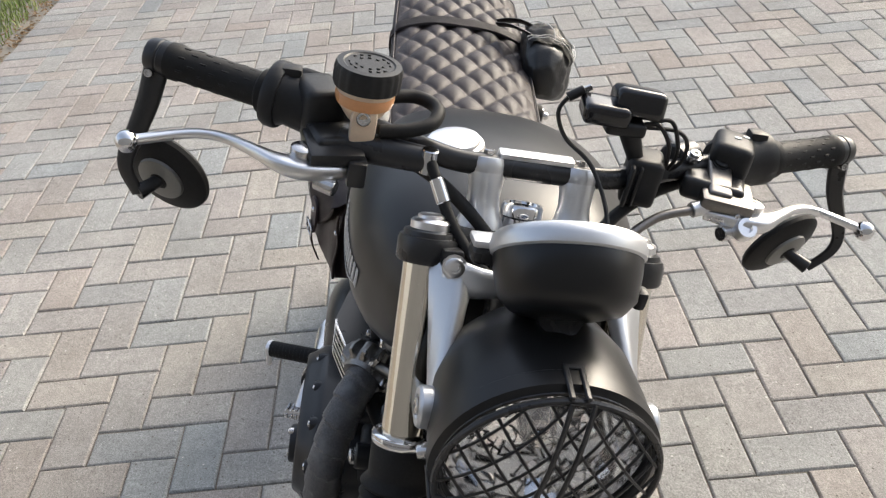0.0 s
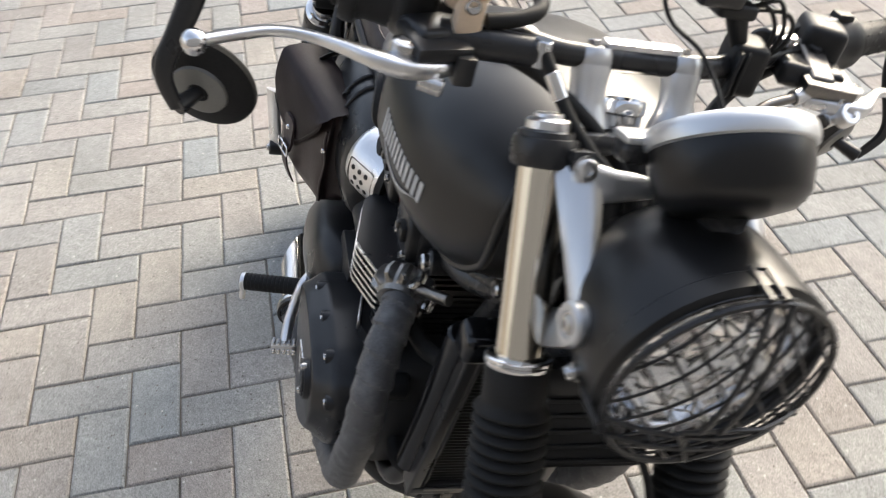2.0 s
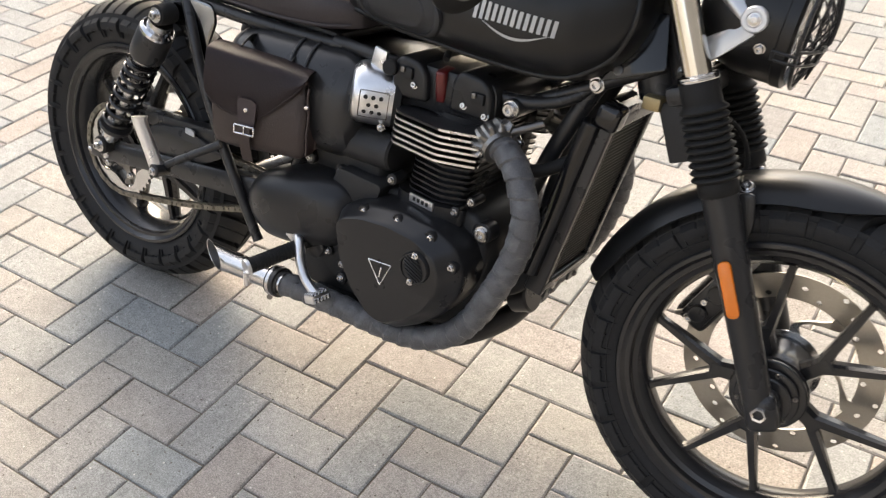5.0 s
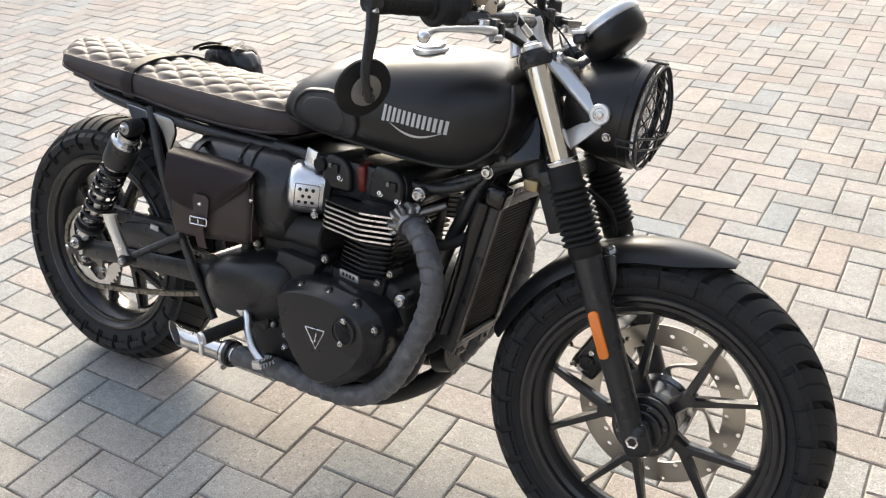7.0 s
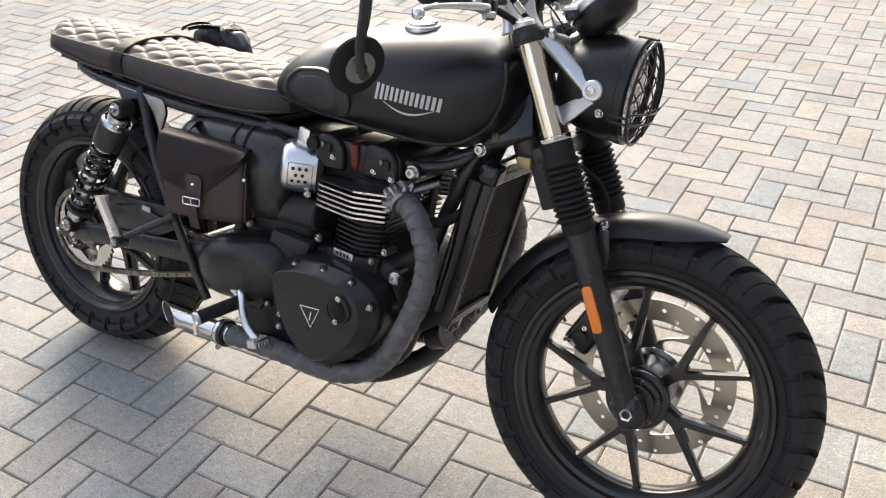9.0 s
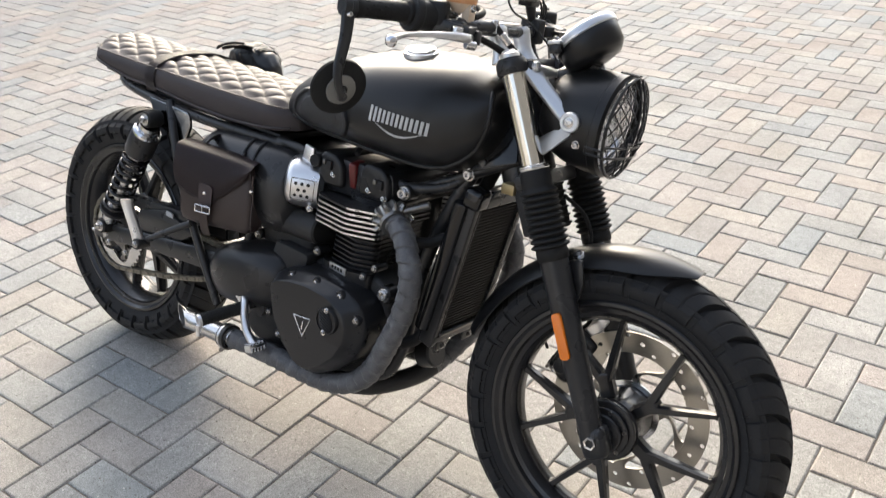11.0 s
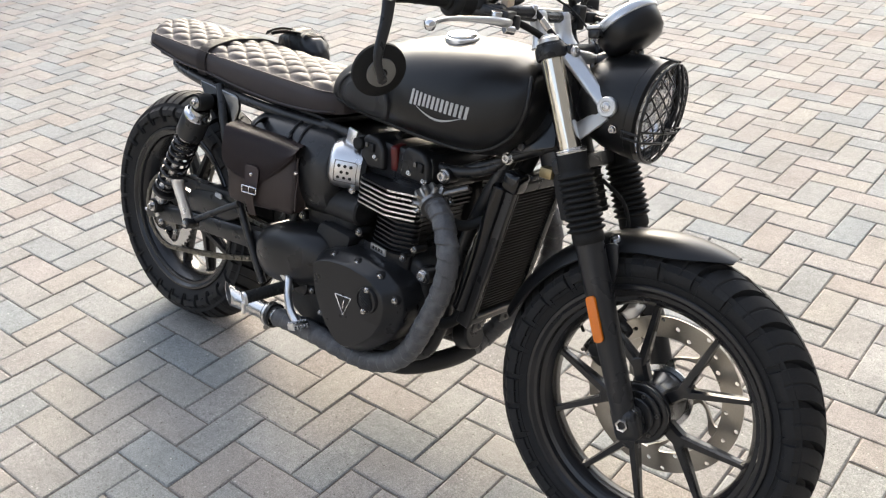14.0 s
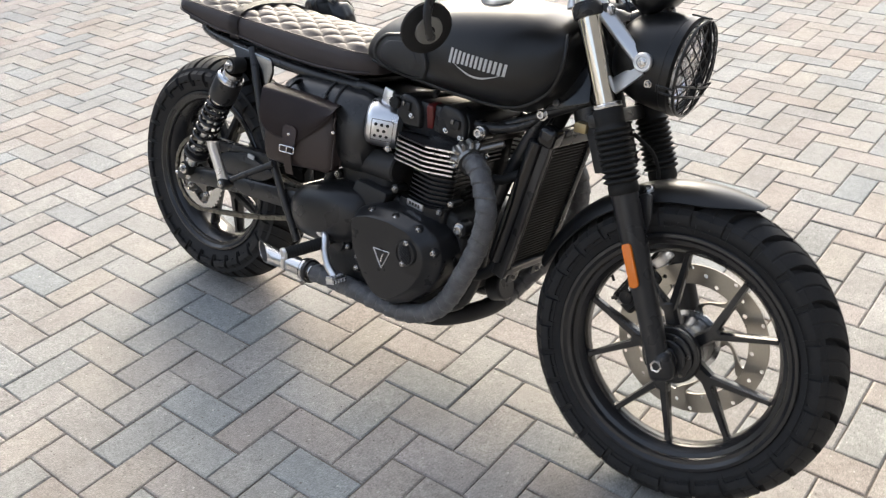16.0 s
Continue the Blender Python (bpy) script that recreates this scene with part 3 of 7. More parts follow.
for r_, h_ in ((0.0150, 0.0), (0.0420, 0.004)):
    bead = [(0.329 - r_ + 0.0011 * math.cos(a) - 0.020, -0.0545 + h_ * 0.2 + 0.0011 * math.sin(a)) for a in [2 * math.pi * k / 6 for k in range(6)]]
    fpart("sidewall_bead", ring_y(FW, bead, 96, closed=True), TYRE, wheel)
for k in range(5):
    mid = radians(186.3 + 72 * k)
    fpart("spoke_root", spoke_root(FW, mid, 0.098, 0.0098, 0.0165), WHEEL_BLACK, wheel, "", 15)
    for s in (-1, 1):
        fpart("spoke", spoke_mesh(FW, mid, s, radians(18.0), 0.098, 0.209, 0.0098, 0.0062, 0.0165, 0.0105), WHEEL_BLACK, wheel, "", 15)
disc = fpart("front_brake_disc", disc_mesh(FW, 0.068, 0.005, 0.122, 0.164), DISC_STEEL, None, "drilled steel front brake disc")
fpart("disc_carrier", carrier_mesh(FW, 0.066, 0.052, 0.124, 5), DISC_STEEL, disc)
bm = ring_y(FW, [(0.050, 0.058), (0.066, 0.060), (0.066, 0.0635), (0.050, 0.0635)], 48, closed=True)
fpart("sensor_ring", bm, STEEL, disc)
fpart("axle_collar", ring_y(FW, [(0.0220, -0.088), (0.0260, -0.086), (0.0270, -0.078), (0.0381, -0.077), (0.0398, -0.075), (0.0398, -0.069), (0.0375, -0.067), (0.0375, -0.0655), (0.0482, -0.0645), (0.0498, -0.0625), (0.0498, -0.0575), (0.0476, -0.056), (0.0476, -0.0545), (0.0582, -0.0535), (0.0599, -0.0515), (0.0599, -0.045), (0.0200, -0.044)], 48), WHEEL_BLACK, wheel, "black hub collar")
for k in range(6):
    bolt_at = wheel_point(FW, radians(60 * k + 20), 0.0440, -0.0645)
    fpart("collar_bolt", socket_head(bolt_at, (0, -1, 0), 0.0042), DARK_STEEL, wheel)
fpart("axle", ring_y(FW, [(0.0, -0.116), (0.0085, -0.116), (0.0085, -0.127), (0.0125, -0.128), (0.0140, -0.125), (0.0140, 0.118), (0.0, 0.12)], 6), STEEL, wheel)
# caliper on the far leg
bm = box((0.062, 0.052, 0.122), pose(1.322, 0.085, 0.402, 0, 28, 0), 0.014, 3)
cal = fpart("brake_caliper", bm, SATIN_BLACK, None, "black two-piston front brake caliper")
bm = box((0.046, 0.014, 0.088), pose(1.322, 0.054, 0.402, 0, 28, 0), 0.005)
fpart("caliper_bridge", bm, SATIN_BLACK, cal)
for dz in (-0.038, 0.0, 0.038):
    fbolt((1.316 + dz * 0.53, 0.048, 0.404 + dz), (0, -1, 0), 0.0065, 0.006, cal)
for dz in (-0.022, 0.022):
    fpart("piston_boss", rod((1.322 + dz * 0.53, 0.070, 0.402 + dz), (1.322 + dz * 0.53, 0.040, 0.402 + dz), 0.016, 20), SATIN_BLACK, cal)
fpart("bleed_nipple", rod((1.286, 0.062, 0.372), (1.272, 0.060, 0.362), 0.0042, 10), DARK_STEEL, cal)
bm = tube([(1.375, 0.07, 0.60), (1.365, 0.05, 0.55), (1.352, 0.045, 0.49), (1.322, 0.055, 0.46)], 0.004)
fpart("brake_hose", bm, RUBBER, cal)
bm = box((0.034, 0.012, 0.066), pose(1.356, 0.078, 0.474, 0, 28, 0), 0.005)
fpart("caliper_bracket", bm, ALLOY, cal, "bright alloy caliper bracket")
fpart("sensor_lead", tube([(1.300, 0.050, 0.520), (1.270, 0.048, 0.470), (1.262, 0.050, 0.430), (1.272, 0.052, 0.405)], 0.0032, 8), RUBBER, cal)

# forks
def leg_at(z, y, fwd=0.0):
    """A place on the fork leg at height z."""
    return V((1.463 - 0.4505 * (z - 0.315) + fwd, y, z))


for s in (-1, 1):
    y = 0.1 * s
    fork = fpart("fork_leg", rod(leg_at(0.315, y), leg_at(0.655, y), 0.0225, 24, 0.0275, 0.003), SATIN_BLACK, None, "satin black fork slider with rubber gaiter and chrome tube")
    bm = box((0.050, 0.044, 0.060), Matrix.Translation((1.463, y, 0.326)) @ Matrix.Rotation(radians(-24), 4, "Y"), 0.015, 3)
    fpart("axle_clamp", bm, SATIN_BLACK, fork)
    # gaiter: ribs along the leg
    a, b = leg_at(0.640, y), leg_at(0.798, y)
    L = (b - a).length
    prof = [(0.027, 0.0), (0.0300, 0.002), (0.0300, 0.018)]
    ribs = 10
    for k in range(ribs):
        h = 0.022 + (L - 0.062) * k / ribs
        st = (L - 0.062) / ribs
        rr = 0.0365 - 0.0012 * k / ribs
        prof += [(0.0288, h), (rr - 0.001, h + st * 0.34), (rr, h + st * 0.5), (rr - 0.001, h + st * 0.66)]
    prof += [(0.0288, L - 0.038), (0.0290, L - 0.034), (0.0290, L - 0.004), (0.027, L), (0.02, L)]
    fpart("gaiter", revolve(prof, frame_to(a, b), 32), RUBBER, fork, "ribbed black rubber gaiter", 60)
    a, b = leg_at(0.796, y), leg_at(0.960, y)
    ax = (b - a).normalized()
    fpart("clamp_ring", revolve([(0.0205, -0.002), (0.0290, -0.002), (0.0300, 0.0), (0.0300, 0.0022), (0.0288, 0.0030), (0.0300, 0.0038), (0.0300, 0.0062), (0.0285, 0.0075), (0.0205, 0.008)], frame_to(a, b), 32), CHROME, fork)
    fpart("upper_tube", rod(a, b, 0.0212, 32, None, 0.001), FORK_CHROME, fork, "bright chrome fork tube")
    top = leg_at(0.957, y)
    fpart("fork_cap", revolve([(0.0, 0.042), (0.011, 0.042), (0.0128, 0.041), (0.0132, 0.038), (0.0172, 0.037), (0.0190, 0.035), (0.0190, 0.028), (0.0, 0.028)], frame_to(top, top + ax), 28), ALLOY, fork, "machined alloy fork cap")
for s in (-1, 1):
    y = 0.1 * s
    top = leg_at(0.955, y)
    ax = RAKE_DIR
    bm = revolve([(0.022, 0.0), (0.027, 0.0), (0.0290, 0.003), (0.0290, 0.019), (0.0275, 0.024), (0.025, 0.0245), (0.024, 0.029), (0.018, 0.031)], frame_to(top, top + ax), 32)
    yk = fpart("yoke_clamp", bm, SATIN_BLACK, None, "black top fork clamp")
    fbolt(top + V((0.035, -0.019 * s, 0.020)), V((0.90, s * 0.05, 0.42)), 0.0092, 0.005, yk, ALLOY)
    fpart("clamp_lug", box((0.030, 0.020, 0.019), Matrix.Translation(top + V((0.018, -0.018 * s, 0.018))) @ Matrix.Rotation(radians(-24), 4, "Y"), 0.005), SATIN_BLACK, yk)
bm = box((0.046, 0.175, 0.018), Matrix.Translation((1.150, 0, 0.966)) @ Matrix.Rotation(radians(-24), 4, "Y"), 0.006)
fpart("top_yoke", bm, SATIN_BLACK)
bm = box((0.060, 0.165, 0.030), Matrix.Translation((1.228, 0, 0.765)) @ Matrix.Rotation(radians(-24), 4, "Y"), 0.010)
fpart("lower_yoke", bm, SATIN_BLACK)
fpart("stem", rod((1.225, 0, 0.75), (1.13, 0, 0.97), 0.03, 24), SATIN_BLACK)
fpart("ignition_lock", revolve([(0.0, 0.012), (0.004, 0.012), (0.0045, 0.0135), (0.0155, 0.0135), (0.0165, 0.016), (0.0195, 0.016), (0.0210, 0.014), (0.0210, 0.004), (0.0185, 0.002), (0.0185, -0.010)], frame_to((1.110, -0.003, 0.972), (1.101, -0.003, 0.996)), 32), CHROME, None, "chrome ignition lock")

# front mudguard
def guard_mesh(c, r, a0, a1, w, th=0.003):
    bm = bmesh.new()
    rows_o, rows_i = [], []
    for k in range(33):
        t = k / 32
        a = a0 + (a1 - a0) * t
        taper = 1.0 - 0.62 * max(0.0, (0.26 - t) / 0.26) ** 2.4 - 0.12 * max(0.0, (t - 0.85) / 0.15) ** 2
        ro, ri = [], []
        for j in range(15):
            u = -1 + 2 * j / 14
            rr = r - 0.034 * taper ** 2 * abs(u) ** 2.8
            ro.append(bm.verts.new(wheel_point(c, a, rr, w * taper * u)))
            ri.append(bm.verts.new(wheel_point(c, a, rr - th, (w * taper - th) * u)))
        rows_o.append(ro)
        rows_i.append(ri)
    ring_faces(bm, rows_o, closed=False)
    ring_faces(bm, rows_i, closed=False)
    for side in (0, -1):
        for k in range(32):
            bm.faces.new((rows_o[k][side], rows_o[k + 1][side], rows_i[k + 1][side], rows_i[k][side]))
    for k in (0, -1):
        for j in range(14):
            bm.faces.new((rows_o[k][j], rows_o[k][j + 1], rows_i[k][j + 1], rows_i[k][j]))
    return bm


guard = fpart("front_mudguard", guard_mesh(FW, 0.350, radians(73), radians(163), 0.066), MATT_BLACK, None, "matt black short front mudguard")
for s in (-1, 1):
    bm = plate(round_poly([(1.335, 0.640), (1.362, 0.648), (1.372, 0.60), (1.365, 0.56), (1.345, 0.57)], 0.010), 0.068 * s, 0.075 * s, 0.002)
    fpart("mudguard_bracket", bm, SATIN_BLACK, guard)
    fbolt((1.345, s * 0.052, 0.648), (-0.1, s * 0.6, 0.8), 0.009, 0.006, guard, STEEL)

# orange reflectors on the sliders
for s in (-1, 1):
    a, b = leg_at(0.470, s * 0.129, -0.004), leg_at(0.556, s * 0.131, -0.004)
    half = (b - a).length / 2 - 0.003
    poly = round_poly([(-0.0095, -half), (0.0095, -half), (0.0095, half), (-0.0095, half)], 0.0085, 6)
    bm = plate(poly, -0.003, 0.005, 0.0015, m=Matrix.Translation((a + b) / 2) @ Matrix.Rotation(radians(-24.2), 4, "Y") @ (Matrix.Rotation(math.pi, 4, "Z") if s < 0 else Matrix()))
    fpart("reflector", bm, ORANGE, None, "long orange side reflector on the fork slider")

# headlight
HL = V((1.347, -0.003, 0.889))
hl_ax = V((0.995, 0, -0.08)).normalized()
HM = frame_to(HL, HL + hl_ax) @ Matrix.Scale(0.92, 4)
body = revolve([(0.0, -0.150), (0.030, -0.149), (0.062, -0.138), (0.086, -0.112), (0.0990, -0.074), (0.1030, -0.030), (0.1030, -0.010), (0.1050, -0.008), (0.1050, 0.008), (0.099, 0.012), (0.094, 0.010), (0.092, -0.004)], HM, 64)
headlight = fpart("headlight", body, MATT_BLACK, None, "large round matt black headlight with mesh stone guard")
bowl = revolve([(0.092, 0.0), (0.090, -0.010), (0.085, -0.022), (0.076, -0.036), (0.064, -0.048), (0.050, -0.056), (0.036, -0.062), (0.022, -0.066), (0.0, -0.066)], HM, 30)
HR = random.Random(11)
for v in bowl.verts:                          # pressed facets, each at its own tilt
    v.co += V((HR.uniform(-1, 1), HR.uniform(-1, 1), HR.uniform(-1, 1))) * 0.0011
fpart("reflector_bowl", bowl, REFLECT, headlight, "faceted bright headlight reflector", 5)
fpart("bulb_shield", revolve([(0.0, -0.018), (0.012, -0.02), (0.018, -0.030), (0.018, -0.055)], HM, 24), CHROME, headlight)
lens = fpart("lens", revolve([(0.0, 0.014), (0.04, 0.0125), (0.075, 0.007), (0.093, 0.002), (0.093, -0.001), (0.075, 0.004), (0.04, 0.0095), (0.0, 0.011)], HM, 48), LENS, headlight)
lens.visible_shadow = False
fpart("trim_ring", revolve([(0.0925, 0.004), (0.0955, 0.013), (0.0985, 0.013), (0.1005, 0.009), (0.0985, 0.004)], HM, 64, closed_profile=True), SATIN_BLACK, headlight)


def hl(u, v, w):
    """A place on the headlight's face: to its left, up, and forwards."""
    x = V((0, 1, 0))
    y = hl_ax.cross(x)
    y = y if y.z > 0 else -y
    return HL + (x * u + y * v) * 0.92 + hl_ax * w


def guard_w(u, v):
    return 0.046 - 2.6 * (u * u + v * v)


guard_ring = [hl(0.100 * math.cos(2 * math.pi * k / 48), 0.100 * math.sin(2 * math.pi * k / 48), 0.021) for k in range(49)]
stone = fpart("stone_guard", tube(guard_ring, 0.0032, 8, 1, smooth=False), SATIN_BLACK, headlight, "black wire mesh stone guard")
for fam in (1, -1):
    for k in range(-4, 5):
        c0 = k * 0.0220
        nrm = V((math.cos(radians(40)), fam * math.sin(radians(40)), 0))
        tan = V((-nrm.y, nrm.x, 0))
        half = math.sqrt(max(0.0, 0.0985 ** 2 - c0 * c0))
        pts = []
        for q in range(11):
            p = nrm * c0 + tan * half * (-1 + 2 * q / 10)
            pts.append(hl(p.x, p.y, guard_w(p.x, p.y)))
        fpart("mesh_bar", tube(pts, 0.0014, 6, 1, smooth=False), SATIN_BLACK, stone)
for u0, u1 in ((-0.006, -0.022), (0.014, -0.004)):
    pts = [hl(u0 + (u1 - u0) * q / 8, 0.100 - 0.120 * q / 8, guard_w(u0 + (u1 - u0) * q / 8, 0.100 - 0.120 * q / 8) + 0.004) for q in range(9)]
    fpart("centre_bar", tube(pts, 0.0024, 6, 1, smooth=False), SATIN_BLACK, stone)
for v0 in (-0.030, -0.052):
    half = math.sqrt(0.0995 ** 2 - v0 * v0)
    pts = [hl(half * (-1 + 2 * q / 12), v0, guard_w(half * (-1 + 2 * q / 12), v0) + 0.003) for q in range(13)]
    fpart("cross_bar", tube(pts, 0.0022, 6, 1, smooth=False), SATIN_BLACK, stone)
pts = [hl(u, v, guard_w(u, v) + 0.005) for u, v in ((-0.040, -0.022), (0.040, -0.022), (0.0, -0.080), (-0.040, -0.022))]
fpart("centre_triangle", tube(pts, 0.0022, 6, 1, smooth=False), SATIN_BLACK, stone)
for ang in (90, 205, -25):
    a = radians(ang)
    m = frame_to(hl(0.102 * math.cos(a), 0.102 * math.sin(a), 0.004), hl(0.102 * math.cos(a), 0.102 * math.sin(a), 0.03), hl(math.cos(a), math.sin(a), 0) - hl(0, 0, 0))
    bm = bmesh.new()
    for o in (-0.0065, 0.0065):
        box((0.0045, 0.0035, 0.036), m @ Matrix.Translation((o, 0.003, 0.002)), 0.001, 1, bm)
    box((0.017, 0.0035, 0.005), m @ Matrix.Translation((0, 0.003, -0.014)), 0.001, 1, bm)
    fpart("guard_clip", bm, SATIN_BLACK, stone)
for s in (-1, 1):
    fbolt(hl(s * 0.099, -0.040, -0.028), (0, s, -0.3), 0.0065, 0.007, headlight)
    fbolt(hl(s * 0.078, -0.062, -0.085), (0, s, -0.4), 0.0065, 0.006, headlight)

# silver headlight brackets
def cast_bar(secs, bm=None):
    """A cast bar with soft corners: centre, half width and half thickness vectors, from end to end."""
    rings = []
    for p, a, b in secs:
        rings.append([V(p) + V(a) * u + V(b) * v for u, v in ((-1, -0.35), (-0.85, -0.85), (-0.45, -1), (0.45, -1), (0.85, -0.85), (1, -0.35), (1, 0.35), (0.85, 0.85), (0.45, 1), (-0.45, 1), (-0.85, 0.85), (-1, 0.35))])
    return loft(rings, bm=bm)


for s in (-1, 1):
    def m_(p):
        return V((p[0], p[1] * s, p[2]))
    upper = [((1.199, 0.0815, 0.966), (0.0145, -0.0155, 0.0), (0.004, 0.006, 0.005)), ((1.213, 0.0825, 0.955), (0.0145, -0.0155, 0.0), (0.004, 0.006, 0.005)), ((1.284, 0.0880, 0.897), (0.006, -0.0025, 0.0105), (0.003, 0.0072, 0.002)), ((1.300, 0.0900, 0.884), (0.005, -0.002, 0.0105), (0.002, 0.0075, 0.001))]
    arm = cast_bar([(m_(p), m_(a), m_(b)) for p, a, b in upper])
    br = fpart("headlight_bracket", arm, SILVER_PAINT, None, "satin silver cast headlight bracket", 50)
    lower = [((1.216, 0.076, 0.813), (0.006, -0.006, 0.017), (0.003, 0.007, 0.0)), ((1.233, 0.078, 0.826), (-0.007, -0.004, 0.0165), (0.004, 0.0065, 0.001)), ((1.262, 0.082, 0.850), (-0.0075, -0.004, 0.0140), (0.003, 0.0068, 0.001)), ((1.297, 0.090, 0.880), (-0.008, -0.002, 0.0115), (0.001, 0.0075, 0.001))]
    fpart("lower_arm", cast_bar([(m_(p), m_(a), m_(b)) for p, a, b in lower]), SILVER_PAINT, br, "", 50)
    cross = [((x, y, z), (0.0060, 0.0, 0.0035), (-0.55 * h, 0.0, 0.95 * h)) for x, y, z, h in ((1.205, 0.0905, 0.958, 0.0085), (1.208, 0.086, 0.9605, 0.0125), (1.212, 0.072, 0.9640, 0.0150), (1.2135, 0.055, 0.9630, 0.0125), (1.2135, 0.036, 0.9635, 0.0105), (1.2135, 0.012, 0.962, 0.0068), (1.2135, 0.0, 0.962, 0.006))]
    fpart("cross_arm", cast_bar([(m_(p), m_(a), m_(b)) for p, a, b in cross]), SILVER_PAINT, br, "", 50)
    fpart("boss", revolve([(0.0, -0.014), (0.0165, -0.014), (0.0180, -0.010), (0.0185, 0.010), (0.0165, 0.0125), (0.0110, 0.0125), (0.0100, 0.0105), (0.0, 0.0105)], frame_to((1.301, s * 0.094, 0.892), (1.301, s * 0.12, 0.892)), 32), SILVER_PAINT, br)
    fbolt((1.301, s * 0.1045, 0.892), (0, s, 0), 0.0075, 0.004, br, STEEL)

# instrument
GC, gn = V((1.264, -0.003, 1.032)), V((-0.70, 0, 0.714)).normalized()
GM = frame_to(GC, GC + gn) @ Matrix.Scale(0.925, 4)
clock = fpart("instrument", revolve([(0.0, -0.054), (0.030, -0.053), (0.050, -0.048), (0.0615, -0.036), (0.0655, -0.014), (0.0665, 0.0), (0.0655, 0.003)], GM, 48), MATT_BLACK, None, "round matt black speedometer pod with bright rim")
fpart("rim", revolve([(0.0660, 0.000), (0.0690, 0.002), (0.0700, 0.010), (0.0680, 0.017), (0.0640, 0.020), (0.0590, 0.016), (0.058, 0.008)], GM, 56), SILVER_PAINT, clock, "satin silver rim")
fpart("dial", revolve([(0.0, 0.006), (0.060, 0.006), (0.060, 0.002), (0.0, 0.002)], GM, 40), SCREEN, clock)
g = fpart("glass", revolve([(0.0, 0.012), (0.0590, 0.012), (0.0590, 0.0105), (0.0, 0.0105)], GM, 40), DIAL, clock)
g.visible_shadow = False
fpart("mount", tube([(1.290, -0.004, 0.995), (1.268, 0, 0.970), (1.225, 0, 0.955)], 0.020, 12), SATIN_BLACK, clock)
tab = fpart("side_tab", box((0.024, 0.044, 0.018), Matrix.Translation((1.235, -0.055, 1.011)) @ Matrix.Rotation(radians(-12), 4, "Y"), 0.007, 3), SATIN_BLACK, clock, "black clamp beside the speedometer pod")
fpart("tab_cap", box((0.026, 0.046, 0.007), Matrix.Translation((1.233, -0.055, 1.022)) @ Matrix.Rotation(radians(-12), 4, "Y"), 0.003, 2), SILVER_PAINT, tab, "silver cap")
fpart("button", box((0.014, 0.010, 0.018), Matrix.Translation((1.283, 0.060, 1.014)), 0.004), PLASTIC, clock)

# handlebar
bar_pts = [(0.989, -0.378, 1.040), (1.000, -0.35, 1.041), (1.044, -0.25, 1.040), (1.068, -0.175, 1.034), (1.091, -0.105, 1.026), (1.100, -0.06, 1.023), (1.100, 0.06, 1.023), (1.091, 0.105, 1.026), (1.068, 0.175, 1.034), (1.044, 0.25, 1.040), (1.000, 0.355, 1.041), (0.988, 0.386, 1.040)]
handlebar = fpart("handlebar", tube(bar_pts, 0.0112, 16, 6), SATIN_BLACK, None, "black tubular handlebar")
for s in (-1, 1):
    y = 0.046 * s
    base = V((1.122, y, 0.967))
    t0 = V((1.102, y, 1.016))
    ax = (t0 - base).normalized()
    L = (t0 - base).length
    rs = fpart("riser", revolve([(0.0, 0), (0.0235, 0), (0.0225, 0.005), (0.0180, 0.016), (0.0158, 0.028), (0.0165, 0.040), (0.0178, L - 0.002), (0.0172, L), (0.0172, L + 0.0012), (0.0180, L + 0.003), (0.0178, L + 0.010), (0.0155, L + 0.015), (0.0, L + 0.016)], frame_to(base, t0), 32), SILVER_PAINT, handlebar, "satin alloy handlebar riser")
    fpart("riser_bolt", rod(t0 + ax * 0.014, t0 + ax * 0.022, 0.006, 6), STEEL, rs)
fpart("riser_bridge", box((0.015, 0.075, 0.009), Matrix.Translation((1.097, 0, 1.034)), 0.0025), ALLOY, handlebar, "flat alloy bar clamp bridge")

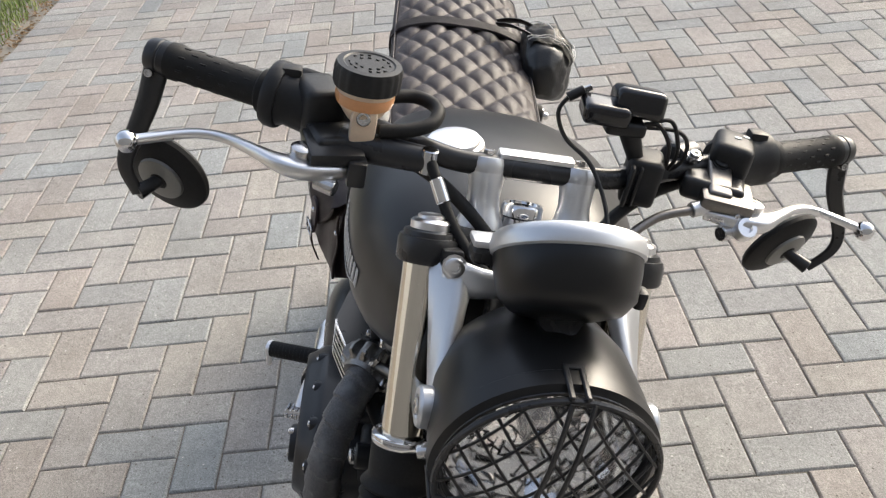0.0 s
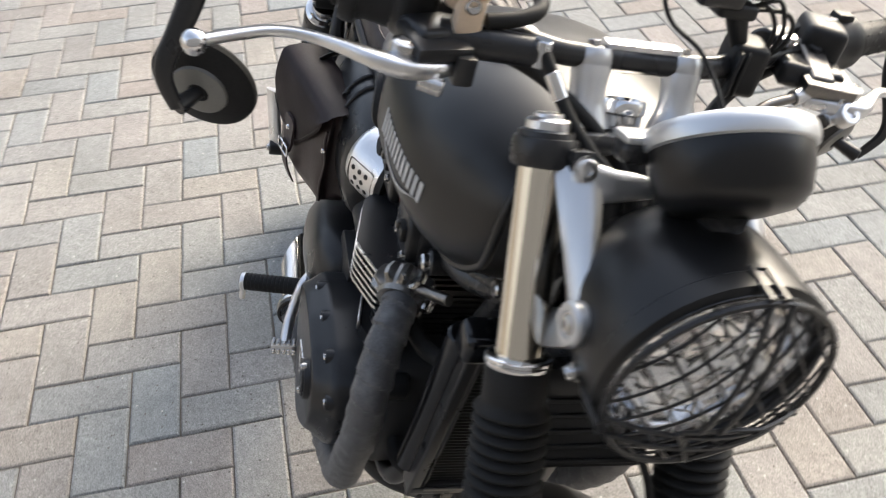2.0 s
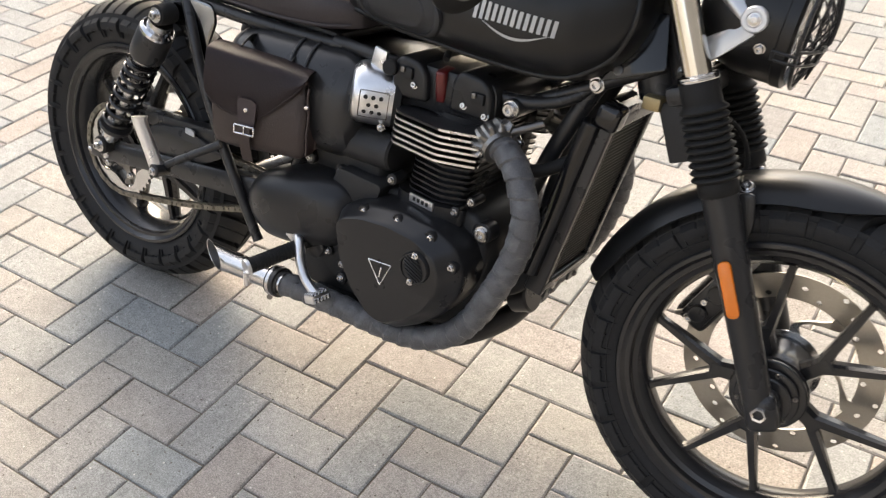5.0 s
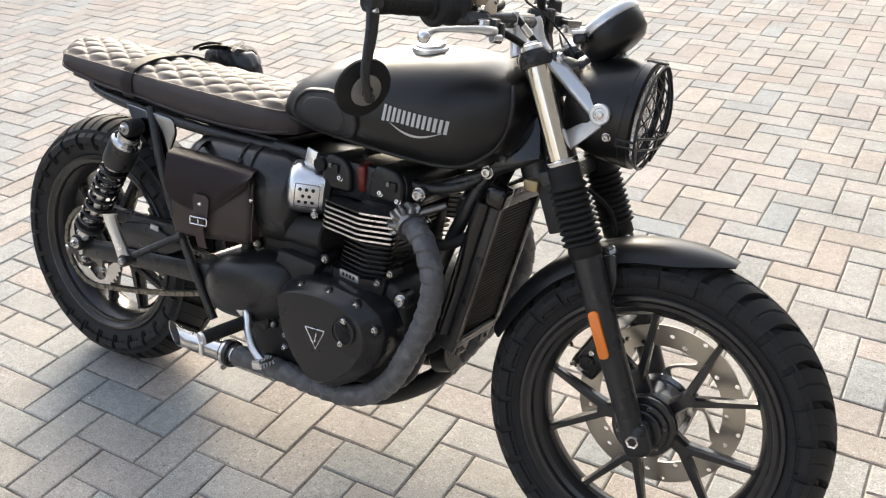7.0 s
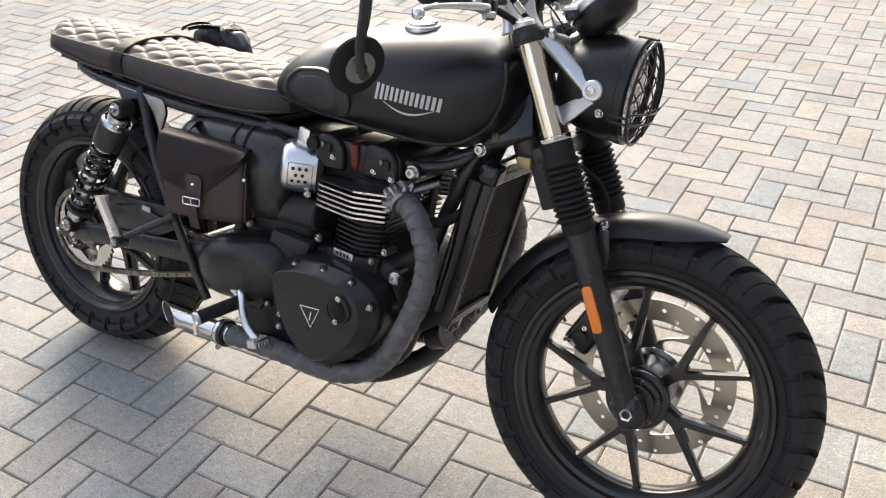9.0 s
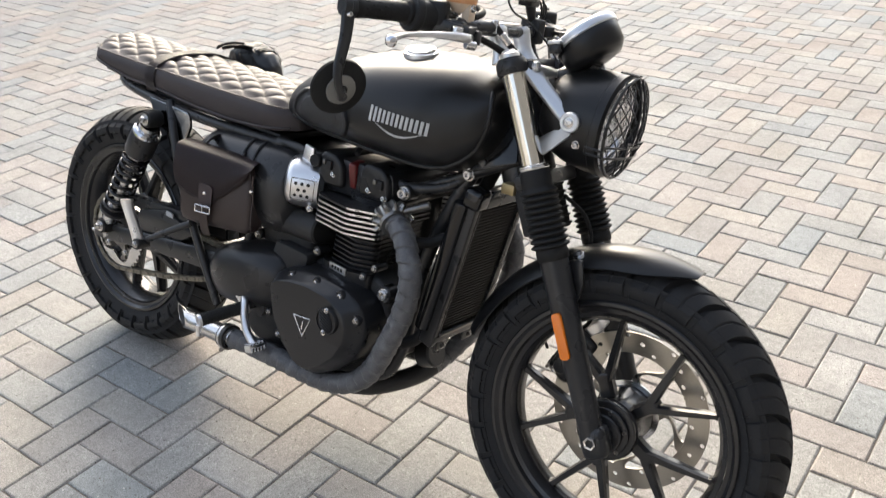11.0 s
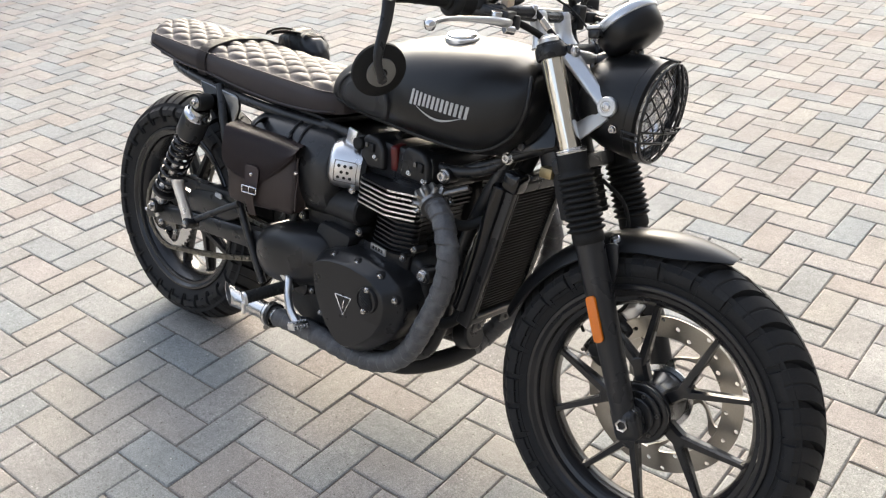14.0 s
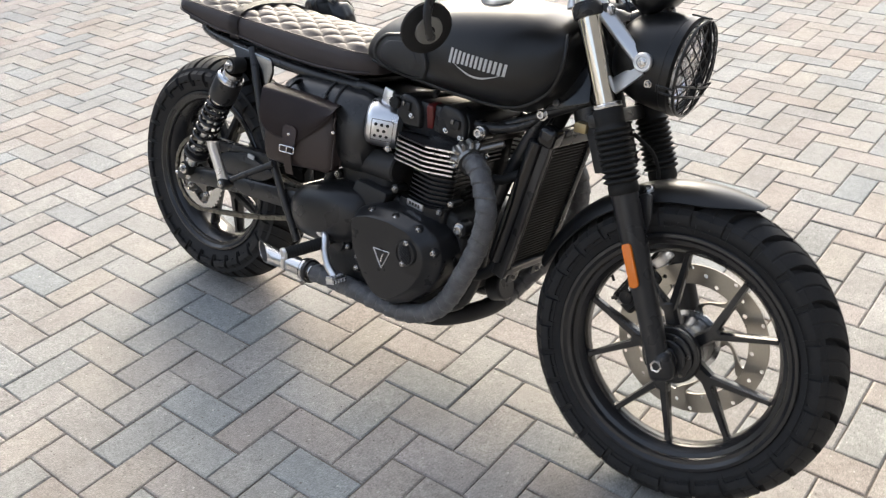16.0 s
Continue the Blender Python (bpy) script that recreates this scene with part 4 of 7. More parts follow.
for s in (-1, 1):
    # grip with raised pattern
    o = 0.004 if s > 0 else 0.0
    a, b = V((1.042, 0.256 * s + o, 1.040)), V((0.998, 0.357 * s + o, 1.040))
    gm = frame_to(a, b)
    L = (b - a).length
    grip = fpart("grip", revolve([(0.011, 0), (0.0205, 0.0), (0.0215, 0.003), (0.0215, 0.010), (0.0175, 0.013), (0.0170, L - 0.012), (0.0185, L - 0.010), (0.0185, L), (0.011, L)], gm, 28), RUBBER, handlebar, "black rubber grip with raised dashes")
    bm = bmesh.new()
    for i in range(7):
        for k in range(8):
            h = 0.022 + (L - 0.040) * i / 6
            an = 2 * math.pi * (k + 0.5 * (i % 2)) / 8
            p = gm @ V((0.0170 * math.cos(an), 0.0170 * math.sin(an), h))
            n = (gm.to_3x3() @ V((math.cos(an), math.sin(an), 0)))
            box((0.0022, 0.0075, 0.0014), frame_to(p, p + n, b - a), 0.0006, 1, bm)
    fpart("grip_pattern", bm, RUBBER, grip)
    # bar-end clamp, mirror arm and mirror
    c = V((0.992, 0.370 * s + o, 1.040))
    clampm = frame_to(c + V((0.006, -0.014 * s, 0)), c + V((-0.006, 0.014 * s, 0)))
    mirror = fpart("bar_end_mirror", revolve([(0.0, -0.002), (0.0165, -0.002), (0.0175, 0.001), (0.0175, 0.009), (0.0166, 0.0098), (0.0166, 0.0112), (0.0175, 0.012), (0.0175, 0.020), (0.0160, 0.024), (0.009, 0.024), (0.008, 0.022), (0.0, 0.022)], clampm, 28), SATIN_BLACK, None, "round black bar-end mirror with grey back on a bent arm")
    fpart("clamp_bolt", socket_head((1.0065, 0.377 * s, 1.0275), (0.9, s * 0.15, 0.35), 0.0046), STEEL, mirror, "bright socket bolt")
    ys = (0.371, 0.378, 0.388, 0.397, 0.397, 0.385) if s < 0 else (0.376, 0.384, 0.401, 0.412, 0.409, 0.389)
    path = smooth_path([(ax_, s * y_, z_) for ax_, y_, z_ in zip((0.998, 1.003, 1.006, 1.009, 1.012, 1.013), ys, (1.030, 0.995, 0.963, 0.938, 0.918, 0.893))], 5)
    secs = []
    for i, p in enumerate(path):
        t = i / (len(path) - 1)
        d = (path[min(i + 1, len(path) - 1)] - path[max(i - 1, 0)]).normalized()
        wide = (V((0.25, 1, 0)) - d * V((0.25, 1, 0)).dot(d)).normalized()
        thin = d.cross(wide)
        w, h = (0.0125 if s < 0 else 0.0105) - 0.0058 * t, 0.0058 - 0.0026 * t
        secs.append([p + wide * w * cx + thin * h * cy for cx, cy in ((1, 0.4), (0.75, 1), (-0.75, 1), (-1, 0.4), (-1, -0.4), (-0.75, -1), (0.75, -1), (1, -0.4))])
    fpart("arm", loft(secs), SATIN_BLACK, mirror, "", 50)
    mc, mn = V((0.992, 0.364 * s, 0.903)), V((0.86, 0.41 * s, -0.30)).normalized()
    mm = frame_to(mc, mc + mn) @ Matrix.Scale(0.95, 4)
    fpart("mirror_shell", revolve([(0.0, 0.004), (0.022, 0.003), (0.046, -0.002), (0.0525, -0.006), (0.0535, -0.011), (0.051, -0.015), (0.047, -0.015), (0.047, -0.012), (0.0, -0.012)], mm, 48), RUBBER, mirror, "black mirror shell")
    fpart("mirror_back", revolve([(0.0105, 0.0074), (0.022, 0.0070), (0.0275, 0.0050), (0.0285, 0.001)], mm, 40), MIRROR_BACK, mirror, "satin grey mirror back plate")
    fpart("mirror_boss", revolve([(0.0, 0.0078), (0.009, 0.0078), (0.0110, 0.0068), (0.0110, 0.002)], mm, 28), RUBBER, mirror)
    fpart("mirror_glass", revolve([(0.0, -0.0125), (0.0465, -0.0125), (0.0465, -0.014), (0.0, -0.014)], mm, 40), CHROME, mirror)
    fpart("ball_joint", rod(mc + mn * 0.004, (1.014, ys[-1] * s, 0.894), 0.0066, 14, 0.0088), SATIN_BLACK, mirror)
    # levers
    piv = V((1.119, 0.222 * s, 1.019))
    e = 0.0 if s < 0 else 0.010
    lev_pts = [(1.119, 0.176 * s, 1.010), (1.128, 0.203 * s, 1.011), (1.131, 0.226 * s, 1.012), (1.125, (0.246 - e * 0.4) * s, 1.013), (1.107, (0.268 - e * 0.3) * s, 1.012), (1.091, (0.287 - e * 0.3) * s, 1.010), (1.081, (0.306 - e * 0.4) * s, 1.008), (1.079, (0.325 - e * 0.6) * s, 1.006), (1.083, (0.346 - e * 0.8) * s, 1.003), (1.093, (0.373 - e) * s, 1.000)]
    path = smooth_path(lev_pts, 5)
    secs = []
    for i, p in enumerate(path):
        t = i / (len(path) - 1)
        d = (path[min(i + 1, len(path) - 1)] - path[max(i - 1, 0)]).normalized()
        up = V((0, 0, 1))
        sd = d.cross(up).normalized()
        w = 0.0050 + 0.0072 * math.exp(-((t - 0.20) / 0.16) ** 2)
        h = 0.0042 + 0.0040 * math.exp(-((t - 0.2) / 0.22) ** 2)
        ring = []
        for k in range(16):
            q = 2 * math.pi * k / 16
            c_, s_ = math.cos(q), math.sin(q)
            ring.append(p + sd * w * math.copysign(abs(c_) ** 0.55, c_) + up * h * math.copysign(abs(s_) ** 0.6, s_))
        secs.append(ring)
    lever = fpart("lever", loft(secs), ALLOY, handlebar, "polished alloy control lever with ball end")
    fpart("lever_ball", revolve([(0.0, -0.0105), (0.006, -0.009), (0.0095, -0.004), (0.0105, 0.0), (0.0095, 0.005), (0.006, 0.009), (0.0, 0.0105)], Matrix.Translation((1.097, (0.381 - e) * s, 0.999)), 20), CHROME, lever)
    fpart("lever_pivot", revolve([(0.0, 0.0105), (0.009, 0.0102), (0.0118, 0.0085), (0.0122, 0.006), (0.0122, -0.012), (0.0, -0.012)], Matrix.Translation(piv), 24), STEEL, lever)
    fpart("adjuster", rod((1.130, 0.208 * s, 1.000), (1.139, 0.190 * s, 0.999), 0.0078, 14), STEEL, lever)
    # dark strip laid on the pivot in place of a shaded slot
    fpart("pivot_slot_dark", box((0.012, 0.0022, 0.0012), Matrix.Translation(piv + V((0, 0, 0.0106))) @ Matrix.Rotation(radians(30), 4, "Z"), 0.0003, 1), DARK_STEEL, lever)
    fpart("lever_bracket", box((0.046, 0.052, 0.014), Matrix.Translation((1.110, 0.196 * s, 1.026)) @ Matrix.Rotation(radians(-14 * s), 4, "Z") @ Matrix.Rotation(radians(6), 4, "Y"), 0.004, 2), SATIN_BLACK if s < 0 else DARK_STEEL, lever, "black lever bracket" if s < 0 else "grey lever bracket")
    if s < 0:
        fpart("bracket_stop", box((0.030, 0.018, 0.026), Matrix.Translation((1.120, -0.172, 1.012)), 0.004, 2), SATIN_BLACK, lever)
    else:
        fpart("pivot_nut", revolve([(0.0, 0.004), (0.005, 0.004), (0.0055, 0.007), (0.0100, 0.007), (0.0112, 0.005), (0.0112, -0.006)], Matrix.Translation((1.140, 0.212, 1.008)) @ Matrix.Rotation(radians(40), 4, "Y"), 24), ALLOY, lever, "round alloy pivot nut")
    # switch housing
    hm = frame_to(V((1.060, 0.200 * s, 1.037)), V((1.042, 0.250 * s, 1.040)))
    sw = fpart("switch_housing", revolve([(0.0, -0.004), (0.021, -0.002), (0.026, 0.004), (0.028, 0.020), (0.0265, 0.040), (0.029, 0.046), (0.029, 0.060), (0.024, 0.064), (0.0, 0.064)], hm, 24), PLASTIC, handlebar, "black plastic switch housing")
    fpart("switch_pod", box((0.052, 0.042, 0.046), Matrix.Translation((1.060, 0.212 * s, 1.044)) @ Matrix.Rotation(radians(-22 * s), 4, "Z"), 0.011, 3), PLASTIC, sw)
    fpart("switch_button", box((0.016, 0.020, 0.014), Matrix.Translation((1.046, 0.240 * s, 1.066)), 0.004), PLASTIC, sw)
    if s < 0:
        for k in range(3):
            fpart("switch_lobe", box((0.018, 0.034, 0.020), hm @ Matrix.Rotation(radians(150 + 34 * k), 4, "Z") @ Matrix.Translation((0.0265, 0.0, 0.026)) @ Matrix.Rotation(radians(90), 4, "X"), 0.006, 3), PLASTIC, sw)
        fpart("throttle_collar", revolve([(0.018, 0.046), (0.0315, 0.047), (0.033, 0.050), (0.033, 0.058), (0.031, 0.062), (0.018, 0.064)], hm, 32), PLASTIC, sw)
    if s > 0:
        for dy_ in (0.0, 0.011):
            fpart("switch_mark", box((0.005, 0.007, 0.0012), Matrix.Translation((1.058 - dy_ * 0.4, 0.214 + dy_, 1.0672)) @ Matrix.Rotation(radians(-22), 4, "Z"), 0.0003, 1), WHITE_PRINT, sw)
    # perch
    pm = Matrix.Translation((1.086, 0.190 * s, 1.026)) @ Matrix.Rotation(radians(-20 * s), 4, "Z")
    perch = fpart("lever_perch", box((0.055, 0.062, 0.024), pm, 0.007, 3), SATIN_BLACK, handlebar, "black lever clamp")
    fpart("perch_clamp", rod((1.064, 0.150 * s, 1.033), (1.050, 0.176 * s, 1.035), 0.0195, 20), SATIN_BLACK, perch)
    fbolt((1.078, 0.165 * s, 1.050), (0.2, 0, 1), 0.006, 0.005, perch, STEEL)
    if s > 0:
        fpart("perch_arm", box((0.062, 0.024, 0.012), Matrix.Translation((1.092, 0.192, 1.036)) @ Matrix.Rotation(radians(-14), 4, "Z") @ Matrix.Rotation(radians(14), 4, "Y"), 0.004, 3), DARK_STEEL, perch, "dark grey clutch lever bracket")
        fbolt((1.078, 0.196, 1.046), (0.3, 0, 1), 0.0075, 0.004, perch, PLASTIC)
        fbolt((1.132, 0.208, 1.016), (0.9, 0, 0.4), 0.008, 0.005, perch, STEEL)

# right side: master cylinder, reservoir and hose
mc = fpart("master_cylinder", rod((1.098, -0.190, 1.026), (1.120, -0.108, 1.030), 0.0155, 20, 0.013), SATIN_BLACK, handlebar, "black brake master cylinder")
fpart("banjo_bolt", rod((1.126, -0.108, 1.020), (1.124, -0.108, 1.044), 0.0082, 12), CHROME, mc)
RC = V((1.089, -0.172, 1.050))
res = fpart("fluid_reservoir", revolve([(0.0, 0.0), (0.014, 0.0), (0.0185, 0.006), (0.026, 0.018), (0.0268, 0.034), (0.0, 0.034)], Matrix.Translation(RC), 32), RESERVOIR, handlebar, "milky brake fluid reservoir with ribbed black cap")
fpart("fluid_line", revolve([(0.0262, 0.0165), (0.0274, 0.020), (0.0276, 0.0255), (0.0268, 0.0275)], Matrix.Translation(RC), 32), FLUID, res, "amber fluid band")
bm = bmesh.new()
rings = []
for h, rr in ((0.033, 0.026), (0.033, 0.0305), (0.036, 0.0315), (0.050, 0.0315), (0.054, 0.0295), (0.0545, 0.024), (0.0535, 0.0225)):
    rings.append([bm.verts.new(RC + V(((rr - (0.0011 if (k // 2) % 2 and 0.034 < h < 0.0535 else 0)) * math.cos(2 * math.pi * k / 80), (rr - (0.0011 if (k // 2) % 2 and 0.034 < h < 0.0535 else 0)) * math.sin(2 * math.pi * k / 80), h))) for k in range(80)])
ring_faces(bm, rings)
cap = fpart("reservoir_cap", bm, PLASTIC, res, "ribbed black screw cap", 30)
bm = bmesh.new()
for ring_r, count in ((0.0185, 16), (0.0125, 10)):
    for k in range(count):
        a = 2 * math.pi * k / count
        if k % 4 == 3:
            continue
        box((0.0032, 0.0018, 0.0012), Matrix.Translation(RC + V((ring_r * math.cos(a), ring_r * math.sin(a), 0.0540))) @ Matrix.Rotation(a + math.pi / 2, 4, "Z"), 0.0003, 1, bm)
fpart("cap_lettering", bm, PLASTIC, cap)
fpart("reservoir_bracket", box((0.016, 0.024, 0.034), Matrix.Translation((1.106, -0.171, 1.050)), 0.005), RESERVOIR, res)
fpart("bracket_bolt", socket_head((1.1135, -0.172, 1.060), (0.9, -0.1, 0.4), 0.0068), STEEL, res, "bright socket bolt")
fpart("reservoir_hose", tube([(1.066, -0.158, 1.060), (1.058, -0.138, 1.062), (1.054, -0.120, 1.062), (1.064, -0.104, 1.061), (1.080, -0.100, 1.060), (1.096, -0.108, 1.055), (1.104, -0.128, 1.050), (1.106, -0.155, 1.046)], 0.0068, 14, 8), RUBBER, res, "looped black rubber hose")
fpart("brake_line", tube([(1.126, -0.108, 1.036), (1.142, -0.098, 1.018), (1.160, -0.085, 0.996), (1.186, -0.062, 0.972), (1.205, -0.03, 0.95)], 0.0056, 12), RUBBER, handlebar)
fpart("hose_ferrule", rod((1.138, -0.100, 1.022), (1.152, -0.091, 1.005), 0.0068, 14), CHROME, handlebar)
# left side: clutch cable, charger lead, device mount
fpart("cable_adjuster", rod((1.115, 0.186, 1.020), (1.122, 0.160, 1.012), 0.0080, 12), ALLOY, handlebar)
fpart("clutch_cable", tube([(1.122, 0.160, 1.012), (1.130, 0.125, 1.004), (1.150, 0.09, 0.985), (1.175, 0.06, 0.955), (1.19, 0.05, 0.90)], 0.0048, 10), DARK_STEEL, handlebar)
fpart("wiring_loom", tube([(1.060, 0.18, 1.015), (1.085, 0.13, 1.005), (1.115, 0.085, 0.985), (1.16, 0.05, 0.95), (1.19, 0.03, 0.90)], 0.0065, 10), RUBBER, handlebar)
fpart("wiring_loom", tube([(1.060, -0.18, 1.015), (1.095, -0.11, 1.008), (1.13, -0.06, 0.985), (1.17, -0.02, 0.95), (1.19, 0.0, 0.90)], 0.0065, 10), RUBBER, handlebar)
mount = fpart("device_mount", box((0.042, 0.036, 0.050), Matrix.Translation((1.090, 0.112, 1.026)) @ Matrix.Rotation(radians(-15), 4, "Z"), 0.008, 3), PLASTIC, None, "black plastic clamp mount with two small dark devices on the handlebar")
for k in range(4):
    fpart("clamp_rib", box((0.046, 0.0045, 0.044), Matrix.Translation((1.093 - 0.003 * k, 0.098 + 0.009 * k, 1.024)) @ Matrix.Rotation(radians(-15), 4, "Z"), 0.0015, 1), PLASTIC, mount)
fpart("mount_neck", rod((1.092, 0.100, 1.045), (1.092, 0.082, 1.078), 0.008, 14, 0.011), PLASTIC, mount)
fpart("mount_head", box((0.030, 0.040, 0.014), Matrix.Translation((1.092, 0.076, 1.080)), 0.005, 3), PLASTIC, mount)
fpart("device", box((0.038, 0.050, 0.028), Matrix.Translation((1.083, 0.087, 1.101)) @ Matrix.Rotation(radians(-6), 4, "Z") @ Matrix.Rotation(radians(-14), 4, "Y"), 0.0095, 4), SCREEN, mount, "small black device with rounded corners")
fpart("device", box((0.036, 0.046, 0.021), Matrix.Translation((1.093, 0.054, 1.092)) @ Matrix.Rotation(radians(-4), 4, "Z"), 0.008, 4), SCREEN, mount, "low black device")
lead = fpart("charging_lead", tube([(1.185, 0.062, 0.975), (1.150, 0.066, 1.010), (1.115, 0.050, 1.042), (1.092, 0.024, 1.058), (1.080, 0.014, 1.078), (1.078, 0.020, 1.094)], 0.0022, 8, 10), PLASTIC, None, "thin black charging lead with plug at the handlebar")
fpart("plug", rod((1.078, 0.020, 1.094), (1.076, 0.034, 1.103), 0.0048, 12), PLASTIC, lead)
fpart("plug_tip", box((0.003, 0.006, 0.008), frame_to((1.0758, 0.0375, 1.1045), (1.075, 0.043, 1.108)), 0.0005, 1), STEEL, lead)
for k, (dy, dz) in enumerate(((0.0, 0.0), (0.014, 0.006), (0.028, -0.004))):
    fpart("device_cable", tube([(1.092, 0.088 + dy * 0.4, 1.080), (1.096, 0.108 + dy * 0.8, 1.086 + dz), (1.098, 0.124 + dy * 0.7, 1.070), (1.092, 0.132 + dy * 0.5, 1.048), (1.086, 0.135, 1.030)], 0.0022, 8, 8), PLASTIC, mount)

# rear wheel
RW = V((0.0, 0, 0.331))
rwheel = bpart("rear_wheel", rim_mesh(RW, 0.222, 0.064), WHEEL_BLACK, None, "satin black cast rear wheel", 24)
bpart("tyre", tyre_mesh(RW, 0.330, 0.077, 0.224), TYRE, rwheel, "wide dual-purpose rear tyre with slanted lugs", 30)
tread(rwheel, RW, 0.330, 0.077, 27, Matrix())
bpart("hub", ring_y(RW, [(0.0, -0.085), (0.03, -0.085), (0.05, -0.078), (0.055, -0.05), (0.042, -0.04), (0.042, 0.04), (0.055, 0.05), (0.05, 0.07), (0.0, 0.07)], 40), WHEEL_BLACK, rwheel)
for k in range(5):
    mid = radians(20 + 72 * k)
    bpart("spoke_root", spoke_root(RW, mid, 0.092, 0.0115, 0.020), WHEEL_BLACK, rwheel, "", 15)
    for s in (-1, 1):
        bpart("spoke", spoke_mesh(RW, mid, s, radians(18.0), 0.092, 0.192, 0.0115, 0.0075, 0.020, 0.013), WHEEL_BLACK, rwheel, "", 15)
# sprocket, chain and rear disc
TEETH = 42
bm = bmesh.new()
prof = []
for k in range(TEETH * 4):
    r = 0.101 + (0.006 if k % 4 in (1, 2) else 0.0)
    prof.append((r, 2 * math.pi * k / (TEETH * 4)))
rows = []
for yy in (-0.101, -0.094):
    outer = [bm.verts.new(wheel_point(RW, a, r, yy)) for r, a in prof]
    inner = [bm.verts.new(wheel_point(RW, a, 0.078 + 0.010 * math.cos(5 * a), yy)) for r, a in prof]
    rows.append((outer, inner))
    for k in range(len(prof)):
        j = (k + 1) % len(prof)
        bm.faces.new((outer[k], outer[j], inner[j], inner[k]))
for q in (0, 1):
    for k in range(len(prof)):
        j = (k + 1) % len(prof)
        bm.faces.new((rows[0][q][k], rows[0][q][j], rows[1][q][j], rows[1][q][k]))
sprocket = bpart("rear_sprocket", bm, STEEL, None, "steel rear sprocket with wavy cut-outs", 30)
bpart("sprocket_carrier", carrier_mesh(RW, -0.094, 0.040, 0.082, 5, 0.004, 0.15), DARK_STEEL, sprocket)
for k in range(5):
    bolt(wheel_point(RW, radians(72 * k + 10), 0.062, -0.099), (0, -1, 0), 0.007, 0.006, sprocket)
bpart("rear_axle", ring_y(RW, [(0.0, -0.145), (0.011, -0.145), (0.0125, -0.142), (0.0125, -0.132), (0.018, -0.131), (0.018, -0.127), (0.010, -0.126), (0.010, 0.14), (0.0, 0.14)], 12), STEEL, rwheel)
CH_A, CH_B, RA, RB = V((0, -0.0975, 0.331)), V((0.485, -0.0975, 0.372)), 0.104, 0.030
run = []
d = (CH_B - CH_A).normalized()
up = V((-d.z, 0, d.x))
run += [CH_A + up * RA + (CH_B + up * RB - CH_A - up * RA) * (k / 16) for k in range(17)]
for k in range(1, 6):
    a = math.atan2(up.z, up.x) - math.pi * k / 6
    run.append(CH_B + V((math.cos(a), 0, math.sin(a))) * RB)
low = [CH_B - up * RB + (CH_A - up * RA - CH_B + up * RB) * (k / 16) for k in range(17)]
run += [p + V((0, 0, -0.012 * math.sin(math.pi * k / 16))) for k, p in enumerate(low)]
for k in range(1, 14):
    a = math.atan2(-up.z, -up.x) - math.pi * k / 14
    run.append(CH_A + V((math.cos(a), 0, math.sin(a))) * RA)
run.append(run[0])
dist = [0.0]
for a, b in zip(run, run[1:]):
    dist.append(dist[-1] + (b - a).length)
links = int(dist[-1] / 0.0162)


def along(q):
    q = q % dist[-1]
    for k in range(len(run) - 1):
        if dist[k + 1] >= q:
            return run[k] + (run[k + 1] - run[k]) * ((q - dist[k]) / max(1e-9, dist[k + 1] - dist[k]))
    return run[-1]


chain = bpart("drive_chain", tube([along(dist[-1] * k / links) for k in range(links + 1)], 0.0040, 8, 1, smooth=False), CHAIN_MAT, None, "oily roller drive chain")
first = None
for k in range(links):
    a, b = along(dist[-1] * k / links), along(dist[-1] * (k + 1) / links)
    if first is None:
        bm = bmesh.new()
        for yy in (-0.0075, 0.0075):
            plate(ellipse(0.0081, 0, 0.0125, 0.0058, 12, 2.6), yy - 0.001, yy + 0.001, 0.0, bm)
            for xx in (0, 0.0162):
                box((0.004, 0.0045, 0.004), Matrix.Translation((xx, yy * 1.1, 0)), 0.0, 1, bm)
        first = bpart("chain_link", bm, CHAIN_MAT, chain)
        ob = first
    else:
        ob = new("chain_link", first.data)
        ob.parent = chain
    ob.matrix_local = Matrix.Translation(a + V((0, 0.0014 if k % 2 else 0, 0))) @ Matrix.Rotation(-math.atan2((b - a).z, (b - a).x), 4, "Y")
rdisc = bpart("rear_brake_disc", disc_mesh(RW, 0.085, 0.005, 0.098, 0.128, 26), DISC_STEEL, None, "drilled steel rear brake disc")
bpart("disc_carrier", carrier_mesh(RW, 0.083, 0.05, 0.10, 5), DISC_STEEL, rdisc)

# swingarm
swing = bmesh.new()
for s in (-1, 1):
    secs = []
    for x, z, h, w in ((0.50, 0.385, 0.028, 0.018), (0.40, 0.378, 0.025, 0.017), (0.22, 0.362, 0.022, 0.016), (0.06, 0.343, 0.022, 0.015), (-0.035, 0.331, 0.021, 0.012)):
        secs.append([(x, s * 0.125 + w * c, z + h * q) for c, q in ((-1, -0.8), (-0.8, -1), (0.8, -1), (1, -0.8), (1, 0.8), (0.8, 1), (-0.8, 1), (-1, 0.8))])
    loft(secs, bm=swing)
rod((0.50, -0.14, 0.385), (0.50, 0.14, 0.385), 0.034, 24, bm=swing)
rod((0.36, -0.12, 0.37), (0.36, 0.12, 0.37), 0.020, 18, bm=swing)
swingarm = bpart("swingarm", swing, SATIN_BLACK, None, "satin black box-section swingarm")
bpart("chain_adjuster", box((0.046, 0.008, 0.026), Matrix.Translation((-0.022, -0.141, 0.329)), 0.003), SATIN_BLACK, swingarm)
bolt((-0.046, -0.139, 0.328), (-1, 0, 0), 0.005, 0.012, swingarm)
